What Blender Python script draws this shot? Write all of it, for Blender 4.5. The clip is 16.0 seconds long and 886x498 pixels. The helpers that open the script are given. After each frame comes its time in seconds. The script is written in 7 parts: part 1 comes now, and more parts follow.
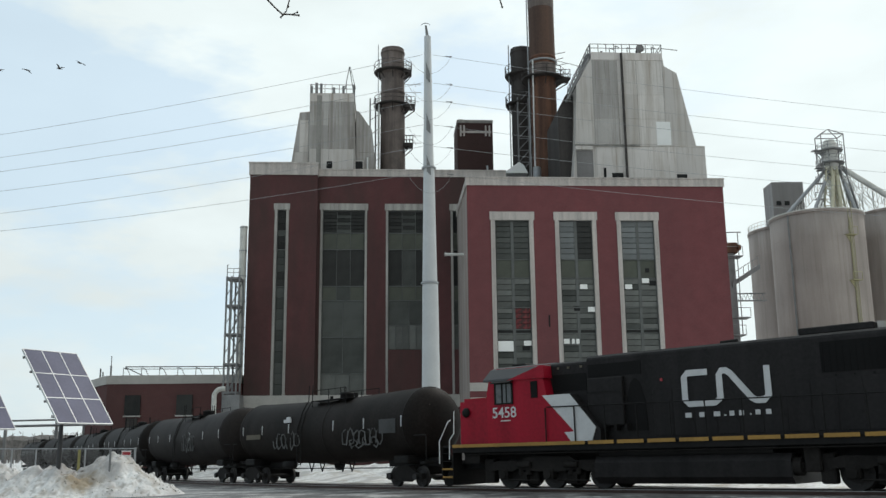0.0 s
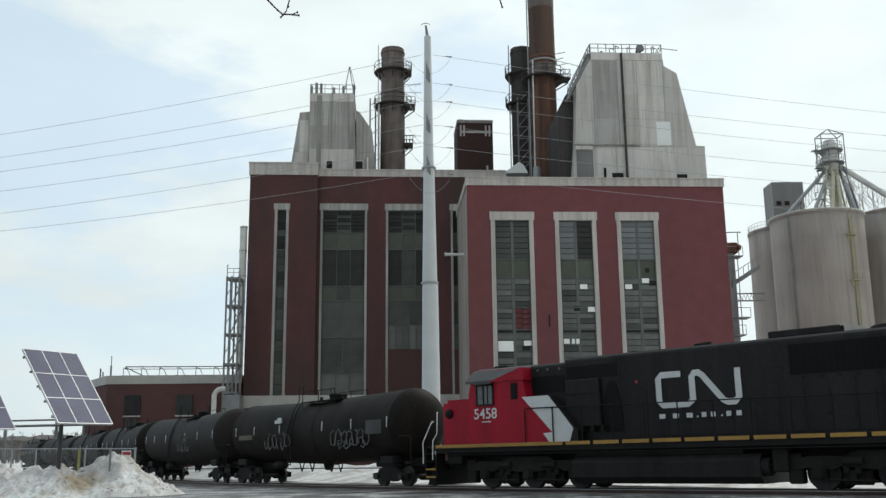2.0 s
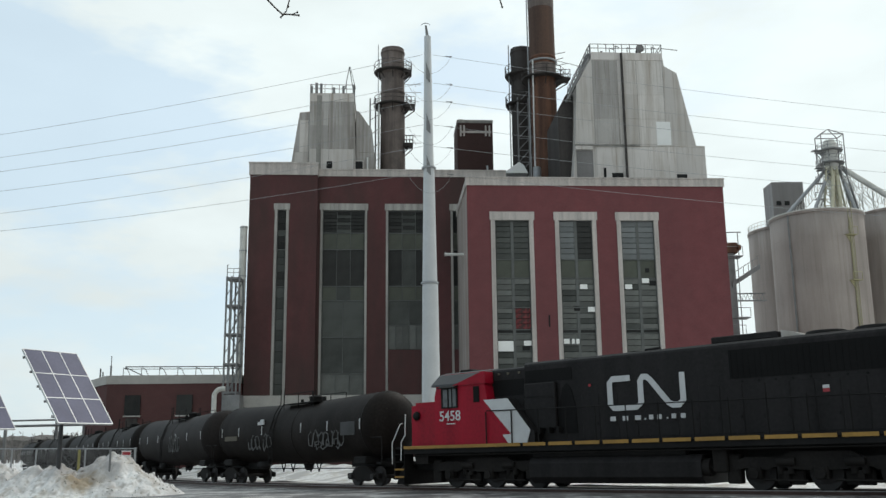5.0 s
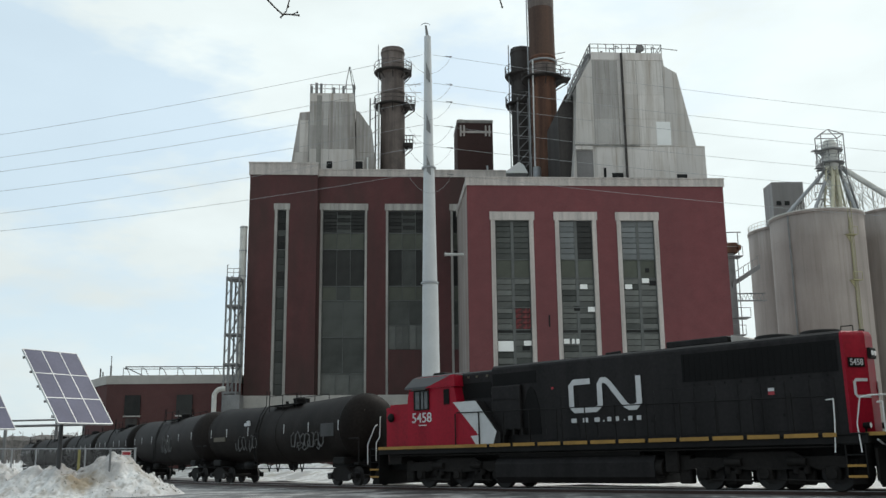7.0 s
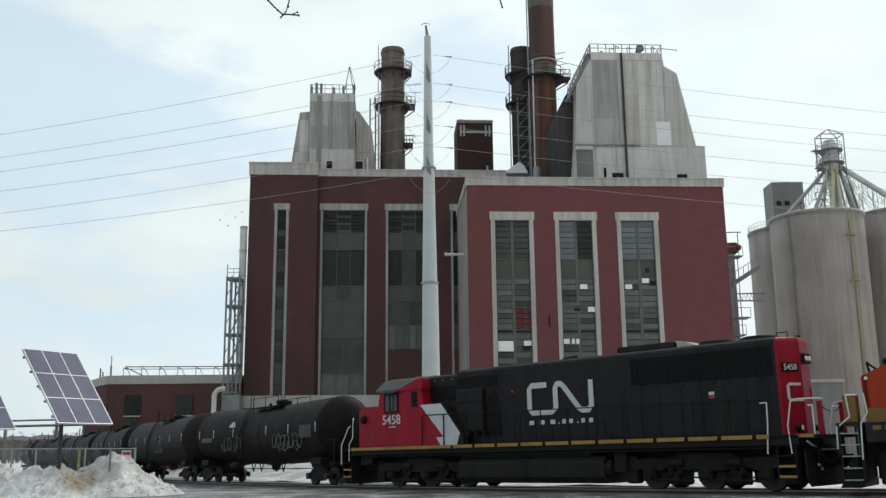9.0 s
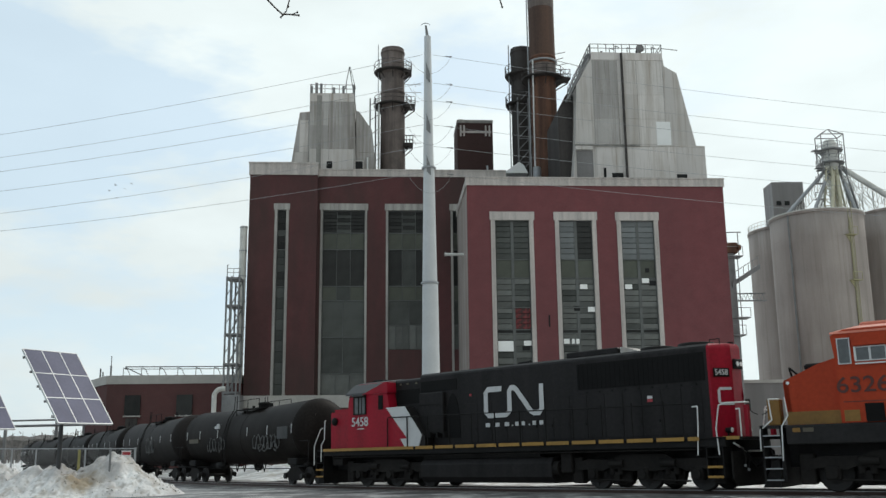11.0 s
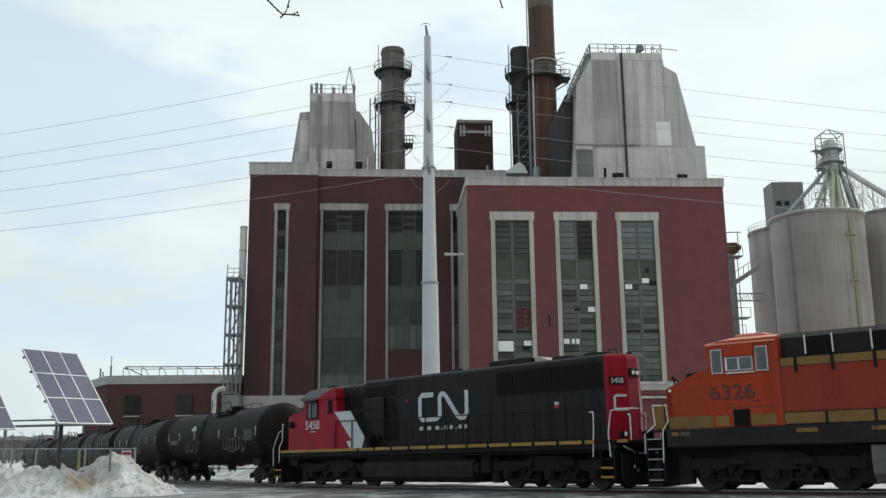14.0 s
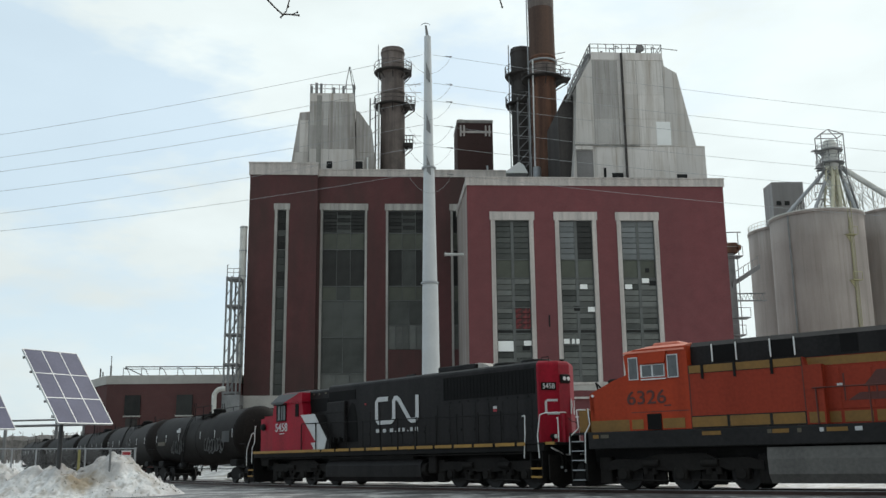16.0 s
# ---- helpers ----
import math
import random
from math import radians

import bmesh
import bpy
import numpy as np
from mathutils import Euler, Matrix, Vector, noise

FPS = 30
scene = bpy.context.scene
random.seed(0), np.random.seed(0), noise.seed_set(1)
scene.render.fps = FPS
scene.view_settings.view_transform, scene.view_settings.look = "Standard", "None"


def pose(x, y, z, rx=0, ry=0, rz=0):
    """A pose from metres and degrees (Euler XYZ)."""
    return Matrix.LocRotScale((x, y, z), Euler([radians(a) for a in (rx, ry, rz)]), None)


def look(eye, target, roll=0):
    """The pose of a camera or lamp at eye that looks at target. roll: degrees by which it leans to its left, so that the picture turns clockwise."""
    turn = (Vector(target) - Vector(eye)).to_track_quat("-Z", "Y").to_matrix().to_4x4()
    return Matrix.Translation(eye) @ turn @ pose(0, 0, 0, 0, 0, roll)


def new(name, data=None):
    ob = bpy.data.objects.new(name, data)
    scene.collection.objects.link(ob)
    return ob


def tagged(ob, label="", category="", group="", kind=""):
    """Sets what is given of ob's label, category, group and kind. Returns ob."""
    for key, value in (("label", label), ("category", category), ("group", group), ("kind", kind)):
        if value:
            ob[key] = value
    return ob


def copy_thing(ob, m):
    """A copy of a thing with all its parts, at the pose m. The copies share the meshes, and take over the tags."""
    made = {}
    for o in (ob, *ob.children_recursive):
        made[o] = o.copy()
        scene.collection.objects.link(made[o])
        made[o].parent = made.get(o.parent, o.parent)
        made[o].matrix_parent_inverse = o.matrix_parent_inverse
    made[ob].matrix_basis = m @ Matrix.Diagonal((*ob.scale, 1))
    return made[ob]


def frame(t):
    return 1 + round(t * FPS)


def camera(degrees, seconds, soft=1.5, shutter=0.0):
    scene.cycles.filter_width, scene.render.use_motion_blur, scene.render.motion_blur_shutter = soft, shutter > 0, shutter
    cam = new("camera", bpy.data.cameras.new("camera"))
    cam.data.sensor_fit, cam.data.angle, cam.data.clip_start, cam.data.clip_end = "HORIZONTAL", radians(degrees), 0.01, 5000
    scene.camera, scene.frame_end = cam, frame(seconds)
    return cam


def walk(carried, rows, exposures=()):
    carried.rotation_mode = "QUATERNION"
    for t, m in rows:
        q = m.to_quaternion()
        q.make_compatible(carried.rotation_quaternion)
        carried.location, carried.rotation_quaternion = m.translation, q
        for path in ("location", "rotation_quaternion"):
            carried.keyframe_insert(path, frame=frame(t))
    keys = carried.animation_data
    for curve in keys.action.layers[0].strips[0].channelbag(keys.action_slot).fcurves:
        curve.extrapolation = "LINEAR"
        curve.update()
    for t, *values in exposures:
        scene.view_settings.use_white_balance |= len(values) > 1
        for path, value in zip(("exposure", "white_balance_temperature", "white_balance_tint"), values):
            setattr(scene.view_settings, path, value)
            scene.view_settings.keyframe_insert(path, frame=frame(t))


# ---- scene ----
cam = camera(50.66, 16.0, soft=1.45)
EYE = (0.0, 0.0, 1.679)
AIM = look(EYE, (0.0, 10.0, 1.679 + 10.0 * math.tan(radians(11.804))), -0.597)
walk(cam, [(0.0, AIM), (16.0, AIM)])

# ---- light: bright thin overcast over a winter yard ----
world = bpy.data.worlds.new("winter_sky")
scene.world = world
world.use_nodes = True
wn, wl = world.node_tree.nodes, world.node_tree.links
wn.clear()
w_out = wn.new("ShaderNodeOutputWorld")
w_bg = wn.new("ShaderNodeBackground")
w_sky = wn.new("ShaderNodeTexSky")
w_sky.sky_type = "NISHITA"
w_sky.sun_disc = False
w_sky.sun_elevation = radians(38)
w_sky.sun_rotation = radians(35)
w_sky.air_density, w_sky.dust_density = 1.0, 1.5
w_co = wn.new("ShaderNodeTexCoord")
w_map = wn.new("ShaderNodeMapping")
w_map.inputs["Rotation"].default_value = (0, radians(-24), radians(18))
w_map.inputs["Location"].default_value = (1.35, 0.6, 0.9)
w_map.inputs["Scale"].default_value = (2.0, 1.3, 5.0)
w_cl = wn.new("ShaderNodeTexNoise")
w_cl.inputs["Scale"].default_value = 2.2
w_cl.inputs["Detail"].default_value = 5.0
w_cl.inputs["Roughness"].default_value = 0.56
w_dir = wn.new("ShaderNodeVectorMath")  # thicker cloud towards the east
w_dir.operation = "DOT_PRODUCT"
w_dir.inputs[1].default_value = (0.24, 0.0, -0.02)
w_add = wn.new("ShaderNodeMath")
w_cr = wn.new("ShaderNodeValToRGB")
w_cr.color_ramp.elements[0].position, w_cr.color_ramp.elements[0].color = 0.34, (0.30, 0.30, 0.30, 1)
w_cr.color_ramp.elements[1].position, w_cr.color_ramp.elements[1].color = 0.48, (1, 1, 1, 1)
w_sun = wn.new("ShaderNodeVectorMath")  # cloud is brighter on the sun's side
w_sun.operation = "DOT_PRODUCT"
w_sun.inputs[1].default_value = (0.30, 0.72, 0.62)
w_glow = wn.new("ShaderNodeMapRange")
w_glow.inputs["From Min"].default_value, w_glow.inputs["From Max"].default_value = -0.5, 0.95
w_glow.inputs["To Min"].default_value, w_glow.inputs["To Max"].default_value = 0.50, 1.0
w_white = wn.new("ShaderNodeMix")
w_white.data_type = "RGBA"
w_white.inputs[6].default_value = (0.0, 0.0, 0.0, 1)
w_white.inputs[7].default_value = (8.40, 9.30, 9.32, 1)
w_blue = wn.new("ShaderNodeMix")  # thin high haze over the blue
w_blue.data_type = "RGBA"
w_blue.inputs["Factor"].default_value = 0.62
w_blue.inputs[7].default_value = (7.2, 9.2, 10.5, 1)
w_mix = wn.new("ShaderNodeMix")
w_mix.data_type = "RGBA"
wl.new(w_co.outputs["Generated"], w_map.inputs["Vector"])
wl.new(w_map.outputs["Vector"], w_cl.inputs["Vector"])
wl.new(w_co.outputs["Generated"], w_dir.inputs[0])
wl.new(w_cl.outputs["Fac"], w_add.inputs[0])
wl.new(w_dir.outputs["Value"], w_add.inputs[1])
wl.new(w_add.outputs[0], w_cr.inputs["Fac"])
wl.new(w_co.outputs["Generated"], w_sun.inputs[0])
wl.new(w_sun.outputs["Value"], w_glow.inputs["Value"])
w_puff = wn.new("ShaderNodeTexNoise")  # soft billows in the cloud sheet
w_puff.inputs["Scale"].default_value, w_puff.inputs["Detail"].default_value = 2.6, 5.0
w_puffr = wn.new("ShaderNodeMapRange")
w_puffr.inputs["From Min"].default_value, w_puffr.inputs["From Max"].default_value = 0.35, 0.65
w_puffr.inputs["To Min"].default_value, w_puffr.inputs["To Max"].default_value = 0.93, 1.05
w_mul = wn.new("ShaderNodeMath")
w_mul.operation = "MULTIPLY"
wl.new(w_map.outputs["Vector"], w_puff.inputs["Vector"])
wl.new(w_puff.outputs["Fac"], w_puffr.inputs["Value"])
wl.new(w_puffr.outputs["Result"], w_mul.inputs[0])
wl.new(w_glow.outputs["Result"], w_mul.inputs[1])
w_white.clamp_factor = False
wl.new(w_mul.outputs[0], w_white.inputs["Factor"])
wl.new(w_cr.outputs["Color"], w_mix.inputs["Factor"])
wl.new(w_sky.outputs["Color"], w_blue.inputs[6])
wl.new(w_blue.outputs[2], w_mix.inputs[6])
wl.new(w_white.outputs[2], w_mix.inputs[7])
wl.new(w_mix.outputs[2], w_bg.inputs["Color"])
w_bg.inputs["Strength"].default_value = 0.1
wl.new(w_bg.outputs["Background"], w_out.inputs["Surface"])

sun = new("sun", bpy.data.lights.new("sun", "SUN"))
sun.data.energy, sun.data.angle, sun.data.color = 1.0, radians(14), (1.0, 0.95, 0.88)
sun.matrix_world = look((40, 60, 60), (0, 10, 0))
scene.view_settings.exposure = 0.08


# ---- materials ----
def mat(name, base, rough=0.7, metal=0.0, vary=0.18, scale=1.0, coarse=0.12, bump=0.15, tint=None, streak=0.0, rnd=0.0, spec=0.5, grain=0.4):
    """A worn surface: two scales of noise on the base colour, a little relief, rain streaks, per-object variation."""
    m = bpy.data.materials.new(name)
    m.use_nodes = True
    nt, n, l = m.node_tree, m.node_tree.nodes, m.node_tree.links
    b = n["Principled BSDF"]
    b.inputs["Roughness"].default_value, b.inputs["Metallic"].default_value = rough, metal
    b.inputs["Specular IOR Level"].default_value = spec
    tc = n.new("ShaderNodeTexCoord")
    fine, big = n.new("ShaderNodeTexNoise"), n.new("ShaderNodeTexNoise")
    fine.inputs["Scale"].default_value, fine.inputs["Detail"].default_value = 9.0 * scale, 5
    big.inputs["Scale"].default_value, big.inputs["Detail"].default_value = coarse * 6.0 * scale, 4
    l.new(tc.outputs["Object"], fine.inputs["Vector"])
    if streak:
        mp = n.new("ShaderNodeMapping")
        mp.inputs["Scale"].default_value = (1, 1, 0.06)
        l.new(tc.outputs["Object"], mp.inputs["Vector"])
        l.new(mp.outputs["Vector"], big.inputs["Vector"])
        big.inputs["Scale"].default_value = streak
    else:
        l.new(tc.outputs["Object"], big.inputs["Vector"])
    add = n.new("ShaderNodeMath")
    add.operation = "MULTIPLY_ADD"
    add.inputs[1].default_value, add.inputs[2].default_value = grain, 0.0
    l.new(fine.outputs["Fac"], add.inputs[0])
    add2 = n.new("ShaderNodeMath")
    add2.operation = "MULTIPLY_ADD"
    add2.inputs[1].default_value = 1.0 - grain
    l.new(big.outputs["Fac"], add2.inputs[0])
    l.new(add.outputs[0], add2.inputs[2])
    src = add2.outputs[0]
    if rnd:
        oi = n.new("ShaderNodeObjectInfo")
        a3 = n.new("ShaderNodeMath")
        a3.operation = "MULTIPLY_ADD"
        a3.inputs[1].default_value = rnd
        l.new(oi.outputs["Random"], a3.inputs[0])
        l.new(src, a3.inputs[2])
        a4 = n.new("ShaderNodeMath")
        a4.operation = "SUBTRACT"
        a4.inputs[1].default_value = rnd * 0.5
        l.new(a3.outputs[0], a4.inputs[0])
        src = a4.outputs[0]
    cr = n.new("ShaderNodeValToRGB")
    c = Vector(base)
    t = Vector(tint) if tint else c * (1 + vary)
    cr.color_ramp.elements[0].position, cr.color_ramp.elements[0].color = 0.34, (*(c * (1 - vary)), 1)
    cr.color_ramp.elements[1].position, cr.color_ramp.elements[1].color = 0.66, (*t, 1)
    e = cr.color_ramp.elements.new(0.5)
    e.color = (*c, 1)
    l.new(src, cr.inputs["Fac"])
    l.new(cr.outputs["Color"], b.inputs["Base Color"])
    if bump:
        bp = n.new("ShaderNodeBump")
        bp.inputs["Strength"].default_value, bp.inputs["Distance"].default_value = bump, 0.02
        l.new(fine.outputs["Fac"], bp.inputs["Height"])
        l.new(bp.outputs["Normal"], b.inputs["Normal"])
    return m


def brick_mat(name, c1, c2, mortar, soot=(0.075, 0.05, 0.046), amount=0.35):
    """Running-bond brickwork at true size, with large faded and sooty areas."""
    m = mat(name, c1, rough=0.95, vary=0.2, bump=0, spec=0.12)
    n, l = m.node_tree.nodes, m.node_tree.links
    b = n["Principled BSDF"]
    tc = n.new("ShaderNodeTexCoord")
    sx, cb, ad = n.new("ShaderNodeSeparateXYZ"), n.new("ShaderNodeCombineXYZ"), n.new("ShaderNodeMath")
    l.new(tc.outputs["Object"], sx.inputs[0])
    l.new(sx.outputs["X"], ad.inputs[0])
    l.new(sx.outputs["Y"], ad.inputs[1])
    l.new(ad.outputs[0], cb.inputs["X"])
    l.new(sx.outputs["Z"], cb.inputs["Y"])
    bt = n.new("ShaderNodeTexBrick")
    bt.inputs["Scale"].default_value = 1.0
    bt.inputs["Brick Width"].default_value, bt.inputs["Row Height"].default_value, bt.inputs["Mortar Size"].default_value = 0.21, 0.068, 0.008
    bt.inputs["Color1"].default_value, bt.inputs["Color2"].default_value, bt.inputs["Mortar"].default_value = (*c1, 1), (*c2, 1), (*mortar, 1)
    l.new(cb.outputs[0], bt.inputs["Vector"])
    old = b.inputs["Base Color"].links[0].from_socket
    mx = n.new("ShaderNodeMix")
    mx.data_type = "RGBA"
    mx.inputs["Factor"].default_value = 0.5
    l.new(bt.outputs["Color"], mx.inputs[6])
    l.new(old, mx.inputs[7])
    # broad grey-brown weathering, drawn out up and down the wall
    mp, nz, cr, mw = n.new("ShaderNodeMapping"), n.new("ShaderNodeTexNoise"), n.new("ShaderNodeMapRange"), n.new("ShaderNodeMix")
    mp.inputs["Scale"].default_value = (0.22, 0.22, 0.05)
    l.new(tc.outputs["Object"], mp.inputs["Vector"])
    l.new(mp.outputs[0], nz.inputs["Vector"])
    nz.inputs["Scale"].default_value, nz.inputs["Detail"].default_value, nz.inputs["Roughness"].default_value = 1.0, 7, 0.6
    cr.inputs["From Min"].default_value, cr.inputs["From Max"].default_value, cr.inputs["To Max"].default_value = 0.36, 0.66, amount
    l.new(nz.outputs["Fac"], cr.inputs["Value"])
    mw.data_type = "RGBA"
    l.new(cr.outputs[0], mw.inputs["Factor"])
    l.new(mx.outputs[2], mw.inputs[6])
    mw.inputs[7].default_value = (*soot, 1)
    l.new(mw.outputs[2], b.inputs["Base Color"])
    return m


def stain(m, colour, lo=0.48, hi=0.72, amount=0.7, scale=1.2, stretch=0.05):
    """Lays run-down stains of their own shape over a material."""
    n, l = m.node_tree.nodes, m.node_tree.links
    b = n["Principled BSDF"]
    old = b.inputs["Base Color"].links[0].from_socket
    tc, mp, nz, cr, mx = n.new("ShaderNodeTexCoord"), n.new("ShaderNodeMapping"), n.new("ShaderNodeTexNoise"), n.new("ShaderNodeMapRange"), n.new("ShaderNodeMix")
    mp.inputs["Scale"].default_value = (1, 1, stretch)
    nz.inputs["Scale"].default_value, nz.inputs["Detail"].default_value, nz.inputs["Roughness"].default_value = scale, 8, 0.62
    cr.inputs["From Min"].default_value, cr.inputs["From Max"].default_value, cr.inputs["To Max"].default_value = lo, hi, amount
    l.new(tc.outputs["Object"], mp.inputs["Vector"])
    l.new(mp.outputs["Vector"], nz.inputs["Vector"])
    l.new(nz.outputs["Fac"], cr.inputs["Value"])
    mx.data_type = "RGBA"
    l.new(cr.outputs["Result"], mx.inputs["Factor"])
    l.new(old, mx.inputs[6])
    mx.inputs[7].default_value = (*colour, 1)
    l.new(mx.outputs[2], b.inputs["Base Color"])
    return m


M_BRICK = brick_mat("red_brick", (0.196, 0.066, 0.070), (0.142, 0.050, 0.054), (0.15, 0.082, 0.082), (0.132, 0.062, 0.063), 0.5)
M_BRICK_SOOT = brick_mat("sooty_red_brick", (0.126, 0.051, 0.052), (0.090, 0.039, 0.040), (0.10, 0.066, 0.063), (0.062, 0.046, 0.042), 0.85)
M_BRICK_ANNEX = brick_mat("weathered_annex_brick", (0.125, 0.056, 0.054), (0.095, 0.044, 0.043), (0.10, 0.075, 0.07))
M_BRICK_DARK = brick_mat("dark_brick", (0.06, 0.035, 0.032), (0.045, 0.026, 0.026), (0.06, 0.045, 0.04))
M_STONE_GREY = mat("grey_stone_trim", (0.34, 0.325, 0.30), 0.85, vary=0.35, streak=2.2)
M_STONE = mat("limestone_trim", (0.46, 0.418, 0.388), 0.85, vary=0.28, streak=2.0)
M_CLAD = stain(mat("stained_metal_cladding", (0.56, 0.53, 0.50), 0.75, vary=0.12, coarse=0.05, bump=0.02, grain=0.35, rnd=0.5, spec=0.2), (0.34, 0.29, 0.24), 0.46, 0.66, 0.55, 1.4, 0.05)
M_CLAD = stain(M_CLAD, (0.26, 0.21, 0.16), 0.54, 0.70, 0.6, 4.5, 0.022)
M_CLAD_WHITE = stain(mat("pale_metal_cladding", (0.61, 0.575, 0.545), 0.75, vary=0.10, coarse=0.05, bump=0.02, grain=0.35, rnd=0.5, spec=0.2), (0.38, 0.32, 0.26), 0.48, 0.68, 0.5, 1.6, 0.07)
M_CLAD_WHITE = stain(M_CLAD_WHITE, (0.27, 0.21, 0.15), 0.56, 0.72, 0.6, 4.5, 0.035)
M_CLAD_BROWN = stain(mat("brown_stained_cladding", (0.40, 0.38, 0.36), 0.75, vary=0.14, coarse=0.06, bump=0.02, grain=0.35, rnd=0.4, spec=0.3), (0.20, 0.175, 0.15), 0.44, 0.64, 0.65, 1.4, 0.05)
M_CLAD_BROWN = stain(M_CLAD_BROWN, (0.11, 0.08, 0.055), 0.54, 0.70, 0.6, 4.0, 0.03)
M_SEAM = mat("grimy_seam_and_ledge_shadow", (0.24, 0.23, 0.21), 0.7, vary=0.4, streak=1.5)
M_CLAD_PATCH = mat("new_white_sheet", (0.78, 0.78, 0.76), 0.5, vary=0.04, bump=0.02)
# sooty metal, darkened further to carry the shade on the breeching duct
M_CLAD_DARK = mat("sooty_and_shaded_metal", (0.054, 0.048, 0.045), 0.75, vary=0.4, streak=1.0, spec=0.2)
M_RUST = stain(mat("rusted_steel", (0.135, 0.064, 0.040), 0.85, vary=0.5, tint=(0.19, 0.092, 0.052), streak=1.5), (0.055, 0.033, 0.026), 0.46, 0.70, 0.75, 1.6, 0.03)
M_STACK = stain(mat("dark_weathered_steel", (0.155, 0.125, 0.112), 0.75, vary=0.35, coarse=0.08), (0.062, 0.046, 0.040), 0.45, 0.66, 0.6, 1.6, 0.05)
M_STEEL = mat("galvanised_steel", (0.33, 0.34, 0.35), 0.5, 0.3, vary=0.12)
M_GREYSTEEL = mat("grey_painted_steel", (0.20, 0.20, 0.20), 0.6, vary=0.25)
M_POLE = mat("galvanised_pole", (0.54, 0.55, 0.555), 0.6, 0.1, vary=0.07, bump=0.03)
M_WIRE = mat("aluminium_cable", (0.30, 0.31, 0.32), 0.6, vary=0.1)
M_CONC = stain(mat("silo_concrete", (0.365, 0.318, 0.290), 0.9, vary=0.12, coarse=0.03, grain=0.3), (0.225, 0.186, 0.163), 0.43, 0.66, 0.6, 0.5, 0.10)
M_CONC = stain(M_CONC, (0.19, 0.155, 0.13), 0.54, 0.70, 0.5, 1.8, 0.02)
M_SHEET = mat("weathered_grey_sheeting", (0.20, 0.19, 0.185), 0.7, vary=0.2, streak=0.8)
M_CONC2 = mat("base_concrete", (0.42, 0.40, 0.37), 0.9, vary=0.15)
M_GLASS = mat("grimy_wired_glass", (0.070, 0.074, 0.068), 0.45, vary=0.3, rnd=0.3, bump=0.02, spec=0.2)
M_GLASS_LIGHT = mat("grey_translucent_panel", (0.122, 0.126, 0.117), 0.5, vary=0.28, rnd=0.35, bump=0.02, spec=0.25)
M_GLASS_PALE = mat("bluish_wired_glass", (0.150, 0.160, 0.160), 0.4, vary=0.2, rnd=0.3, bump=0.02)
M_GLASS_DARK = mat("dark_window_glass", (0.034, 0.034, 0.032), 0.4, vary=0.35, rnd=0.3, bump=0.02, spec=0.15)
M_GREENPANEL = mat("olive_spandrel_panel", (0.068, 0.073, 0.055), 0.6, vary=0.25, rnd=0.2)
M_WHITEPANEL = mat("white_board", (0.85, 0.85, 0.82), 0.6, vary=0.03)
M_REDPANEL = stain(mat("faded_red_panel", (0.17, 0.045, 0.047), 0.8, vary=0.5, scale=2.0, spec=0.1), (0.06, 0.045, 0.042), 0.46, 0.60, 0.9, 2.5, 0.6)
M_SASH = mat("steel_sash", (0.10, 0.105, 0.10), 0.6, vary=0.2)
M_VOID = mat("black_opening", (0.012, 0.012, 0.012), 0.9, vary=0.2)


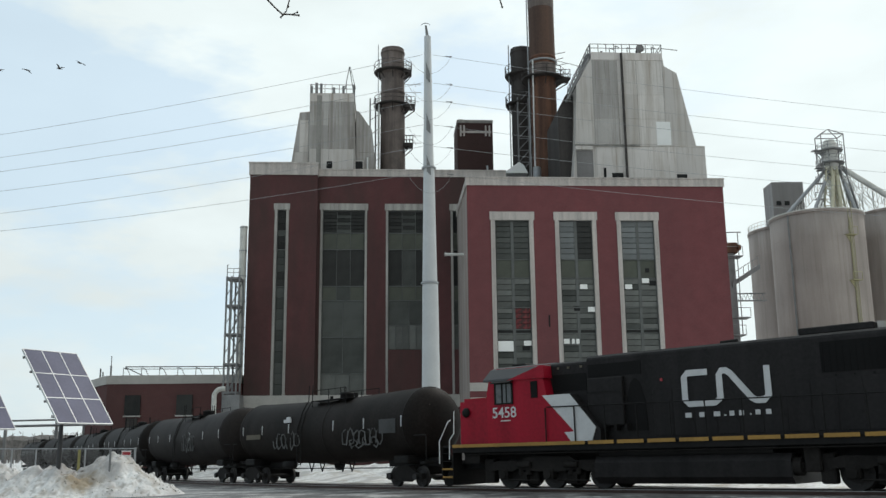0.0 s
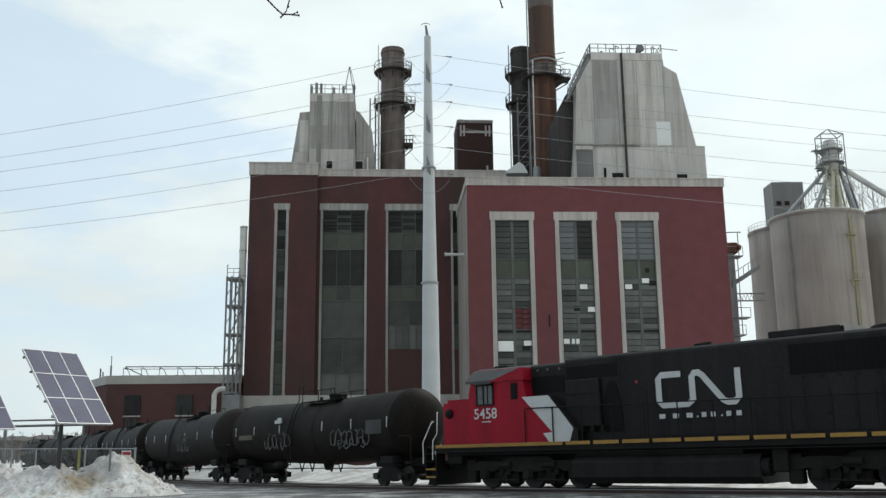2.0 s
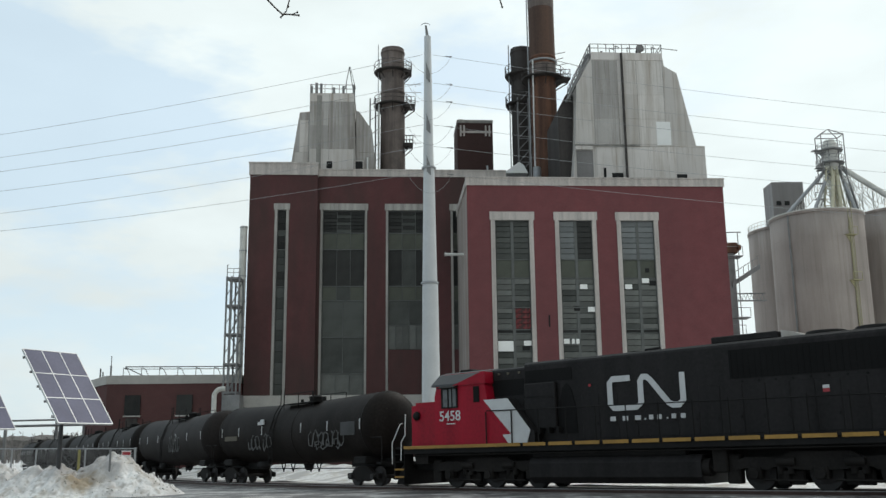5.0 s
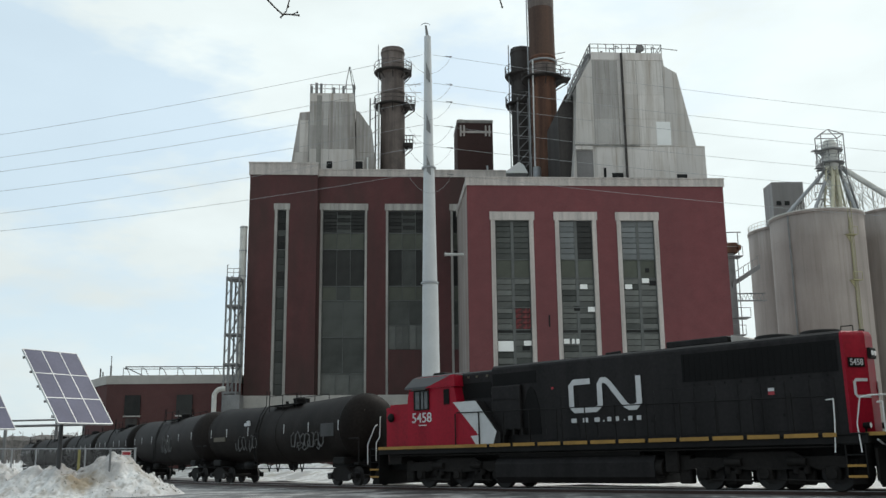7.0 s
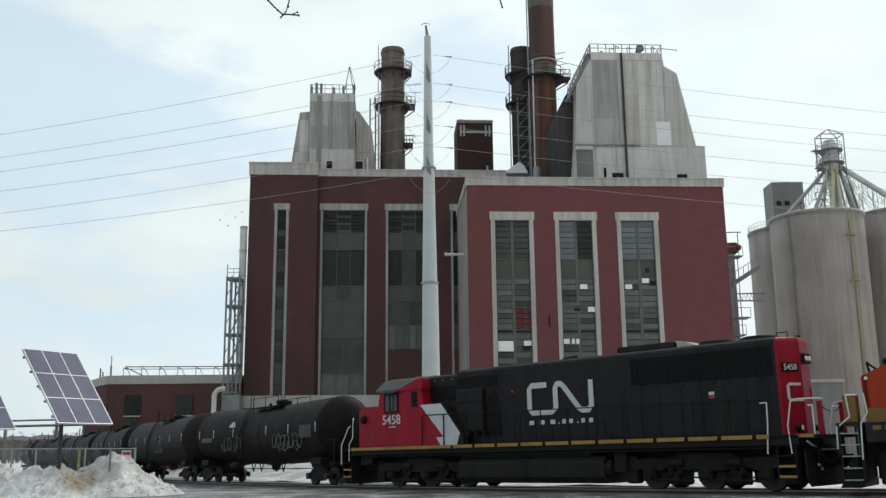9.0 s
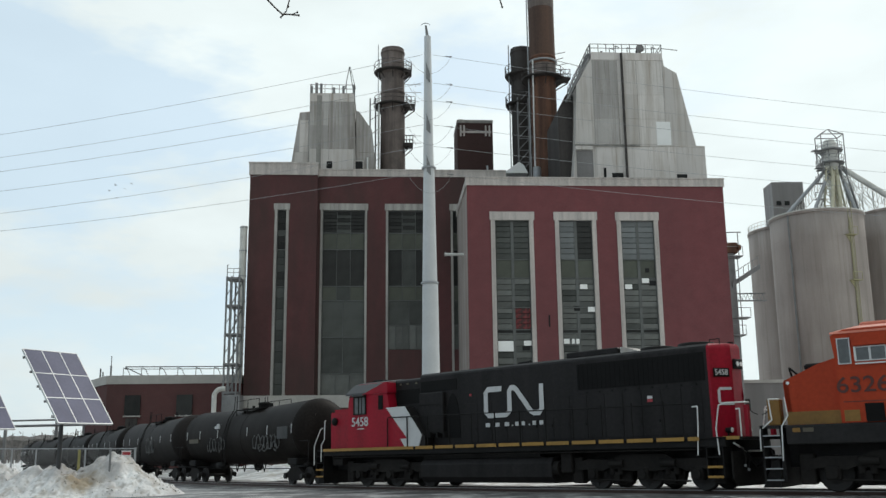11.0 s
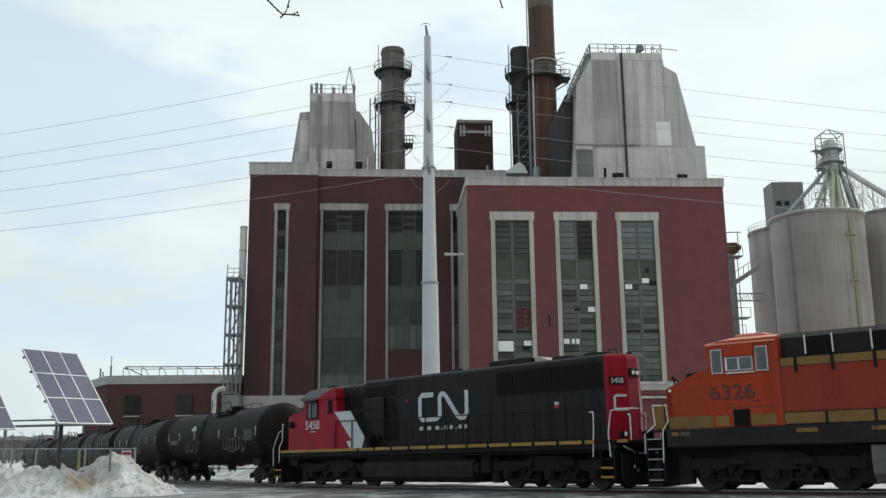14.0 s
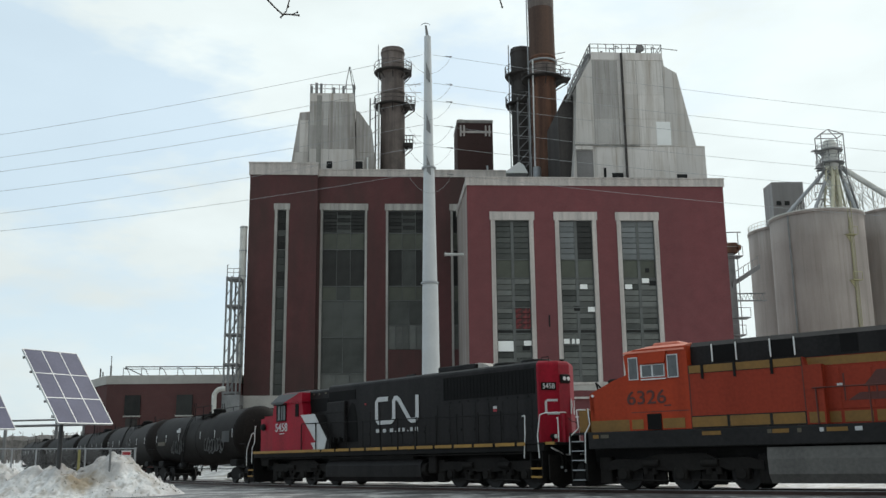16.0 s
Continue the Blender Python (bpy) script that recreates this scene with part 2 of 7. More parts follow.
# ---- mesh helpers ----
class Geo:
    """Collects vertices and faces of one mesh."""

    def __init__(self):
        self.v, self.f, self.s = [], [], []

    def add(self, vs, fs, smooth=False, m=None):
        k = len(self.v)
        self.v += [tuple(m @ Vector(p)) for p in vs] if m is not None else [tuple(p) for p in vs]
        self.f += [tuple(i + k for i in q) for q in fs]
        self.s += [smooth] * len(fs)
        return self

    def box(self, x0, x1, y0, y1, z0, z1, c=0.0, m=None):
        """A box; with c its upright and long edges are chamfered."""
        if c <= 0:
            vs = [(x, y, z) for z in (z0, z1) for y in (y0, y1) for x in (x0, x1)]
            return self.add(vs, [(0, 2, 3, 1), (4, 5, 7, 6), (0, 1, 5, 4), (1, 3, 7, 5), (3, 2, 6, 7), (2, 0, 4, 6)], False, m)
        vs, fs = [], []
        for z, i in ((z0, c), (z0 + c, 0), (z1 - c, 0), (z1, c)):
            a0, a1, b0, b1 = x0 + i, x1 - i, y0 + i, y1 - i
            k = c
            vs += [(a0 + k, b0, z), (a1 - k, b0, z), (a1, b0 + k, z), (a1, b1 - k, z), (a1 - k, b1, z), (a0 + k, b1, z), (a0, b1 - k, z), (a0, b0 + k, z)]
        for r in range(3):
            for i in range(8):
                j = (i + 1) % 8
                fs.append((r * 8 + i, r * 8 + j, r * 8 + 8 + j, r * 8 + 8 + i))
        fs += [tuple(range(7, -1, -1)), tuple(range(24, 32))]
        return self.add(vs, fs, False, m)

    def cyl(self, p0, p1, r0, r1=None, n=12, caps=True, smooth=True, m=None):
        p0, p1 = Vector(p0), Vector(p1)
        r1 = r0 if r1 is None else r1
        d = (p1 - p0).normalized()
        a = d.orthogonal().normalized()
        if abs(d.z) > 0.999:
            a = Vector((1, 0, 0))
        b = d.cross(a)
        vs = []
        for p, r in ((p0, r0), (p1, r1)):
            vs += [p + r * (math.cos(2 * math.pi * i / n) * a + math.sin(2 * math.pi * i / n) * b) for i in range(n)]
        self.add(vs, [(i, (i + 1) % n, n + (i + 1) % n, n + i) for i in range(n)], smooth, m)
        if caps:
            self.add(vs, [tuple(range(n - 1, -1, -1)), tuple(range(n, 2 * n))], False, m)
        return self

    def rings(self, rows, n=24, axis="z", at=(0, 0, 0), caps=True, m=None):
        """A body of revolution: rows of (place along the axis, radius)."""
        ax = {"x": (Vector((1, 0, 0)), Vector((0, 1, 0)), Vector((0, 0, 1))), "y": (Vector((0, 1, 0)), Vector((0, 0, 1)), Vector((1, 0, 0))), "z": (Vector((0, 0, 1)), Vector((1, 0, 0)), Vector((0, 1, 0)))}[axis]
        vs, o = [], Vector(at)
        for h, r in rows:
            vs += [o + ax[0] * h + r * (math.cos(2 * math.pi * i / n) * ax[1] + math.sin(2 * math.pi * i / n) * ax[2]) for i in range(n)]
        fs = [(q * n + i, q * n + (i + 1) % n, (q + 1) * n + (i + 1) % n, (q + 1) * n + i) for q in range(len(rows) - 1) for i in range(n)]
        self.add(vs, fs, True, m)
        if caps:
            self.add(vs, [tuple(range(n - 1, -1, -1)), tuple(range((len(rows) - 1) * n, len(rows) * n))], False, m)
        return self

    def tube(self, pts, r, n=6):
        """Round bar along a broken line."""
        for a, b in zip(pts, pts[1:]):
            self.cyl(a, b, r, n=n)
        return self

    def prism(self, outline, y0, y1, axis="y", m=None):
        """An outline in (x, z), or (x, y) for axis z, or (y, z) for axis x, drawn out along the axis."""
        n = len(outline)
        put = {"y": lambda a, b, t: (a, t, b), "z": lambda a, b, t: (a, b, t), "x": lambda a, b, t: (t, a, b)}[axis]
        vs = [put(a, b, y0) for a, b in outline] + [put(a, b, y1) for a, b in outline]
        fs = [(i, (i + 1) % n, n + (i + 1) % n, n + i) for i in range(n)] + [tuple(range(n - 1, -1, -1)), tuple(range(n, 2 * n))]
        return self.add(vs, fs, False, m)

    def loft(self, levels):
        """Outlines in (x, y) at rising heights: (z, outline), ..."""
        n = len(levels[0][1])
        vs = [(a, b, z) for z, o in levels for a, b in o]
        fs = [(q * n + i, q * n + (i + 1) % n, q * n + n + (i + 1) % n, q * n + n + i) for q in range(len(levels) - 1) for i in range(n)]
        return self.add(vs, fs + [tuple(range(n - 1, -1, -1)), tuple(range(len(vs) - n, len(vs)))])

    def mesh(self, name, material, fix=True):
        me = bpy.data.meshes.new(name)
        me.from_pydata(self.v, [], self.f)
        me.polygons.foreach_set("use_smooth", self.s)
        if fix and len(self.f) < 60000:
            b = bmesh.new()
            b.from_mesh(me)
            bmesh.ops.recalc_face_normals(b, faces=b.faces)
            b.to_mesh(me)
            b.free()
        me.materials.append(material)
        return me


def part(name, g, material, parent, label="", at=None):
    """Links a Geo, or a shared mesh, as one mesh object under a thing or a part."""
    ob = new(name, g if isinstance(g, bpy.types.Mesh) else g.mesh(name, material))
    ob.parent = parent
    if at is not None:
        ob.matrix_basis = at if isinstance(at, Matrix) else Matrix.Translation(at)
    if label:
        tagged(ob, label)
    return ob


def thing(name, label, category, group="", at=None, kind=""):
    """An Empty that carries the parts of one thing."""
    ob = new(name)
    ob.empty_display_size = 0.3
    if at is not None:
        ob.matrix_basis = at
    return tagged(ob, label, category, group, kind)


def single(name, g, material, label, category, group="", kind="", at=None):
    ob = new(name, g if isinstance(g, bpy.types.Mesh) else g.mesh(name, material))
    if at is not None:
        ob.matrix_basis = at
    return tagged(ob, label, category, group, kind)


# ---- the railway line: a curve that tightens towards the yard, on a slight grade ----
S_GRID = np.arange(-300, 60.01, 1.0)
S_HEAD = -0.805587 + 0.008214 * S_GRID + 0.00010 * np.clip(S_GRID + 12, -75, 0) ** 2
S_X = np.concatenate([[0], np.cumsum(np.cos((S_HEAD[1:] + S_HEAD[:-1]) / 2))])
S_Y = np.concatenate([[0], np.cumsum(np.sin((S_HEAD[1:] + S_HEAD[:-1]) / 2))])
S_X += 1.3729 - np.interp(0, S_GRID, S_X)
S_Y += 38.8958 - np.interp(0, S_GRID, S_Y)


def line_at(s):
    """Point on the track's centre line, at rail height, and its heading."""
    return Vector((np.interp(s, S_GRID, S_X), np.interp(s, S_GRID, S_Y), 0.01569 * max(s, -130))), float(np.interp(s, S_GRID, S_HEAD))


def on_track(s, half):
    """Pose of a vehicle whose trucks stand half metres before and behind s; its x axis points back along the train."""
    a, b = line_at(s - half)[0], line_at(s + half)[0]
    d = b - a
    yaw, tilt = math.atan2(d.y, d.x), math.atan2(d.z, math.hypot(d.x, d.y))
    return Matrix.Translation((a + b) / 2) @ pose(0, 0, 0, 0, -math.degrees(tilt), math.degrees(yaw))


def ground_z(x, y):
    q = (x - 1.43) * 0.72 - (y - 38.84) * 0.69
    return 0.01569 * min(max(q, -130), 40) - 0.14
# ---- the power plant: its frame has x along the brick fronts, y into the building ----
M_RUSTDARK = mat("sooty_rusted_steel", (0.095, 0.055, 0.040), 0.85, vary=0.45, tint=(0.15, 0.08, 0.05), streak=0.7)
M_PALEPIPE = mat("white_painted_pipe", (0.65, 0.65, 0.63), 0.5, vary=0.1)
PLANT = pose(2.5815, 95.0, 0, 0, 0, 3.5)


def front_wall(u0, u1, d, z0, z1, holes, thick=0.45):
    """A wall, one mesh, with upright openings (ua, ub, za, zb)."""
    us = sorted({u0, u1, *[h[0] for h in holes], *[h[1] for h in holes]})
    zs = sorted({z0, z1, *[h[2] for h in holes], *[h[3] for h in holes]})
    solid = lambda i, j: 0 <= i < len(us) - 1 and 0 <= j < len(zs) - 1 and not any(h[0] <= us[i] < h[1] and h[2] <= zs[j] < h[3] for h in holes)
    n, k = len(us), len(us) * len(zs)
    vs = [(u, y, z) for y in (d, d + thick) for z in zs for u in us]
    at = lambda i, j: j * n + i
    fs = []
    for i in range(n - 1):
        for j in range(len(zs) - 1):
            if not solid(i, j):
                continue
            q = [at(i, j), at(i + 1, j), at(i + 1, j + 1), at(i, j + 1)]
            fs += [tuple(q), tuple(v + k for v in q[::-1])]
            for di, dj, a, b in ((0, -1, 0, 1), (1, 0, 1, 2), (0, 1, 2, 3), (-1, 0, 3, 0)):
                if not solid(i + di, j + dj):
                    fs.append((q[b], q[a], q[a] + k, q[b] + k))
    return Geo().add(vs, fs)


PANE_MESHES = {}


def pane_mesh(w, h, material):
    key = (round(w, 2), round(h, 2), material.name)
    if key not in PANE_MESHES:
        PANE_MESHES[key] = Geo().box(0, w, 0, 0.05, 0, h, 0.015).mesh("pane", material, fix=False)
    return PANE_MESHES[key]


def sash_window(parent, a, b, d, za, zb, side, top, bands, mullion=0.06, stone=None, sill=0.0):
    """Tall industrial window: stone surround and, from the top down, bands (height from, to, columns, rows, chooser) of panes set in steel bars."""
    w = part("window", Geo().box(a, a + side, d - 0.07, d + 0.3, za, zb - top).box(b - side, b, d - 0.07, d + 0.3, za, zb - top).box(a - 0.12, b + 0.12, d - 0.1, d + 0.3, zb - top, zb), stone or M_STONE, parent, "tall window with a pale stone surround")
    if sill:
        part("sill", Geo().box(a - 0.15, b + 0.15, d - 0.16, d + 0.3, za - sill, za, 0.03), M_STONE, w)
    x0, x1 = a + side, b - side
    part("backing", Geo().box(x0, x1, d + 0.36, d + 0.42, za, zb - top), M_VOID, w)
    bars = Geo()
    for x in (x0, x1 - 0.07):
        bars.box(x, x + 0.07, d + 0.20, d + 0.36, za, zb - top)
    for z1, z0, cols, rows, choose in bands:
        bars.box(x0 + 0.07, x1 - 0.07, d + 0.19, d + 0.35, z1 - 0.07, z1 + 0.03)
        pw, ph = (x1 - x0 - 0.14) / cols, (z1 - 0.07 - z0 - 0.03) / rows
        m = mullion if cols < 3 else mullion * 0.6
        for c in range(1, cols):
            x = x0 + 0.07 + c * pw
            bars.box(x - m, x + m, d + 0.21, d + 0.34, z0 + 0.03, z1 - 0.07)
        for r in range(rows):
            for c in range(cols):
                mt = choose(c, r)
                if mt is None:
                    continue
                lo, hi = (m if c else 0.01), (m if c < cols - 1 else 0.01)
                gap = 0.05 if rows > 1 else 0.015
                part("pane", pane_mesh(pw - lo - hi, ph - gap, mt), mt, w, at=(x0 + 0.07 + c * pw + lo, d + 0.25 + 0.015 * random.random(), z0 + 0.03 + (rows - 1 - r) * ph + gap / 2))
    part("window_frame", bars, M_SASH, w, "dark steel glazing bars")
    return w


# right block: the turbine hall
hall = thing("turbine_hall", "red brick power plant hall with three tall windows", "building", at=PLANT)
WINS = [(2.43, 6.91), (9.18, 13.57), (15.74, 20.17)]
part("front_wall", front_wall(0.0, 27.45, 0, 7.75, 28.35, [(a, b, 7.75, 25.5) for a, b in WINS]), M_BRICK, hall)
part("base_wall", Geo().box(0.0, 27.45, -0.03, 0.42, 6.9, 7.75), M_CONC2, hall, "pale concrete base band")
part("ledge", Geo().box(0.0, 27.4, -0.5, 0.0, 6.05, 6.25), M_STONE, hall, "thin pale ledge")
part("lower_wall", front_wall(0.0, 27.45, 0, -1.5, 6.9, []), M_BRICK, hall)
part("side_wall", Geo().box(0.0, 0.45, 0.45, 14.0, -1.5, 28.35), M_CONC, hall, "grey rendered side wall")
part("side_wall", Geo().box(27.0, 27.45, 0.45, 25, -1.5, 28.35), M_BRICK, hall)
part("back_wall", Geo().box(0.0, 27.45, 25, 25.4, -1.5, 28.35), M_BRICK, hall)
cope = Geo().box(-0.12, 27.57, -0.14, 0.6, 28.35, 28.62).box(-0.12, 27.57, -0.08, 0.6, 28.62, 29.15).box(-0.16, 27.61, -0.2, 0.7, 29.15, 29.27)
cope.box(-0.12, 0.6, 0.6, 14, 28.35, 29.2).box(26.85, 27.57, 0.6, 25, 28.35, 29.2)
part("coping", cope, M_STONE, hall, "pale stone parapet coping")
part("roof", Geo().box(0.45, 27.0, 0.45, 25, 27.8, 28.1), M_GREYSTEEL, hall)


def pick(*choices):
    """A chooser of pane materials by weight: (weight, material), ..."""
    def choose(c, r):
        q = random.random() * sum(w for w, m in choices)
        for w, m in choices:
            q -= w
            if q <= 0:
                return m
        return choices[-1][1]
    return choose


LOWER = pick((0.80, M_GLASS_LIGHT), (0.18, M_GLASS), (0.02, M_GLASS_DARK))
for i, (a, b) in enumerate(WINS):
    upper = (pick((1, M_GLASS)), lambda c, r: M_GLASS_PALE if c == 0 else M_GLASS_DARK, pick((1, M_GLASS_PALE)))[i]
    lower_l = (lambda c, r: M_REDPANEL if c == 1 else LOWER(c, r)) if i == 0 else LOWER
    bands = [(24.62, 20.45, 2, 7, upper), (20.45, 18.5, 2, 1, pick((1, M_GREENPANEL))), (18.5, 15.42, 2, 5, LOWER), (15.42, 13.15, 2, 1 if i == 0 else 4, LOWER if i else (lambda c, r: M_REDPANEL if c else M_GLASS)), (13.15, 12.75, 2, 1, pick((1, M_GLASS_DARK))), (12.75, 7.75, 2, 8, LOWER)]
    if i == 0:
        bands[3:4] = [(15.42, 13.15, 2, 4, lower_l)]
    sash_window(hall, a, b, 0, 7.75, 25.5, 0.44, 0.88, bands, 0.15, None, 0.3)
for u, z, ww, hh in ((10.92, 15.05, 0.62, 0.5), (18.95, 17.7, 0.7, 0.5), (18.6, 19.1, 0.42, 0.42), (5.45, 11.0, 0.8, 0.4)):
    part("broken_pane", Geo().box(u, u + ww, 0.20, 0.24, z, z + hh), M_VOID, hall, "black missing pane")
WHITE = [(2.95, 10.9, 1.58, 1.05), (5.6, 11.48, 0.78, 0.50), (11.62, 17.32, 0.78, 0.5), (12.36, 14.95, 0.75, 0.5), (9.72, 11.65, 0.60, 0.5), (10.55, 11.65, 0.30, 0.5), (11.0, 11.65, 0.34, 0.5), (16.36, 17.32, 0.75, 0.5), (18.18, 17.95, 0.75, 0.5)]
for u, z, ww, hh in WHITE:
    part("board", Geo().box(u, u + ww, 0.14, 0.185, z, z + hh, 0.01), M_WHITEPANEL, hall, "white board over a broken pane")
part("wall_pipe", Geo().cyl((0.1, 5.0, 21.95), (-2.0, 5.0, 21.95), 0.16, n=12).cyl((-2.0, 5.0, 21.95), (-2.1, 5.0, 21.95), 0.2, n=12), M_PALEPIPE, hall, "short pale pipe stub from the side wall")
part("vent", Geo().box(8.2, 8.35, -0.06, 0.02, 13.4, 14.6, 0.02), M_VOID, hall)

# left block: the boiler house, set back
boiler = thing("boiler_house", "dark red brick boiler house with tall dark windows", "building", at=PLANT)
BW = [(-16.24, -10.74), (-8.51, -3.05), (-0.79, 4.6)]
part("front_wall", front_wall(-16.6, 6.0, 14, 7.3, 33.3, [(BW[0][0], BW[0][1], 7.3, 29.9), (BW[1][0], BW[1][1], 12.5, 29.9), (BW[2][0], BW[2][1], 12.5, 29.9)]), M_BRICK_SOOT, boiler)
part("corner_wall", front_wall(-24.55, -16.6, 13.2, 7.3, 33.2, [(-21.55, -19.9, 7.3, 29.7)], 1.2), M_BRICK_SOOT, boiler)
part("base_wall", Geo().box(-24.6, 6.0, 13.15, 14.4, 5.9, 7.3), M_CONC2, boiler, "pale concrete base band")
part("lower_wall", Geo().box(-24.55, 6.0, 13.2, 14.4, -1.5, 5.9), M_BRICK_SOOT, boiler)
part("side_wall", Geo().box(-24.55, -24.1, 14.4, 42, -1.5, 33.2), M_BRICK_SOOT, boiler)
part("back_wall", Geo().box(-24.55, 28, 42, 42.4, -1.5, 33.2), M_BRICK_SOOT, boiler)
part("side_wall", Geo().box(27.5, 28, 25.5, 42, -1.5, 33.2), M_BRICK_SOOT, boiler)
part("upper_wall", Geo().box(6.0, 28, 25.4, 25.8, 26, 33.2), M_BRICK_SOOT, boiler)
part("coping", Geo().box(-24.68, -16.55, 13.05, 14.6, 33.2, 34.55).box(-24.75, -16.5, 12.98, 14.6, 34.55, 34.75), M_STONE, boiler, "pale stone parapet coping")
part("coping", Geo().box(-16.5, 6.0, 13.9, 14.6, 33.3, 34.05).box(-16.5, 6.0, 13.84, 14.6, 34.05, 34.2), M_STONE, boiler)
part("roof", Geo().box(-24.1, 28, 14.6, 42, 33.0, 33.4), M_GREYSTEEL, boiler)


DARK, OLIVE, GREY = pick((0.85, M_GLASS_DARK), (0.15, M_GLASS)), pick((1, M_GREENPANEL)), pick((1, M_GLASS))
OLIVE2 = pick((0.5, M_GREENPANEL), (0.5, M_GLASS))


def louvred(c, r):
    return M_GLASS if c == 1 and r % 2 else M_GLASS_DARK


sash_window(boiler, BW[0][0], BW[0][1], 14, 7.3, 29.93, 0.26, 0.80, [(29.1, 26.4, 3, 6, louvred), (26.4, 24.4, 3, 1, OLIVE), (24.4, 20.0, 3, 1, DARK), (20.0, 18.3, 3, 1, OLIVE2), (18.3, 14.0, 2, 1, GREY), (14.0, 9.8, 2, 1, GREY), (9.8, 7.3, 3, 1, pick((1.0, M_GLASS_LIGHT)))], 0.05, M_STONE_GREY)
for k in (1, 2):
    sash_window(boiler, BW[k][0], BW[k][1], 14, 12.5, 29.93, 0.26, 0.80, [(29.1, 26.4, 3, 6, louvred), (26.4, 24.4, 3, 1, OLIVE), (24.4, 20.0, 3, 1, DARK), (20.0, 18.3, 3, 1, OLIVE2), (18.3, 15.4, 2, 1, GREY), (15.4, 12.5, 6, 1, pick((1.0, M_GLASS_LIGHT)))], 0.05, M_STONE_GREY)
sash_window(boiler, -21.55, -19.9, 13.2, 7.3, 29.7, 0.30, 0.75, [(28.95, 24.2, 1, 6, DARK), (24.2, 19.8, 1, 5, pick((0.6, M_GLASS_DARK), (0.4, M_GLASS))), (19.8, 7.3, 1, 10, GREY)], 0.05, M_STONE_GREY)
for u in (-8.51, -3.3, -0.79):
    part("trim_strip", Geo().box(u, u + 0.26, 13.93, 14.1, 7.3, 12.5), M_STONE_GREY, boiler)

# ---- roof-top cladding houses ----
white_house = thing("penthouse", "tall stained grey metal-clad penthouse on the plant roof", "penthouse", "roof penthouses", at=PLANT)
D0, D1 = 6.0, 20.0
OUT = [(12.3, 28.0), (12.96, 34.67), (13.39, 42.16), (15.17, 45.3), (15.24, 46.2), (23.6, 46.15), (23.76, 44.6), (25.22, 43.72), (26.97, 34.93), (27.95, 34.8), (28.02, 28.0)]
part("cladding", Geo().prism(OUT, D0, D1), M_CLAD, white_house)
COLS = [15.30, 18.2, 20.45, 23.55]
for u0, u1 in zip(COLS, COLS[1:]):
    for z0, z1 in ((35.05, 38.05), (38.05, 41.0), (41.0, 45.2)):
        part("sheet", Geo().box(u0 + 0.02, u1 - 0.02, D0 - 0.03, D0 + 0.01, z0 + 0.015, z1 - 0.015), M_CLAD_BROWN if u0 < 16 else M_CLAD, white_house)
for u0, u1 in zip((15.4, 18.9, 21.6, 24.6), (18.9, 21.6, 24.6, 27.85)):
    part("sheet", Geo().box(u0 + 0.02, u1 - 0.02, D0 - 0.03, D0 + 0.01, 30.4, 34.68), M_CLAD_WHITE, white_house)
    part("sheet", Geo().box(u0 + 0.02, u1 - 0.02, D0 - 0.03, D0 + 0.01, 28.3, 30.36), M_CLAD_WHITE, white_house)
part("fascia", Geo().box(15.2, 23.62, D0 - 0.06, D0 + 0.01, 45.25, 46.15), M_CLAD_WHITE, white_house, "pale fascia sheet with drip stains")
part("recess_panel", Geo().box(13.05, 14.95, D0 - 0.04, D0 + 0.01, 30.6, 34.2), M_SHEET, white_house, "grey recessed louvre panel")
part("recess_lintel", Geo().box(12.95, 14.95, D0 - 0.3, D0 + 0.01, 34.25, 34.7), M_CLAD_WHITE, white_house)
ribs = Geo()
for u in (15.3, 18.2, 20.45, 23.55):
    ribs.box(u - 0.02, u + 0.02, D0 - 0.04, D0 + 0.02, 35.0, 45.2)
part("panel_joints", ribs, M_SEAM, white_house, "dark joints between cladding sheets")
# left half is dark: the ledge's shadow line is put into its colour
part("ledge", Geo().box(12.9, 20.4, D0 - 0.25, D0 + 0.02, 34.75, 34.92), M_SEAM, white_house)
part("ledge", Geo().box(20.4, 27.95, D0 - 0.06, D0 + 0.02, 34.78, 34.88), M_CLAD, white_house)
part("drain_pipe", Geo().tube([(18.75, D0 - 0.2, 46.0), (18.75, D0 - 0.2, 28.6)], 0.14, 8), M_CLAD_DARK, white_house, "black stained drain pipe")
part("patch", Geo().box(22.45, 24.1, D0 - 0.06, D0 + 0.02, 34.92, 37.75), M_CLAD_PATCH, white_house, "newer white sheet")
for u, w, z0, z1 in ((16.1, 0.3, 28.5, 32.2), (17.05, 1.3, 28.5, 31.6), (24.5, 1.2, 30.1, 31.5)):
    part("opening", Geo().box(u, u + w, D0 - 0.04, D0 + 0.03, z0, z1), M_VOID, white_house)
g = Geo()
rail = [(15.2, D0 + 0.1), (23.6, D0 + 0.1), (23.6, D1 - 0.1), (15.2, D1 - 0.1), (15.2, D0 + 0.1)]
for (a, b), (c, d) in zip(rail, rail[1:]):
    for z in (46.75, 47.25):
        g.tube([(a, b, z), (c, d, z)], 0.045, 5)
    k = 9
    for i in range(k):
        q = i / k
        x, y = a + (c - a) * q, b + (d - b) * q
        g.cyl((x, y, 46.1), (x, y, 47.3), 0.05, n=5)
part("railing", g, M_GREYSTEEL, white_house, "steel railing on the roof edge")
g = Geo()
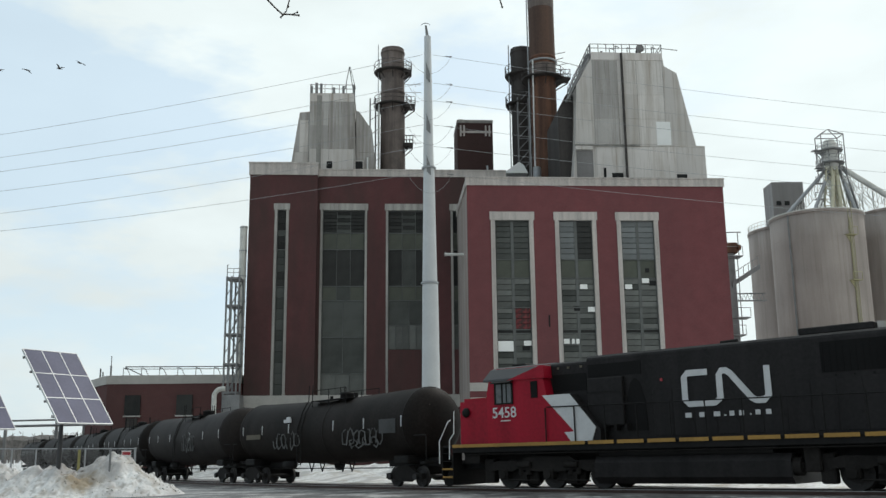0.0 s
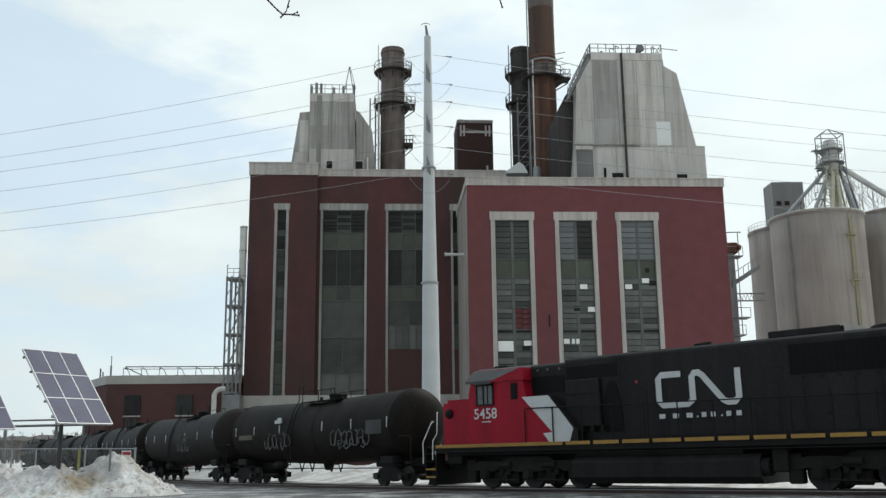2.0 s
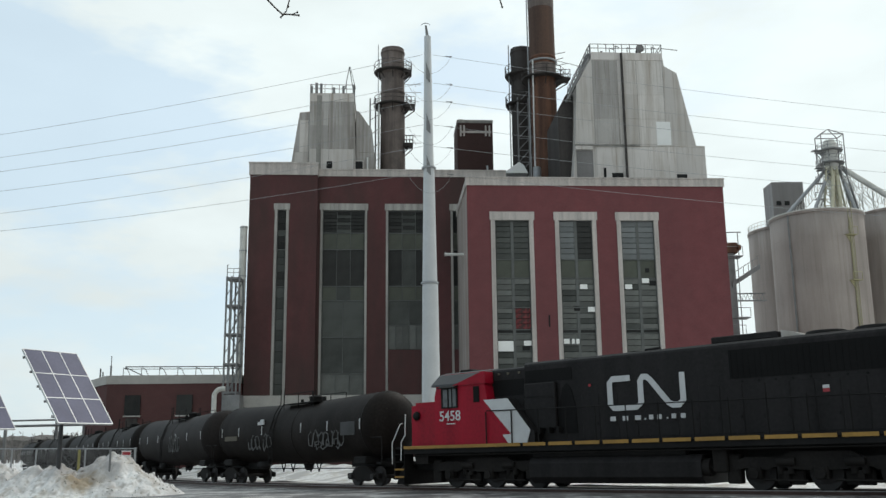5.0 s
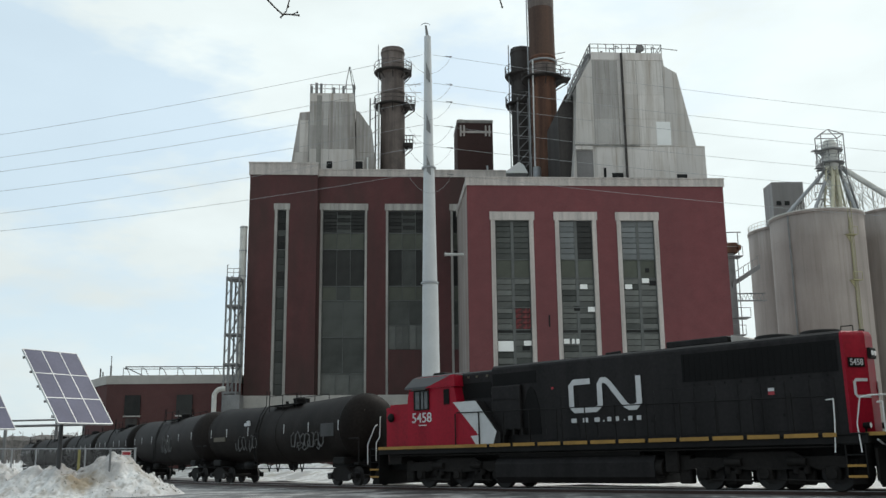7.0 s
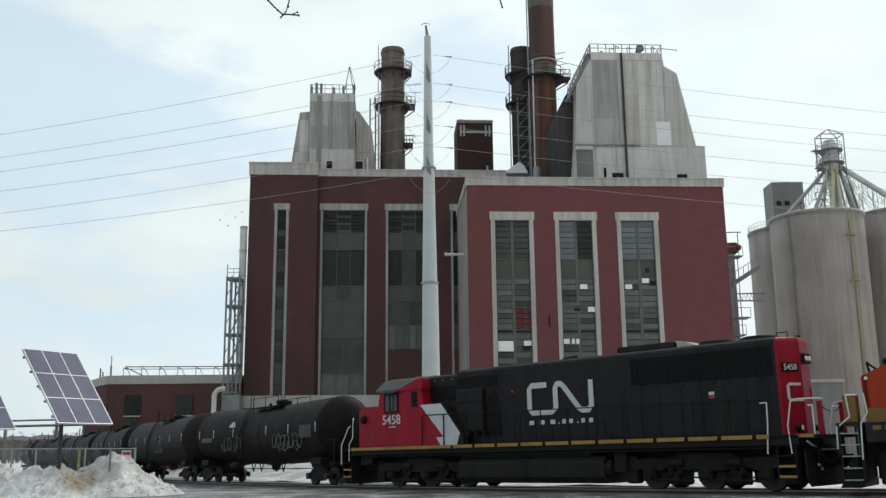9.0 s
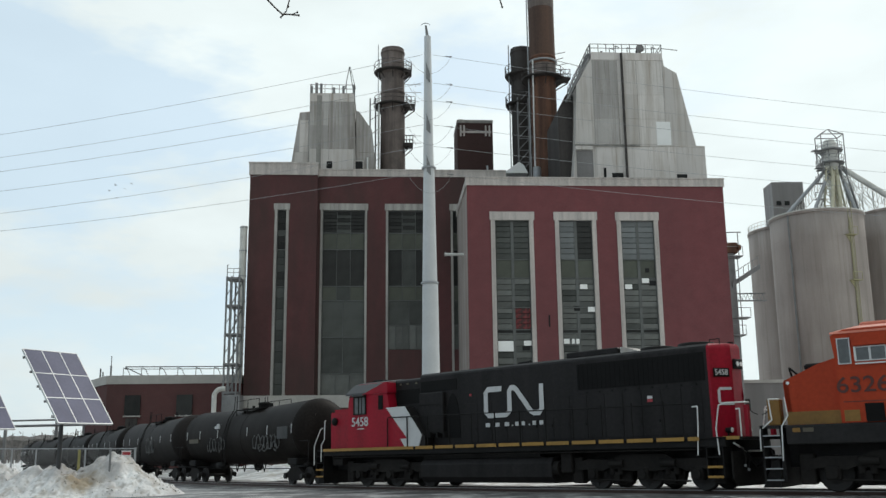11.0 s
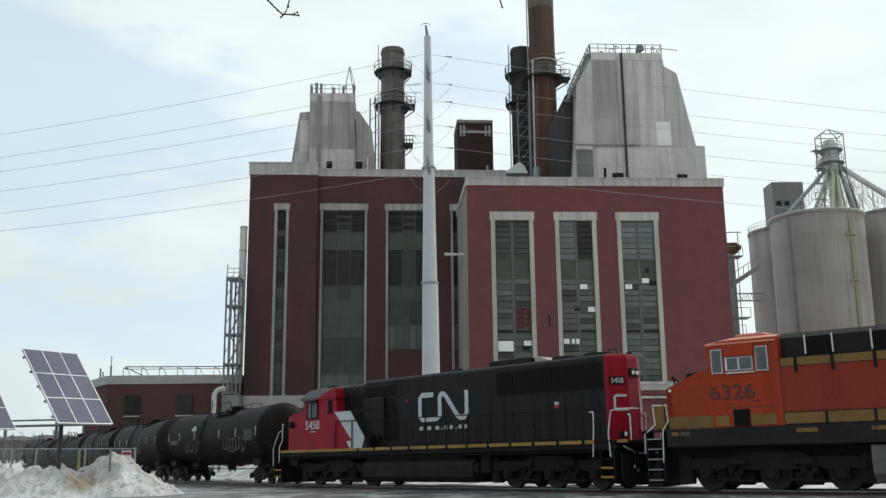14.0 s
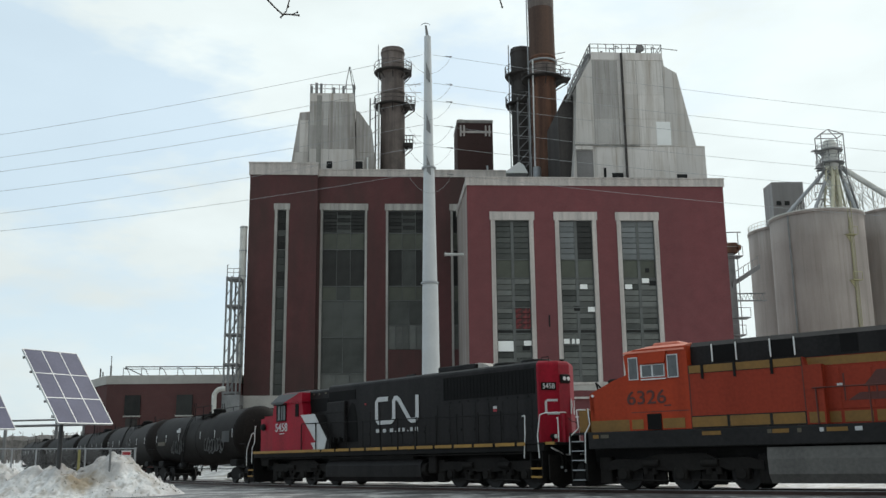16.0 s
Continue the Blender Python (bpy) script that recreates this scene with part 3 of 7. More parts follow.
for k in range(12):
    q = k / 11
    u, z = 12.6 + (15.2 - 12.6) * q, 40.6 + (46.1 - 40.6) * q
    for dd in (D0 + 0.1, D0 + 1.0):
        g.cyl((u - 0.1, dd, z), (u - 0.1, dd, z + 1.1), 0.045, n=5)
    g.box(u - 0.35, u + 0.1, D0 + 0.1, D0 + 1.0, z - 0.1, z)
for dd in (D0 + 0.1, D0 + 1.0):
    g.tube([(12.5, dd, 41.6), (15.1, dd, 47.2)], 0.05, 5).tube([(12.3, dd, 40.4), (15.2, dd, 46.0)], 0.12, 5)
part("stair", g, M_GREYSTEEL, white_house, "sloping steel stair along the edge")
g = Geo()
for u, h in ((16.6, 0.7), (17.2, 1.0), (19.0, 0.6), (20.4, 0.5), (21.8, 0.9)):
    g.cyl((u, 9, 46.1), (u, 9, 46.1 + h + 0.5), 0.14, n=6)
g.box(21.2, 21.75, 8, 8.5, 46.1, 47.6, 0.1)
part("roof_vent", g, M_CLAD_DARK, white_house)
for u, h in ((17.6, 0.9), (18.3, 1.2), (19.7, 1.0), (20.9, 0.8), (22.6, 1.1)):
    part("roof_pipe", Geo().tube([(u, 6.6, 46.1), (u, 6.6, 46.1 + h), (u + 0.5, 6.6, 46.1 + h * 0.8)], 0.055, 5), M_GREYSTEEL, white_house, "bent steel vent pipe behind the railing")
part("whip_antenna", Geo().cyl((23.6, 6.4, 46.95), (25.6, 6.4, 46.75), 0.05, n=5), M_GREYSTEEL, white_house)
part("dish", Geo().rings([(0, 0.5), (0.08, 0.48), (0.2, 0.1)], 16, "y", (21.3, 6.8, 47.1)), M_SHEET, white_house, "grey dish on the roof edge")
# the shade on this duct is in its metal's colour
part("shaded_duct", Geo().prism([(11.4, 29), (11.4, 39.5), (12.4, 41.5), (13.2, 41.8), (13.2, 33.5), (12.2, 29)], D0 + 1.5, D0 + 9), M_CLAD_DARK, white_house, "breeching duct, its shade put into the dark colour")

grey_house = thing("penthouse", "stained grey metal-clad penthouse with stepped shoulders on the plant roof", "penthouse", "roof penthouses", at=PLANT)
E0, E1 = 17.0, 30.0
part("cladding", Geo().prism([(-18.05, 33.4), (-18.05, 45.0), (-12.55, 45.05), (-12.2, 33.4)], E0, E1), M_CLAD_BROWN, grey_house)
part("shoulder", Geo().prism([(-20.3, 33.4), (-20.22, 36.1), (-19.32, 42.6), (-18.1, 42.75), (-18.1, 33.4)], E0 + 0.5, E1 - 1), M_CLAD_BROWN, grey_house)
part("shoulder", Geo().prism([(-12.3, 33.4), (-12.3, 42.9), (-11.9, 42.8), (-10.3, 40.4), (-9.75, 35.5), (-9.7, 33.4)], E0 + 0.5, E1 - 1), M_CLAD_BROWN, grey_house)
for u0, u1 in ((-18.0, -15.6), (-15.6, -12.5)):
    for z0, z1, m in ((34.75, 37.7, M_CLAD_WHITE if u0 > -16 else M_CLAD), (37.7, 40.8, M_CLAD_BROWN), (40.8, 43.9, M_CLAD_BROWN), (43.9, 44.98, M_CLAD)):
        part("sheet", Geo().box(u0 + 0.03, u1 - 0.03, E0 - 0.03, E0 + 0.02, z0 + 0.025, z1 - 0.025), m, grey_house)
for u0, u1, z0, z1 in ((-19.9, -18.15, 33.6, 37.4), (-19.3, -18.15, 37.4, 41.6), (-12.2, -10.0, 33.6, 37.4), (-12.25, -10.75, 37.4, 40.4)):
    part("sheet", Geo().box(u0 + 0.03, u1 - 0.03, E0 + 0.46, E0 + 0.52, z0 + 0.025, z1 - 0.025), M_CLAD if u0 < -15 else M_CLAD_BROWN, grey_house)
part("run_stain", Geo().box(-17.15, -16.55, E0 - 0.045, E0 - 0.03, 35.2, 44.7), M_SEAM, grey_house, "dark soot-stained strip of sheeting")
part("rusty_footing", Geo().box(-18.0, -12.3, E0 - 0.06, E0 + 0.02, 33.4, 34.75), M_RUSTDARK, grey_house)
for u, w in ((-15.85, 0.7), (-12.3, 0.9)):
    part("opening", Geo().box(u, u + w, E0 - 0.06, E0 + 0.6, 35.2, 36.1), M_VOID, grey_house)
    part("opening_frame", Geo().box(u - 0.1, u, E0 - 0.09, E0 + 0.55, 35.1, 36.2).box(u + w, u + w + 0.1, E0 - 0.09, E0 + 0.55, 35.1, 36.2).box(u, u + w, E0 - 0.09, E0 + 0.55, 36.1, 36.2), M_CLAD_WHITE, grey_house)
part("opening", Geo().box(-19.3, -18.6, E0 + 0.42, E0 + 0.5, 35.5, 35.95), M_VOID, grey_house)
part("vent_post", Geo().cyl((-10.8, E0 - 0.2, 33.4), (-10.8, E0 - 0.2, 36.6), 0.1, n=8), M_PALEPIPE, grey_house)
g = Geo()
for a, b in (((-18.0, E0), (-12.6, E0)), ((-12.6, E0), (-12.6, E1))):
    for z in (45.6, 46.15):
        g.tube([(*a, z), (*b, z)], 0.04, 5)
for k in range(7):
    g.cyl((-18 + k * 0.9, E0, 45), (-18 + k * 0.9, E0, 46.2), 0.045, n=5)
for k, h in ((-17.9, 1.2), (-17.3, 1.6), (-16.7, 1.5), (-15.1, 1.0), (-13.9, 1.2), (-12.6, 1.4)):
    g.cyl((k, E0 + 0.6, 45), (k, E0 + 0.6, 45 + h), 0.16, n=6)
g.tube([(-13.7, E0 + 1, 46), (-13.2, E0 + 1, 49.0), (-12.6, E0 + 1, 45.2)], 0.06, 5).tube([(-13.1, E0 + 1, 49), (-12.4, E0 + 1, 46)], 0.04, 5)
part("railing", g, M_GREYSTEEL, grey_house, "roof railing with short vent pipes")

# ---- smokestacks ----


def platform(g, u, d, z, r, r2, hw=1.1, n=16, span=(0, 1)):
    """Ring gallery with brackets and a handrail."""
    ang = [2 * math.pi * (span[0] + (span[1] - span[0]) * i / n) for i in range(n + 1)]
    for a, b in zip(ang, ang[1:]):
        p = [(u + q * math.cos(t), d + q * math.sin(t)) for q in (r, r2) for t in (a, b)]
        vs = [(x, y, zz) for zz in (z - 0.15, z) for x, y in p]
        g.add(vs, [(0, 1, 3, 2), (4, 6, 7, 5), (2, 3, 7, 6), (0, 4, 5, 1), (0, 2, 6, 4), (1, 5, 7, 3)])
        for h in (hw * 0.5, hw):
            g.cyl((u + r2 * math.cos(a), d + r2 * math.sin(a), z + h), (u + r2 * math.cos(b), d + r2 * math.sin(b), z + h), 0.035, n=5)
    for a in ang[::2]:
        c, s = math.cos(a), math.sin(a)
        g.cyl((u + r2 * c, d + r2 * s, z - 0.1), (u + r2 * c, d + r2 * s, z + hw), 0.04, n=5)
        g.cyl((u + r2 * c, d + r2 * s, z - 0.1), (u + r * c, d + r * s, z - 1.1), 0.06, n=5)


def smokestack(label, u, d, z0, z1, r0, r1, material, bands, galleries, ladder_side=-1):
    t = thing("smokestack", label, "smokestack", "plant smokestacks", at=PLANT)
    rows = [(z0, r0)]
    for k in range(1, 9):
        z = z0 + (z1 - z0) * k / 8
        rows.append((z, r0 + (r1 - r0) * k / 8))
    part("shaft", Geo().rings(rows, 28, at=(u, d, 0)), material, t)
    for z, w in bands:
        r = r0 + (r1 - r0) * (z - z0) / (z1 - z0)
        part("band", Geo().rings([(z, r + 0.02), (z + 0.04, r + w), (z + 0.30, r + w), (z + 0.34, r + 0.02)], 28, at=(u, d, 0), caps=False), material, t)
    for z, r2, span in galleries:
        r = r0 + (r1 - r0) * (z - z0) / (z1 - z0)
        g = Geo()
        platform(g, u, d, z, r, r2, span=span)
        part("gallery", g, M_CLAD_DARK, t, "dark steel gallery with a railing")
    g = Geo()
    lu = u + ladder_side * (max(r0, r1) + 0.25)
    for k in (-0.22, 0.22):
        g.cyl((lu, d - 0.3 + k, z0), (lu, d - 0.3 + k, z1 + 0.5), 0.05, n=5)
    z = z0
    while z < z1:
        g.cyl((lu, d - 0.52, z), (lu, d - 0.08, z), 0.03, n=4)
        z += 0.5
    part("ladder", g, M_STEEL, t)
    return t


FULL = (0, 1)
st1 = smokestack("dark weathered steel smokestack with two ring galleries", -7.66, 22, 33.4, 53.1, 1.66, 1.5, M_STACK, [(52.4, 0.10), (49.6, 0.14), (46.8, 0.08), (44.9, 0.14)], [(49.9, 2.45, FULL), (45.2, 2.45, FULL)])


def box_platform(parent, x0, x1, y0, y1, z, inward):
    """Cantilevered grating with a two-bar railing and raking brackets."""
    g = Geo().box(x0, x1, y0, y1, z - 0.14, z).box(x0, x1, y0 - 0.03, y0, z - 0.3, z + 0.1)
    for h in (0.55, 1.1):
        g.tube([(x0, y0, z + h), (x1, y0, z + h), (x1, y1, z + h), (x0, y1, z + h)], 0.035, 5)
    for k in range(4):
        x = x0 + (x1 - x0) * k / 3
        g.cyl((x, y0, z), (x, y0, z + 1.1), 0.04, n=5).cyl((x, y1, z), (x, y1, z + 1.1), 0.04, n=5)
    for y in (y0, y1):
        g.cyl((x1 if inward < 0 else x0, y, z - 0.1), (x0 if inward < 0 else x1, y, z - 1.3), 0.07, n=5)
    part("platform", g, M_CLAD_DARK, parent, "dark cantilevered steel platform")


for z, x1 in ((45.0, -4.75), (49.8, -5.2), (39.7, -5.05)):
    box_platform(st1, -6.3, x1, 20.6, 22.6, z, -1)
g = Geo()
for z in range(34, 46, 2):
    g.tube([(-9.9, 21.0, z), (-9.9, 22.4, z + 2), (-9.9, 21.0, z + 2)], 0.05, 5).tube([(-10.6, 21.2, z + 1.0), (-9.2, 21.2, z + 2)], 0.05, 5)
for u, d in ((-9.9, 21), (-10.6, 21.2), (-9.9, 22.4)):
    g.cyl((u, d, 33.4), (u, d, 46), 0.09, n=6)
part("riser_pipe", Geo().cyl((-9.45, 20.6, 33.4), (-9.45, 20.6, 45.0), 0.1, n=8), M_PALEPIPE, st1, "white riser pipe")
part("stair_tower", g, M_GREYSTEEL, st1, "steel stair tower beside the shaft")
g = Geo()
for z in (47.2, 48.3, 41.2, 40.2):
    g.tube([(-6.2, 22, z), (-3.9, 22.4, z + 0.15)], 0.04, 4).tube([(-4.9, 21.4, z + 0.1), (-4.6, 23, z + 0.1)], 0.03, 4)
part("antenna", g, M_STEEL, st1)
st2 = smokestack("tall rust-brown smokestack rising out of view behind the plant parapet", 11.65, 18, 33.0, 72.0, 1.66, 1.60, M_RUST, [(50.2, 0.10), (47.4, 0.10), (40.0, 0.03), (36.5, 0.03)], [(47.6, 2.75, FULL)])
part("middle_shaft", Geo().rings([(50.4, 1.665), (57.5, 1.66)], 28, at=(11.65, 18, 0), caps=False), M_RUSTDARK, st2)
part("upper_shaft", Geo().rings([(57.2, 1.665), (57.4, 1.69), (72.0, 1.66)], 28, at=(11.65, 18, 0)), M_STACK, st2, "sooty dark upper shaft")
part("riser_pipe", Geo().tube([(10.1, 16.3, 49.6), (10.0, 16.2, 36.5), (10.0, 16.2, 33.4)], 0.09, 8), M_PALEPIPE, st2, "white riser pipe")
part("stain_panel", Geo().rings([(47.7, 1.70), (49.4, 1.70)], 28, at=(11.65, 18, 0), caps=False), M_STACK, st2)
part("hood_ring", Geo().rings([(49.7, 1.68), (49.7, 1.85), (49.9, 1.9), (50.0, 1.68)], 28, at=(11.65, 18, 0), caps=False), M_STEEL, st2)
box_platform(st2, 13.1, 15.0, 16.9, 18.6, 47.5, -1)
st3 = smokestack("dark sooty smokestack with ladder and galleries", 9.5, 22, 33.4, 53.4, 1.48, 1.42, M_CLAD_DARK, [(52.7, 0.08), (49.4, 0.12), (45.4, 0.12)], [(49.7, 2.2, (0.3, 0.75)), (45.6, 2.2, (0.3, 0.75))])
g = Geo()
for z in np.arange(34, 46, 1.6):
    g.tube([(8.6, 20.3, z), (10.0, 20.3, z + 1.6)], 0.07, 5).tube([(8.6, 20.3, z + 1.6), (10.0, 20.3, z + 1.6)], 0.06, 5)
for u in (8.6, 10.0):
    g.cyl((u, 20.3, 33.4), (u, 20.3, 46.0), 0.1, n=6)
part("brace_tower", g, M_GREYSTEEL, st3)
g = Geo()
for k in range(4):
    g.tube([(13.2, 17.5, 48.5 + k * 0.8), (14.2 + 0.3 * (k % 2), 17.0, 48.6 + k * 0.8)], 0.05, 4)
g.tube([(13.3, 17, 49.8), (16, 16.5, 48.9)], 0.04, 4)
part("antenna", g, M_GREYSTEEL, st2)

brick_box = thing("brick_tower", "dark brick stair tower with pale trim on the plant roof", "roof tower", at=PLANT)
part("wall", Geo().box(0.95, 5.7, 24, 30, 33.4, 43.75), M_BRICK_DARK, brick_box)
part("cap", Geo().box(0.9, 5.75, 23.95, 30.1, 43.75, 44.2, 0.05), M_SEAM, brick_box)
part("roof_hatch", Geo().cyl((1.5, 25, 44.2), (1.5, 25, 44.45), 0.5, 0.45, n=16), M_SEAM, brick_box)
g = Geo().box(1.3, 5.45, 23.93, 24.02, 42.35, 42.65)
for u in (1.3, 1.75, 4.65, 5.15):
    g.box(u, u + 0.22, 23.92, 24.03, 41.9, 43.4)
part("trim", g, M_STONE, brick_box, "pale stone trim bars")
part("louvre", Geo().box(2.05, 4.55, 23.95, 24.02, 42.7, 43.2), M_BRICK_DARK, brick_box)

snow_roof = single("snow_patch", Geo().prism([(5.9, 34.2), (8.9, 34.2), (8.4, 35.2), (7.8, 35.6), (7.0, 35.0)], 15.0, 20.0), M_CLAD_PATCH, "white tarpaulin-like sloped cover on the roof edge", "roof cover", at=PLANT)
roof_fan = thing("roof_fan", "grey round roof exhaust pipe behind the parapet", "roof vent", at=PLANT)
part("pipe", Geo().cyl((10.0, 15, 28.1), (10.0, 15, 34.9), 0.5, n=14).cyl((4.0, 16, 33.4), (4.0, 16, 35.4), 0.12, n=6), M_STEEL, roof_fan)
# ---- the train: vehicle frames have x back along the train, y away from the near side, z up from the rail ----
M_BLACK = mat("black_locomotive_paint", (0.0185, 0.0168, 0.0168), 0.45, vary=0.4, streak=1.6, bump=0.04, spec=0.12)
M_BLACK2 = mat("dusty_black_steel", (0.0145, 0.0135, 0.013), 0.7, vary=0.4, bump=0.1, spec=0.15)
M_GRILLE = mat("black_grille", (0.006, 0.0057, 0.0057), 0.8, vary=0.3, spec=0.2)
M_RED = mat("red_locomotive_paint", (0.285, 0.005, 0.019), 0.48, vary=0.25, streak=1.4, bump=0.03, spec=0.2)
M_ROOFGREY = mat("grey_roof_paint", (0.037, 0.037, 0.040), 0.55, vary=0.15)
M_WHITE = mat("white_lettering_paint", (0.55, 0.55, 0.55), 0.6, vary=0.12, scale=2)
M_WHITERAIL = mat("white_handrail_paint", (0.70, 0.70, 0.68), 0.5, vary=0.08)
M_YELLOW = mat("yellow_edge_paint", (0.33, 0.18, 0.03), 0.55, vary=0.25)
M_GOLD = mat("dull_yellow_band_paint", (0.21, 0.105, 0.015), 0.55, vary=0.22, streak=1.2)
M_ORANGE = mat("orange_locomotive_paint", (0.37, 0.041, 0.011), 0.5, vary=0.2, streak=1.6, bump=0.03, spec=0.22)
M_ORANGEBODY = stain(mat("faded_red_orange_paint", (0.285, 0.036, 0.016), 0.55, vary=0.2, streak=1.2, bump=0.02, spec=0.2), (0.14, 0.025, 0.014), 0.5, 0.8, 0.6, 1.2, 0.08)
M_ORANGETOP = mat("faded_orange_roof", (0.55, 0.17, 0.11), 0.6, vary=0.12)
M_DARKSILL = mat("grimy_dark_sill", (0.021, 0.0195, 0.0195), 0.65, vary=0.35, spec=0.2)
M_NUMDARK = mat("dark_brown_number", (0.085, 0.022, 0.016), 0.6, vary=0.2)
M_FUELGREY = mat("dusty_grey_fuel_tank", (0.125, 0.117, 0.108), 0.75, vary=0.3, streak=0.8)
M_TANK = mat("black_tank_paint", (0.0165, 0.0135, 0.012), 0.58, vary=0.35, tint=(0.025, 0.021, 0.019), streak=0.8, bump=0.04, spec=0.07)
M_TANKGREY = mat("faded_black_tank_paint", (0.027, 0.023, 0.0215), 0.6, vary=0.3, streak=0.8, bump=0.04, spec=0.08)
M_TANKPATCH = mat("faded_black_patch", (0.045, 0.045, 0.045), 0.7, vary=0.4, scale=1.5)
M_GRAFFITI = mat("pale_spray_paint", (0.10, 0.10, 0.098), 0.7, vary=0.5, scale=3)
M_TRUCK = mat("grimy_cast_steel", (0.0165, 0.0145, 0.0132), 0.8, vary=0.45, bump=0.2, spec=0.15)
M_WHEEL = mat("wheel_steel", (0.018, 0.0155, 0.0145), 0.6, 0.2, vary=0.35)
M_LENS = mat("headlight_glass", (0.80, 0.80, 0.78), 0.12, vary=0.05, bump=0)
# paler glass: daylight showing through the cab is put into the colour
M_CABGLASS = mat("daylit_cab_glass", (0.085, 0.09, 0.093), 0.15, vary=0.4, bump=0, scale=0.6)
M_FAINT = mat("faint_tan_stencil", (0.10, 0.085, 0.06), 0.7, vary=0.2)
M_REDMARK = mat("red_placard", (0.35, 0.03, 0.04), 0.6, vary=0.1)

ROLL = []  # (wheelset, wheel radius)


def text_mesh(body, height, material, width=None, bold=0.012):
    cu = bpy.data.curves.new("lettering", "FONT")
    cu.body, cu.size, cu.extrude, cu.offset = body, height * 1.42, 0.006, height * bold
    me = bpy.data.meshes.new_from_object(bpy.data.objects.new("lettering", cu))
    xs = [v.co.x for v in me.vertices]
    ys = [v.co.y for v in me.vertices]
    k = (width or max(xs) - min(xs)) / (max(xs) - min(xs))
    q = height / (max(ys) - min(ys))
    for v in me.vertices:
        v.co = ((v.co.x - min(xs)) * k, -v.co.z, (v.co.y - min(ys)) * q)
    me.materials.clear()
    me.materials.append(material)
    return me


def stroke(g, pts, w, y, t=0.02):
    """Flat painted ribbon of width w along points (x, z), lying at depth y."""
    P = [Vector((a, 0, b)) for a, b in pts]
    left, right = [], []
    for i, p in enumerate(P):
        d = (P[min(i + 1, len(P) - 1)] - P[max(i - 1, 0)]).normalized()
        k = 1.0
        if 0 < i < len(P) - 1:
            c = (P[i + 1] - p).normalized().dot((p - P[i - 1]).normalized())
            k = 1 / max(0.5, math.sqrt((1 + c) / 2))
        n = Vector((-d.z, 0, d.x)) * w / 2 * k
        left.append(p + n)
        right.append(p - n)
    n = len(P)
    vs = [(v.x, d, v.z) for d in (y, y + t) for v in left + right]
    fs = [(0, n, 3 * n, 2 * n), (n - 1, 3 * n - 1, 4 * n - 1, 2 * n - 1)]
    for i in range(n - 1):
        fs += [(i, i + 1, n + i + 1, n + i), (2 * n + i, 3 * n + i, 3 * n + i + 1, 2 * n + i + 1), (i, 2 * n + i, 2 * n + i + 1, i + 1), (n + i, n + i + 1, 3 * n + i + 1, 3 * n + i)]
    g.add(vs, fs)
    return g


def wheelset_mesh(r):
    g = Geo().cyl((0, -0.9, 0), (0, 0.9, 0), 0.09, n=10)
    for s in (-1, 1):
        g.rings([(-0.07 * s, r * 1.06), (-0.045 * s, r * 1.06), (-0.04 * s, r), (0.065 * s, r * 0.985)], 26, "y", (0, 0.75 * s, 0))
        g.cyl((0, 0.83 * s, 0), (0, 0.86 * s, 0), r * 0.62, r * 0.4, n=18)
        for k in range(4):
            a = k * math.pi / 2
            g.cyl((r * 0.7 * math.cos(a), 0.82 * s, r * 0.7 * math.sin(a)), (r * 0.7 * math.cos(a), 0.84 * s, r * 0.7 * math.sin(a)), r * 0.1, n=8)
    return g.mesh("wheelset", M_WHEEL)


WS_BIG, WS_SMALL = wheelset_mesh(0.51), wheelset_mesh(0.42)


def wheelset(parent, x, big=True):
    r = 0.51 if big else 0.42
    w = part("wheelset", WS_BIG if big else WS_SMALL, M_WHEEL, parent, at=(x, 0, r))
    ROLL.append((w, r))
    return w


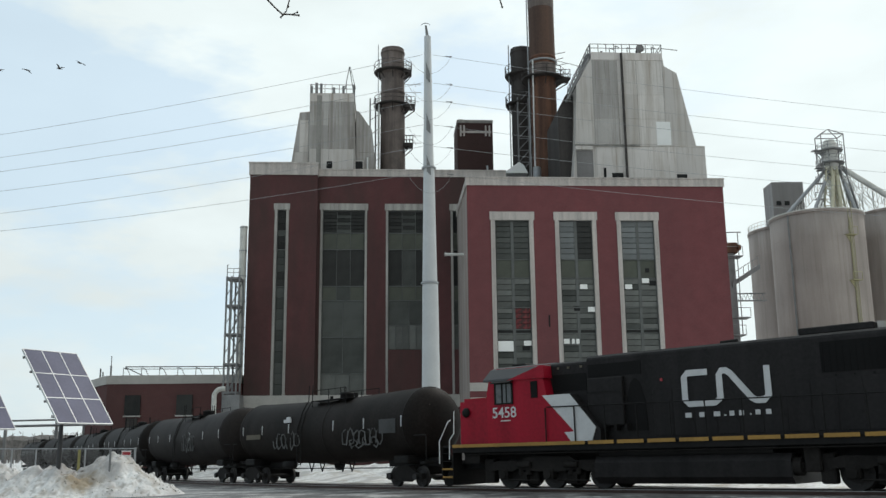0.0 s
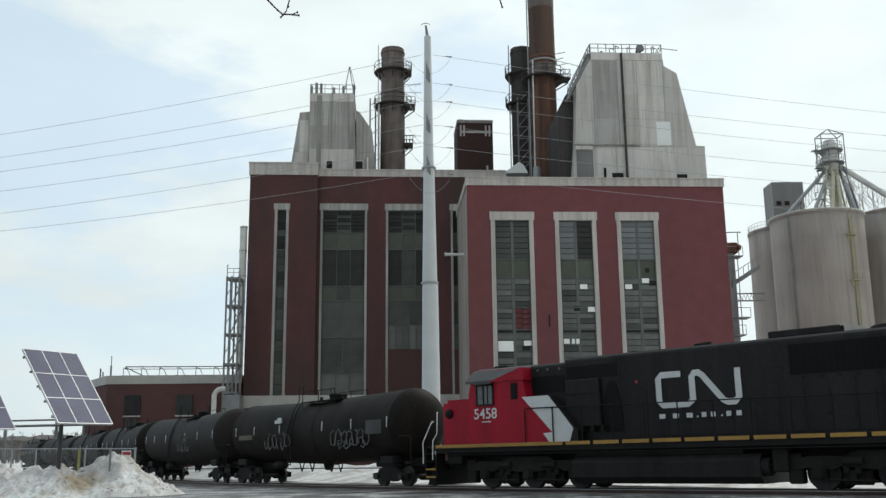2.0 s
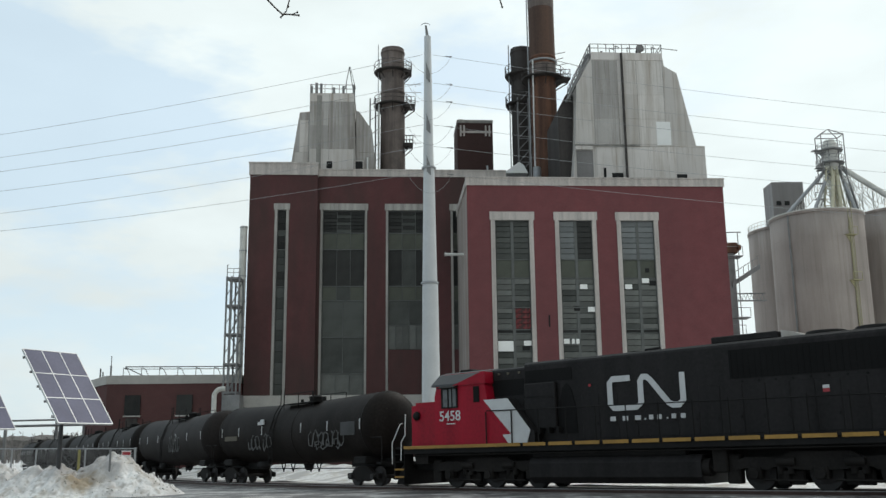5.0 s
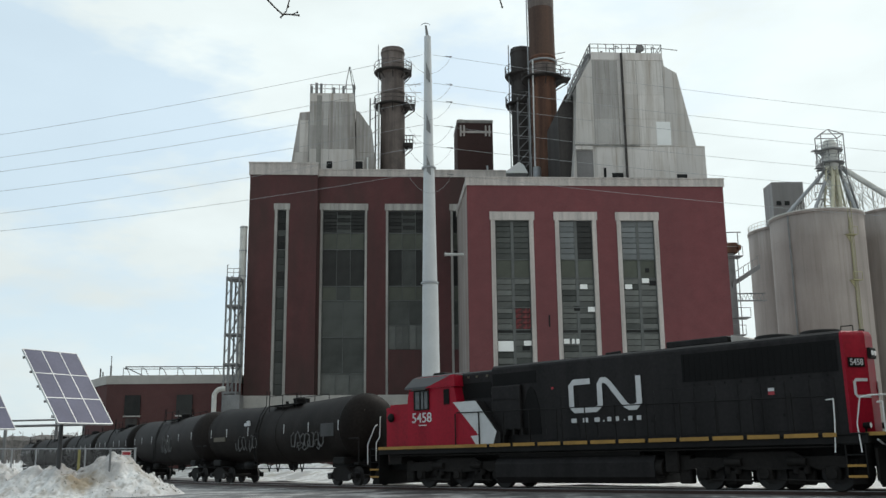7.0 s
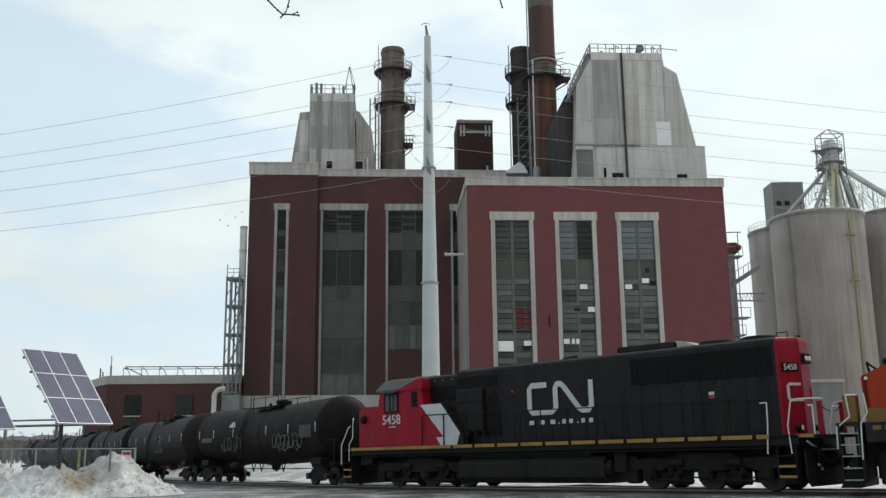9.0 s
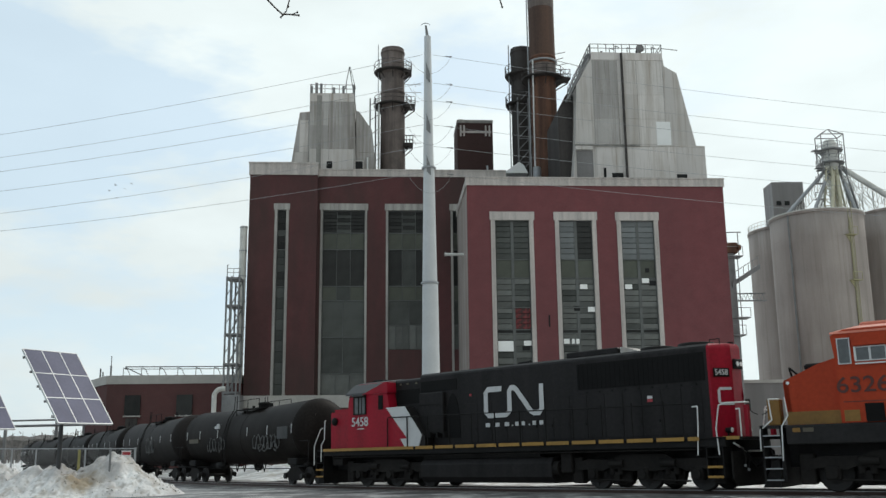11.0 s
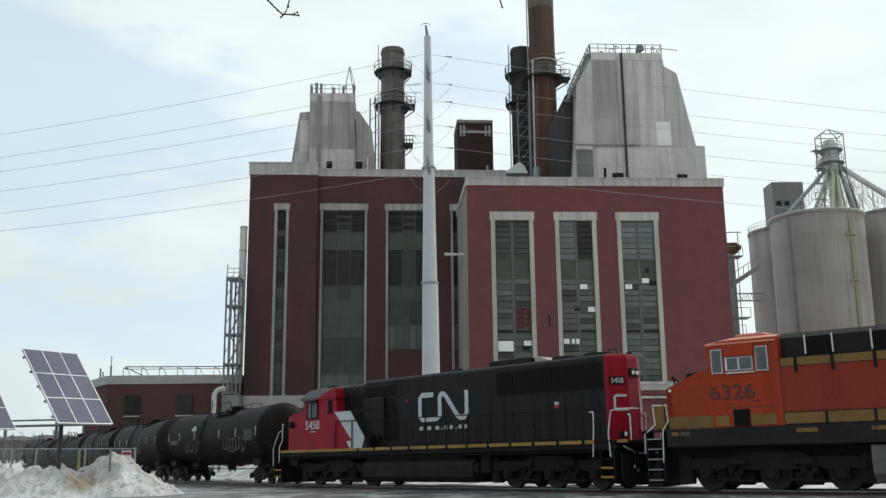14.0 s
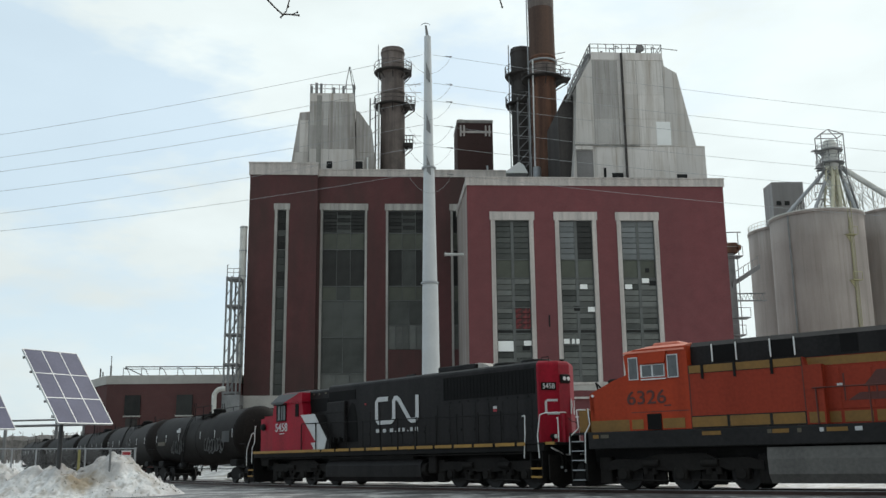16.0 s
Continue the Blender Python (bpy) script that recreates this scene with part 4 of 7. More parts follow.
def loco_truck(parent, cx, flip=1):
    """Three-axle locomotive truck: cast side frames with axle boxes and springs, brake gear, wheelsets."""
    t = part("truck", Geo().box(cx - 2.5, cx + 2.5, -0.6, 0.6, 0.55, 0.95, 0.05), M_TRUCK, parent, "grimy black three-axle truck")
    for s in (-1, 1):
        y = s * 1.12
        prof = [(-2.75, 0.62), (-2.75, 0.9), (-2.3, 1.02), (-1.2, 1.0), (-0.9, 1.16), (0.9, 1.16), (1.2, 1.0), (2.3, 1.02), (2.75, 0.9), (2.75, 0.62), (2.35, 0.68), (1.65, 0.62), (1.4, 0.72), (0.5, 0.62), (-0.5, 0.62), (-1.4, 0.72), (-1.65, 0.62), (-2.35, 0.68)]
        part("side_frame", Geo().prism([(cx + a, b) for a, b in prof], y - 0.09, y + 0.09), M_TRUCK, t)
        for k in (-2.05, 0.0, 2.05):
            g = Geo().box(cx + k - 0.22, cx + k + 0.22, y - 0.14, y + 0.14, 0.34, 0.72, 0.03).cyl((cx + k, y + s * 0.14, 0.52), (cx + k, y + s * 0.2, 0.52), 0.16, n=12)
            part("axle_box", g, M_TRUCK, t)
        for k in (-1.1, 1.1):
            for j in (-0.16, 0.16):
                coil = [(0.50 + q * 0.025, 0.10 if q % 2 == 0 else 0.125) for q in range(13)]
                part("spring", Geo().rings(coil, 8, at=(cx + k + j, y, 0), caps=False), M_TRUCK, t)
            part("brake_rod", Geo().tube([(cx + k - 0.7, y + s * 0.1, 0.33), (cx + k + 0.7, y + s * 0.1, 0.30)], 0.035, 5).box(cx + k - 0.1, cx + k + 0.1, y - 0.05, y + 0.1, 0.22, 0.6), M_TRUCK, t)
        part("sand_pipe", Geo().tube([(cx - 2.9, y, 1.1), (cx - 2.85, y * 0.75, 0.25)], 0.03, 5).tube([(cx + 2.9, y, 1.1), (cx + 2.85, y * 0.75, 0.25)], 0.03, 5), M_TRUCK, t)
    for k in (-2.05, 0.0, 2.05):
        wheelset(t, cx + k)
    for s in (-1, 1):
        for k in (-1.02, 1.02):
            part("brake_cylinder", Geo().cyl((cx + k - 0.28, s * 1.24, 0.86), (cx + k + 0.28, s * 1.24, 0.86), 0.12, n=12), M_TRUCK, t)
            part("brake_beam", Geo().box(cx + k - 0.42, cx + k + 0.42, *sorted((s * 0.86, s * 1.0)), 0.17, 0.62, 0.04), M_TRUCK, t)
        part("guard", Geo().box(cx - 3.0, cx - 2.55, *sorted((s * 0.8, s * 1.15)), 0.2, 1.1, 0.04), M_TRUCK, t)
        part("guard", Geo().box(cx + 2.55, cx + 3.0, *sorted((s * 0.8, s * 1.15)), 0.2, 1.1, 0.04), M_TRUCK, t)
    return t


def coupler(parent, x, s):
    g = Geo().box(min(x, x + s * 0.55), max(x, x + s * 0.55), -0.12, 0.12, 0.78, 1.0, 0.02).box(min(x + s * 0.5, x + s * 0.78), max(x + s * 0.5, x + s * 0.78), -0.2, 0.2, 0.7, 1.06, 0.04)
    part("coupler", g, M_TRUCK, parent)
    for k, (y, d) in enumerate(((-0.5, 0.35), (-0.35, 0.45), (0.35, 0.4), (0.55, 0.35))):
        pts = [(x + s * 0.62 * q, y, 1.15 - d * math.sin(math.pi * q * 0.9)) for q in np.linspace(0, 1, 7)]
        part("air_hose", Geo().tube(pts, 0.035, 5), M_BLACK2, parent)


def step_well(parent, x0, x1, y, edge):
    s = 1 if y > 0 else -1
    g = Geo()
    ya, yb = sorted((y - s * 0.55, y - s * 0.02))
    g.box(x0, x0 + 0.04, ya, yb, 0.4, 1.6).box(x1 - 0.04, x1, ya, yb, 0.4, 1.6)
    st = part("step_well", g, M_BLACK2, parent)
    for z in (0.42, 0.72, 1.02, 1.32):
        part("tread", Geo().box(x0, x1, ya, yb, z, z + 0.03), M_BLACK2, st)
    for z in (0.42, 0.72):
        yy = sorted((y - s * 0.03, y + s * 0.005))
        part("step_edge", Geo().box(x0 + 0.04, x1 - 0.04, yy[0], yy[1], z - 0.02, z + 0.05), edge, st)


# ---- black and red locomotive ----
loco = thing("locomotive", "black and red diesel locomotive with a white stripe", "locomotive", "locomotives")
part("underframe", Geo().box(-10.15, 10.15, -1.5, 1.5, 1.34, 1.60, 0.02).box(-10.3, 10.3, -0.6, 0.6, 0.7, 1.4), M_BLACK2, loco)
part("walkway", Geo().box(-10.15, 10.15, -1.56, 1.56, 1.60, 1.645), M_BLACK2, loco)
for s in (-1, 1):
    y0, y1 = sorted((s * 1.562, s * 1.575))
    x = -10.1
    while x < 9.2:
        w = 6.1 if x < -4 else 1.02
        part("edge_stripe", Geo().box(x, min(x + w, 9.3), y0, y1, 1.545, 1.665), M_YELLOW, loco, "yellow stripe along the walkway edge")
        x += w + 0.14
part("nose", Geo().prism([(-10.12, -0.8), (-9.95, -1.22), (-8.3, -1.3), (-8.3, 1.3), (-9.95, 1.22), (-10.12, 0.8)], 1.64, 3.30, "z").prism([(-10.02, -0.75), (-9.85, -1.08), (-8.3, -1.14), (-8.3, 1.14), (-9.85, 1.08), (-10.02, 0.75)], 3.30, 3.43, "z"), M_RED, loco, "short red nose")
part("cab", Geo().prism([(-8.4, 1.64), (-8.4, 3.55), (-8.28, 4.0), (-5.75, 4.0), (-5.6, 3.33), (-5.6, 1.64)], -1.46, 1.46), M_RED, loco, "red cab with side windows")
roof = [(-1.52, 3.98), (-1.50, 4.06), (-1.02, 4.46), (-0.6, 4.58), (0.6, 4.58), (1.02, 4.46), (1.50, 4.06), (1.52, 3.98)]
part("cab_roof", Geo().prism(roof, -8.52, -5.68, "x"), M_ROOFGREY, loco, "dark grey cab roof")
for s in (-1, 1):
    part("roof_side", Geo().prism([(-7.40, 3.97), (-5.64, 3.97), (-5.66, 4.42), (-5.86, 4.42)], *sorted((s * 1.522, s * 1.02))), M_RED, loco, "red side sheet rising to the roof")
part("upper_cab", Geo().box(-8.3, -5.75, -0.95, 0.95, 3.9, 4.5), M_RED, loco)
for s in (-1, 1):
    y = s * 1.475
    a, b = sorted((y - 0.012, y + 0.012))
    w = part("cab_window", Geo().box(-7.96, -7.17, a, b, 3.14, 3.86), M_CABGLASS, loco, "sliding cab window")
    part("window_frame", Geo().box(-8.0, -7.93, a - 0.02, b + 0.02, 3.1, 3.9).box(-7.2, -7.13, a - 0.02, b + 0.02, 3.1, 3.9).box(-7.93, -7.2, a - 0.02, b + 0.02, 3.1, 3.15).box(-7.93, -7.2, a - 0.02, b + 0.02, 3.85, 3.9).box(-7.66, -7.60, a - 0.02, b + 0.02, 3.15, 3.85).box(-7.45, -7.40, a - 0.01, b + 0.01, 3.15, 3.85), M_BLACK2, w)
    part("cab_window", Geo().box(-6.3, -6.0, a, b, 3.27, 3.88), M_GRILLE, loco)
    part("awning", Geo().prism([(s * 1.46, 4.0), (s * 1.75, 3.9), (s * 1.75, 3.87), (s * 1.46, 3.95)], -8.0, -7.1, "x"), M_BLACK2, loco)
    # white stripe and red wedge on the wide panel behind the cab
    yy = sorted((s * 1.462, s * 1.474))
    part("white_stripe", Geo().prism([(-5.79, 3.33), (-4.6, 3.33), (-3.56, 2.12), (-3.74, 1.66), (-4.62, 1.66), (-4.88, 1.98), (-4.46, 2.0)], yy[0] - (0.015 if s < 0 else 0), yy[1] + (0.015 if s > 0 else 0)), M_WHITE, loco, "white diagonal stripe")
    part("cab_number", text_mesh("5458", 0.40, M_WHITE, 1.12), M_WHITE, loco, "white road number", at=Matrix.Translation((-8.12 if s < 0 else -7.0, s * 1.48, 2.60)) @ pose(0, 0, 0, 0, 0, 0 if s < 0 else 180))
part("small_stencil", Geo().box(-7.75, -7.3, -1.475, -1.462, 2.47, 2.51), M_WHITE, loco)
for s in (-1, 1):
    part("red_panel", Geo().prism([(-5.79, 3.33), (-4.46, 2.0), (-4.88, 1.98), (-4.62, 1.66), (-5.8, 1.66)], *sorted((s * 1.455, s * 1.468))), M_RED, loco)
part("wide_panel", Geo().prism([(-5.7, 1.64), (-5.7, 3.32), (-4.6, 3.32), (-3.4, 2.05), (-3.4, 1.64)], -1.452, 1.452), M_BLACK, loco)
part("bell", Geo().rings([(-1.40, 0.06), (-1.38, 0.14), (-1.30, 0.19), (-1.2, 0.15)], 14, "y", (-9.6, 0, 2.88)), M_BLACK2, loco)
part("snowplow", Geo().prism([(-10.75, 0.12), (-10.3, 0.12), (-10.3, 0.9), (-10.45, 0.85)], -1.35, 1.35), M_BLACK2, loco)

hood = [(-0.98, 1.64), (-0.98, 4.50), (-0.95, 4.58), (-0.84, 4.66), (0.84, 4.66), (0.95, 4.58), (0.98, 4.50), (0.98, 1.64)]
low = [(-0.98, 1.64), (-0.98, 4.40), (-0.95, 4.47), (-0.85, 4.53), (0.85, 4.53), (0.95, 4.47), (0.98, 4.40), (0.98, 1.64)]
part("front_hood", Geo().prism(low, -5.8, -4.12, "x"), M_BLACK, loco)
part("long_hood", Geo().prism(hood, -4.12, 9.465, "x"), M_BLACK, loco, "black long hood")
for s in (-1, 1):
    ya = lambda d: sorted((s * 0.98, s * (0.98 + d)))
    a, b = ya(0.02)
    part("louvre", Geo().box(-5.62, -4.16, a, b, 3.45, 4.07), M_GRILLE, loco)
    part("louvre", Geo().box(-4.08, -1.95, a, b, 3.88, 4.33), M_GRILLE, loco)
    for u in (-5.4, -4.95, -4.4):
        part("lifting_lug", Geo().box(u, u + 0.09, *ya(0.04), 4.27, 4.35), M_FAINT, loco)
    part("intake_box", Geo().box(-4.05, -2.62, *sorted((s * 0.98, s * 1.16)), 2.15, 3.84, 0.03), M_BLACK, loco)
    part("intake_lip", Geo().box(-4.05, -2.62, *sorted((s * 1.16, s * 1.18)), 3.30, 3.36), M_BLACK2, loco)
    for k in range(4):
        part("drip_bracket", Geo().box(-3.8 + k * 0.42, -3.7 + k * 0.42, *ya(0.29), 1.98, 2.2), M_BLACK2, loco)
    # flat black plate: paints the shade of a recess in the hood side
    part("dark_door", Geo().prism([(-2.58, 1.95), (-2.56, 3.0), (-2.38, 3.6), (-2.2, 3.75), (-2.02, 3.6), (-1.84, 3.0), (-1.78, 1.95)], a, b), M_GRILLE, loco)
    rad = part("radiator_grille", Geo().box(4.2, 9.34, a, b, 3.46, 4.38), M_GRILLE, loco, "black radiator grille")
    for k in range(26):
        part("slat", Geo().box(4.25 + k * 0.196, 4.29 + k * 0.196, *ya(0.03), 3.48, 4.36), M_GRILLE, rad)
    for k in range(14):
        x = -1.55 + k * 0.77
        d = part("hood_door", Geo().box(x, x + 0.72, *ya(0.016), 1.75, 3.28 if x > 3.9 else 2.5 if -0.6 < x < 2.7 else 3.28, 0.006), M_BLACK, loco)
        part("latch", Geo().box(x + 0.62, x + 0.67, *ya(0.04), 2.2, 2.3), M_BLACK2, d)
    for k in range(9):
        part("bolt_cover", Geo().cyl((4.6 + k * 0.55, s * 0.98, 3.36), (4.6 + k * 0.55, s * 1.0, 3.36), 0.035, n=8), M_GRILLE, loco)
    part("placard", Geo().box(7.12, 7.32, *ya(0.024), 2.99, 3.09), M_WHITE, loco, "small white and red placard")
    part("placard", Geo().box(7.12, 7.32, *ya(0.024), 2.88, 2.98), M_REDMARK, loco)
    part("placard", Geo().box(-1.23, -1.14, *ya(0.024), 3.57, 3.66), M_REDMARK, loco)
    # white ribbon mark: an open square bracket and a zigzag, drawn as plain strokes
    z0, z1, f = 2.76, 3.76, s * 1.0
    mx = (lambda u: u) if s < 0 else (lambda u: 2.2 - u)
    yy = min(f, f + s * 0.012)
    g = stroke(Geo(), [(mx(0.50), z1), (mx(-0.22), z1), (mx(-0.34), z1 - 0.12), (mx(-0.34), z0 + 0.12), (mx(-0.22), z0), (mx(0.72), z0), (mx(0.9), z0 + 0.12), (mx(0.9), z1 - 0.12), (mx(1.0), z1), (mx(1.14), z1), (mx(1.28), z1 - 0.1), (mx(1.95), z0 + 0.08), (mx(2.1), z0), (mx(2.35), z0), (mx(2.5), z0 + 0.14), (mx(2.5), z1 + 0.06)], 0.20, yy, 0.012)
    part("white_mark", g, M_WHITE, loco, "white ribbon-shaped emblem")
    for k, (u, w) in enumerate(((-0.38, 0.22), (0.12, 0.22), (0.62, 0.22), (0.98, 0.06), (1.16, 0.16), (1.48, 0.16), (1.83, 0.06), (2.02, 0.16), (2.36, 0.17))):
        part("lettering_bar", Geo().box(*sorted((mx(u), mx(u + w))), *sorted((s * 0.99, s * 1.012)), 2.31, 2.31 + (0.155 if w > 0.1 else 0.05)), M_WHITE, loco)
def end_plan(w, back):
    return [(9.46, -w), (9.55 - back, -w), (9.95 - back, -0.3 * w / 0.985), (9.95 - back, 0.3 * w / 0.985), (9.55 - back, w), (9.46, w)]


part("hood_end", Geo().loft([(1.66, end_plan(0.985, 0)), (4.50, end_plan(0.985, 0)), (4.58, end_plan(0.955, 0.02)), (4.65, end_plan(0.85, 0.06))]), M_RED, loco, "red rear end of the hood")
CH = Matrix.Translation((9.56, -0.985, 0)) @ pose(0, 0, 0, 0, 0, 59.7) @ Matrix.Translation((0.14, 0, 0))
part("number_board", Geo().box(-0.05, 0.52, -0.03, 0.0, 3.56, 3.84), M_GRILLE, loco, at=CH)
part("board_number", text_mesh("5458", 0.19, M_WHITE, 0.46), M_WHITE, loco, "white road number", at=CH @ Matrix.Translation((0.0, -0.036, 3.61)))
part("white_mark", stroke(Geo(), [(0.56, 3.18), (0.16, 3.18), (0.10, 3.12), (0.10, 2.76), (0.16, 2.70), (0.62, 2.70)], 0.085, -0.016, 0.012), M_WHITE, loco, at=CH)
part("white_mark", stroke(Geo(), [(0.0, 2.68), (0.0, 3.11), (0.08, 3.19), (0.18, 3.14), (0.5, 2.74), (0.58, 2.70), (0.66, 2.76), (0.66, 3.21)], 0.085, -0.016, 0.012), M_WHITE, loco, at=Matrix.Translation((9.955, 0.3, 0)) @ pose(0, 0, 0, 0, 0, 120.3))
hl = part("headlight_housing", Geo().box(9.92, 10.05, -0.24, 0.24, 3.82, 4.14, 0.02), M_BLACK2, loco)
for y in (-0.11, 0.11):
    part("headlight", Geo().cyl((10.05, y, 3.98), (10.075, y, 3.98), 0.075, n=14), M_LENS, hl, "pale round headlight lens")
for y in (-0.6, 0.6):
    dl = part("ditch_light", Geo().cyl((9.74, y, 1.86), (9.94, y, 1.86), 0.085, 0.10, n=12).cyl((9.8, y, 1.66), (9.8, y, 1.8), 0.03, n=6), M_BLACK2, loco)
    part("lens", Geo().cyl((9.94, y, 1.86), (9.955, y, 1.86), 0.08, n=12), M_LENS, dl, "pale round lens")
for y in (-0.75, 0.75):
    part("end_chain", Geo().tube([(10.6, y, 2.55), (10.62, y * 0.6, 2.38), (10.62, y * 0.2, 2.33)], 0.015, 5), M_BLACK2, loco)
part("brake_lever", Geo().tube([(10.34, -1.3, 1.45), (10.36, -0.6, 1.2), (10.36, 0.6, 1.2)], 0.03, 6), M_WHITERAIL, loco, "pale uncoupling lever")
for y, d in ((-0.95, 0.5), (-0.75, 0.62), (0.75, 0.55), (0.95, 0.5)):
    part("hose", Geo().tube([(10.34, y, 1.3), (10.48, y, 1.2), (10.52, y * 0.98, 1.3 - d * 0.6), (10.46, y * 0.96, 1.3 - d)], 0.035, 6), M_TRUCK, loco)
    part("hose_fitting", Geo().cyl((10.46, y * 0.96, 1.3 - d), (10.46, y * 0.96, 1.22 - d), 0.045, n=8), M_STEEL, loco)
part("pilot_plate", Geo().prism([(-1.4, 1.2), (-1.4, 0.35), (-1.15, 0.14), (1.15, 0.14), (1.4, 0.35), (1.4, 1.2)], 10.26, 10.32, "x"), M_TRUCK, loco)
# roof gear
part("brake_hatch", Geo().box(3.45, 5.75, -0.62, 0.62, 4.68, 4.9, 0.03), M_BLACK, loco)
part("exhaust_stack", Geo().prism([(5.8, 4.68), (5.8, 4.92), (6.1, 4.86), (6.55, 4.70), (6.55, 4.68)], -0.5, 0.5), M_CLAD, loco, "pale weathered exhaust cover")
for x in (7.05, 8.55):
    f = part("radiator_fan", Geo().rings([(4.68, 0.62), (4.77, 0.62), (4.80, 0.56)], 20, at=(x, 0, 0)), M_BLACK2, loco)
    part("fan_guard", Geo().rings([(4.80, 0.5), (4.83, 0.12)], 20, at=(x, 0, 0)), M_BLACK2, f)
part("horn", Geo().cyl((0.9, 0, 4.68), (0.9, 0, 4.78), 0.05, n=8).cyl((0.6, 0, 4.78), (1.2, 0, 4.78), 0.05, 0.08, n=10), M_BLACK2, loco)
part("antenna", Geo().cyl((9.7, 0.2, 4.6), (9.7, 0.2, 4.74), 0.1, n=10), M_BLACK2, loco)
part("roof_grab", Geo().tube([(9.4, -0.6, 4.66), (9.4, -0.6, 4.80), (9.75, -0.6, 4.80), (9.75, -0.6, 4.62)], 0.016, 5), M_BLACK2, loco)
part("roof_vent", Geo().box(-8.0, -7.3, -0.35, 0.35, 4.58, 4.7, 0.04), M_BLACK2, loco)
# handrails
for s in (-1, 1):
    y = s * 1.53
    rail = part("handrail", Geo().tube([(-5.6, y, 2.9), (9.1, y, 2.72)], 0.022, 5), M_BLACK2, loco)
    for x in np.arange(-5.65, 9.0, 1.245):
        part("post", Geo().cyl((x, y, 1.64), (x, y, 2.86), 0.026, n=6), M_BLACK2, rail)
    part("step_rail", Geo().tube([(-10.82, y, 0.95), (-10.82, y, 1.8), (-10.35, y, 2.55), (-10.3, y * 0.93, 2.62)], 0.022, 6), M_WHITERAIL, loco, "white grab rail by the steps")
    part("step_rail", Geo().tube([(-10.3, y, 1.1), (-10.28, y, 1.85), (-10.05, y, 2.1), (-10.02, y, 2.92), (-10.1, y * 0.93, 2.95)], 0.022, 6), M_WHITERAIL, loco)
    part("step_rail", Geo().tube([(9.2, y, 1.1), (9.28, y, 2.0), (9.3, y, 2.62), (9.02, y * 0.9, 2.62)], 0.022, 6), M_WHITERAIL, loco)
    part("step_rail", Geo().tube([(9.95, y, 1.1), (9.9, y, 1.9), (10.05, y, 2.62), (10.3, y, 2.68), (10.75, y * 0.85, 2.68), (10.75, y * 0.6, 2.68)], 0.022, 6), M_WHITERAIL, loco)
    part("step_rail", Geo().tube([(10.5, y * 0.7, 1.65), (10.5, y * 0.7, 2.5), (10.3, y * 0.6, 2.5)], 0.025, 6), M_WHITERAIL, loco)
    part("rail_post", Geo().box(10.55, 10.68, *sorted((s * 0.75, s * 0.9)), 1.64, 2.62), M_RED, loco)
    step_well(loco, -10.75, -10.15, s * 1.5, M_YELLOW)
    step_well(loco, 9.45, 10.05, s * 1.5, M_YELLOW)
part("end_deck", Geo().box(10.1, 10.7, -1.4, 1.4, 1.55, 1.64), M_BLACK2, loco)
part("end_deck", Geo().box(-10.75, -10.1, -1.4, 1.4, 1.55, 1.64), M_BLACK2, loco)
part("end_edge", Geo().box(10.05, 10.6, -1.42, -1.4, 1.56, 1.66), M_YELLOW, loco)
part("fuel_tank", Geo().prism([(-1.15, 0.2), (-1.38, 0.42), (-1.4, 0.9), (-1.25, 1.12), (1.25, 1.12), (1.4, 0.9), (1.38, 0.42), (1.15, 0.2)], -3.75, 3.15, "x"), M_BLACK, loco, "black fuel tank under the frame")
part("air_tank", Geo().cyl((-3.6, -1.2, 1.24), (2.6, -1.2, 1.24), 0.15, n=12).cyl((-3.6, 1.2, 1.24), (2.6, 1.2, 1.24), 0.15, n=12), M_BLACK2, loco)
for s in (-1, 1):
    part("equipment_box", Geo().box(3.5, 4.0, *sorted((s * 0.75, s * 1.3)), 0.55, 1.34, 0.04), M_TRUCK, loco)
    part("sand_box", Geo().prism([(-8.9, 1.34), (-8.95, 0.95), (-9.6, 0.95), (-9.7, 1.34)], *sorted((s * 0.9, s * 1.35))), M_TRUCK, loco)
    part("train_pipe", Geo().tube([(-9.6, s * 1.42, 1.28), (9.3, s * 1.42, 1.28)], 0.03, 6), M_TRUCK, loco)
part("fuel_filler", Geo().cyl((3.15, -1.1, 0.72), (3.4, -1.1, 0.72), 0.28, n=16).cyl((3.4, -1.1, 0.72), (3.45, -1.1, 0.72), 0.12, n=10), M_TRUCK, loco)
loco_truck(loco, -5.85)
loco_truck(loco, 6.9)
coupler(loco, -10.3, -1)
coupler(loco, 10.3, 1)

# ---- orange locomotive behind it ----
loco2 = thing("locomotive", "orange and black diesel locomotive with dull yellow bands", "locomotive", "locomotives")
part("underframe", Geo().box(-10.1, 10.9, -1.5, 1.5, 1.36, 1.93, 0.03).box(-10.4, 11, -0.5, 0.5, 0.7, 1.4), M_DARKSILL, loco2)
part("nose", Geo().prism([(-10.05, 1.93), (-10.1, 3.25), (-9.1, 3.68), (-8.5, 3.86), (-8.3, 3.86), (-8.3, 1.93)], -1.22, 1.22), M_ORANGE, loco2, "sloping orange nose")
part("nose_band", Geo().prism([(-10.09, 1.94), (-10.1, 2.32), (-8.3, 2.32), (-8.3, 1.94)], -1.235, 1.235), M_GOLD, loco2)
part("cab", Geo().prism([(-8.5, 1.94), (-8.5, 3.7), (-8.58, 4.45), (-8.2, 4.62), (-6.3, 4.62), (-6.3, 1.94)], -1.46, 1.46), M_ORANGE, loco2, "wide orange cab")
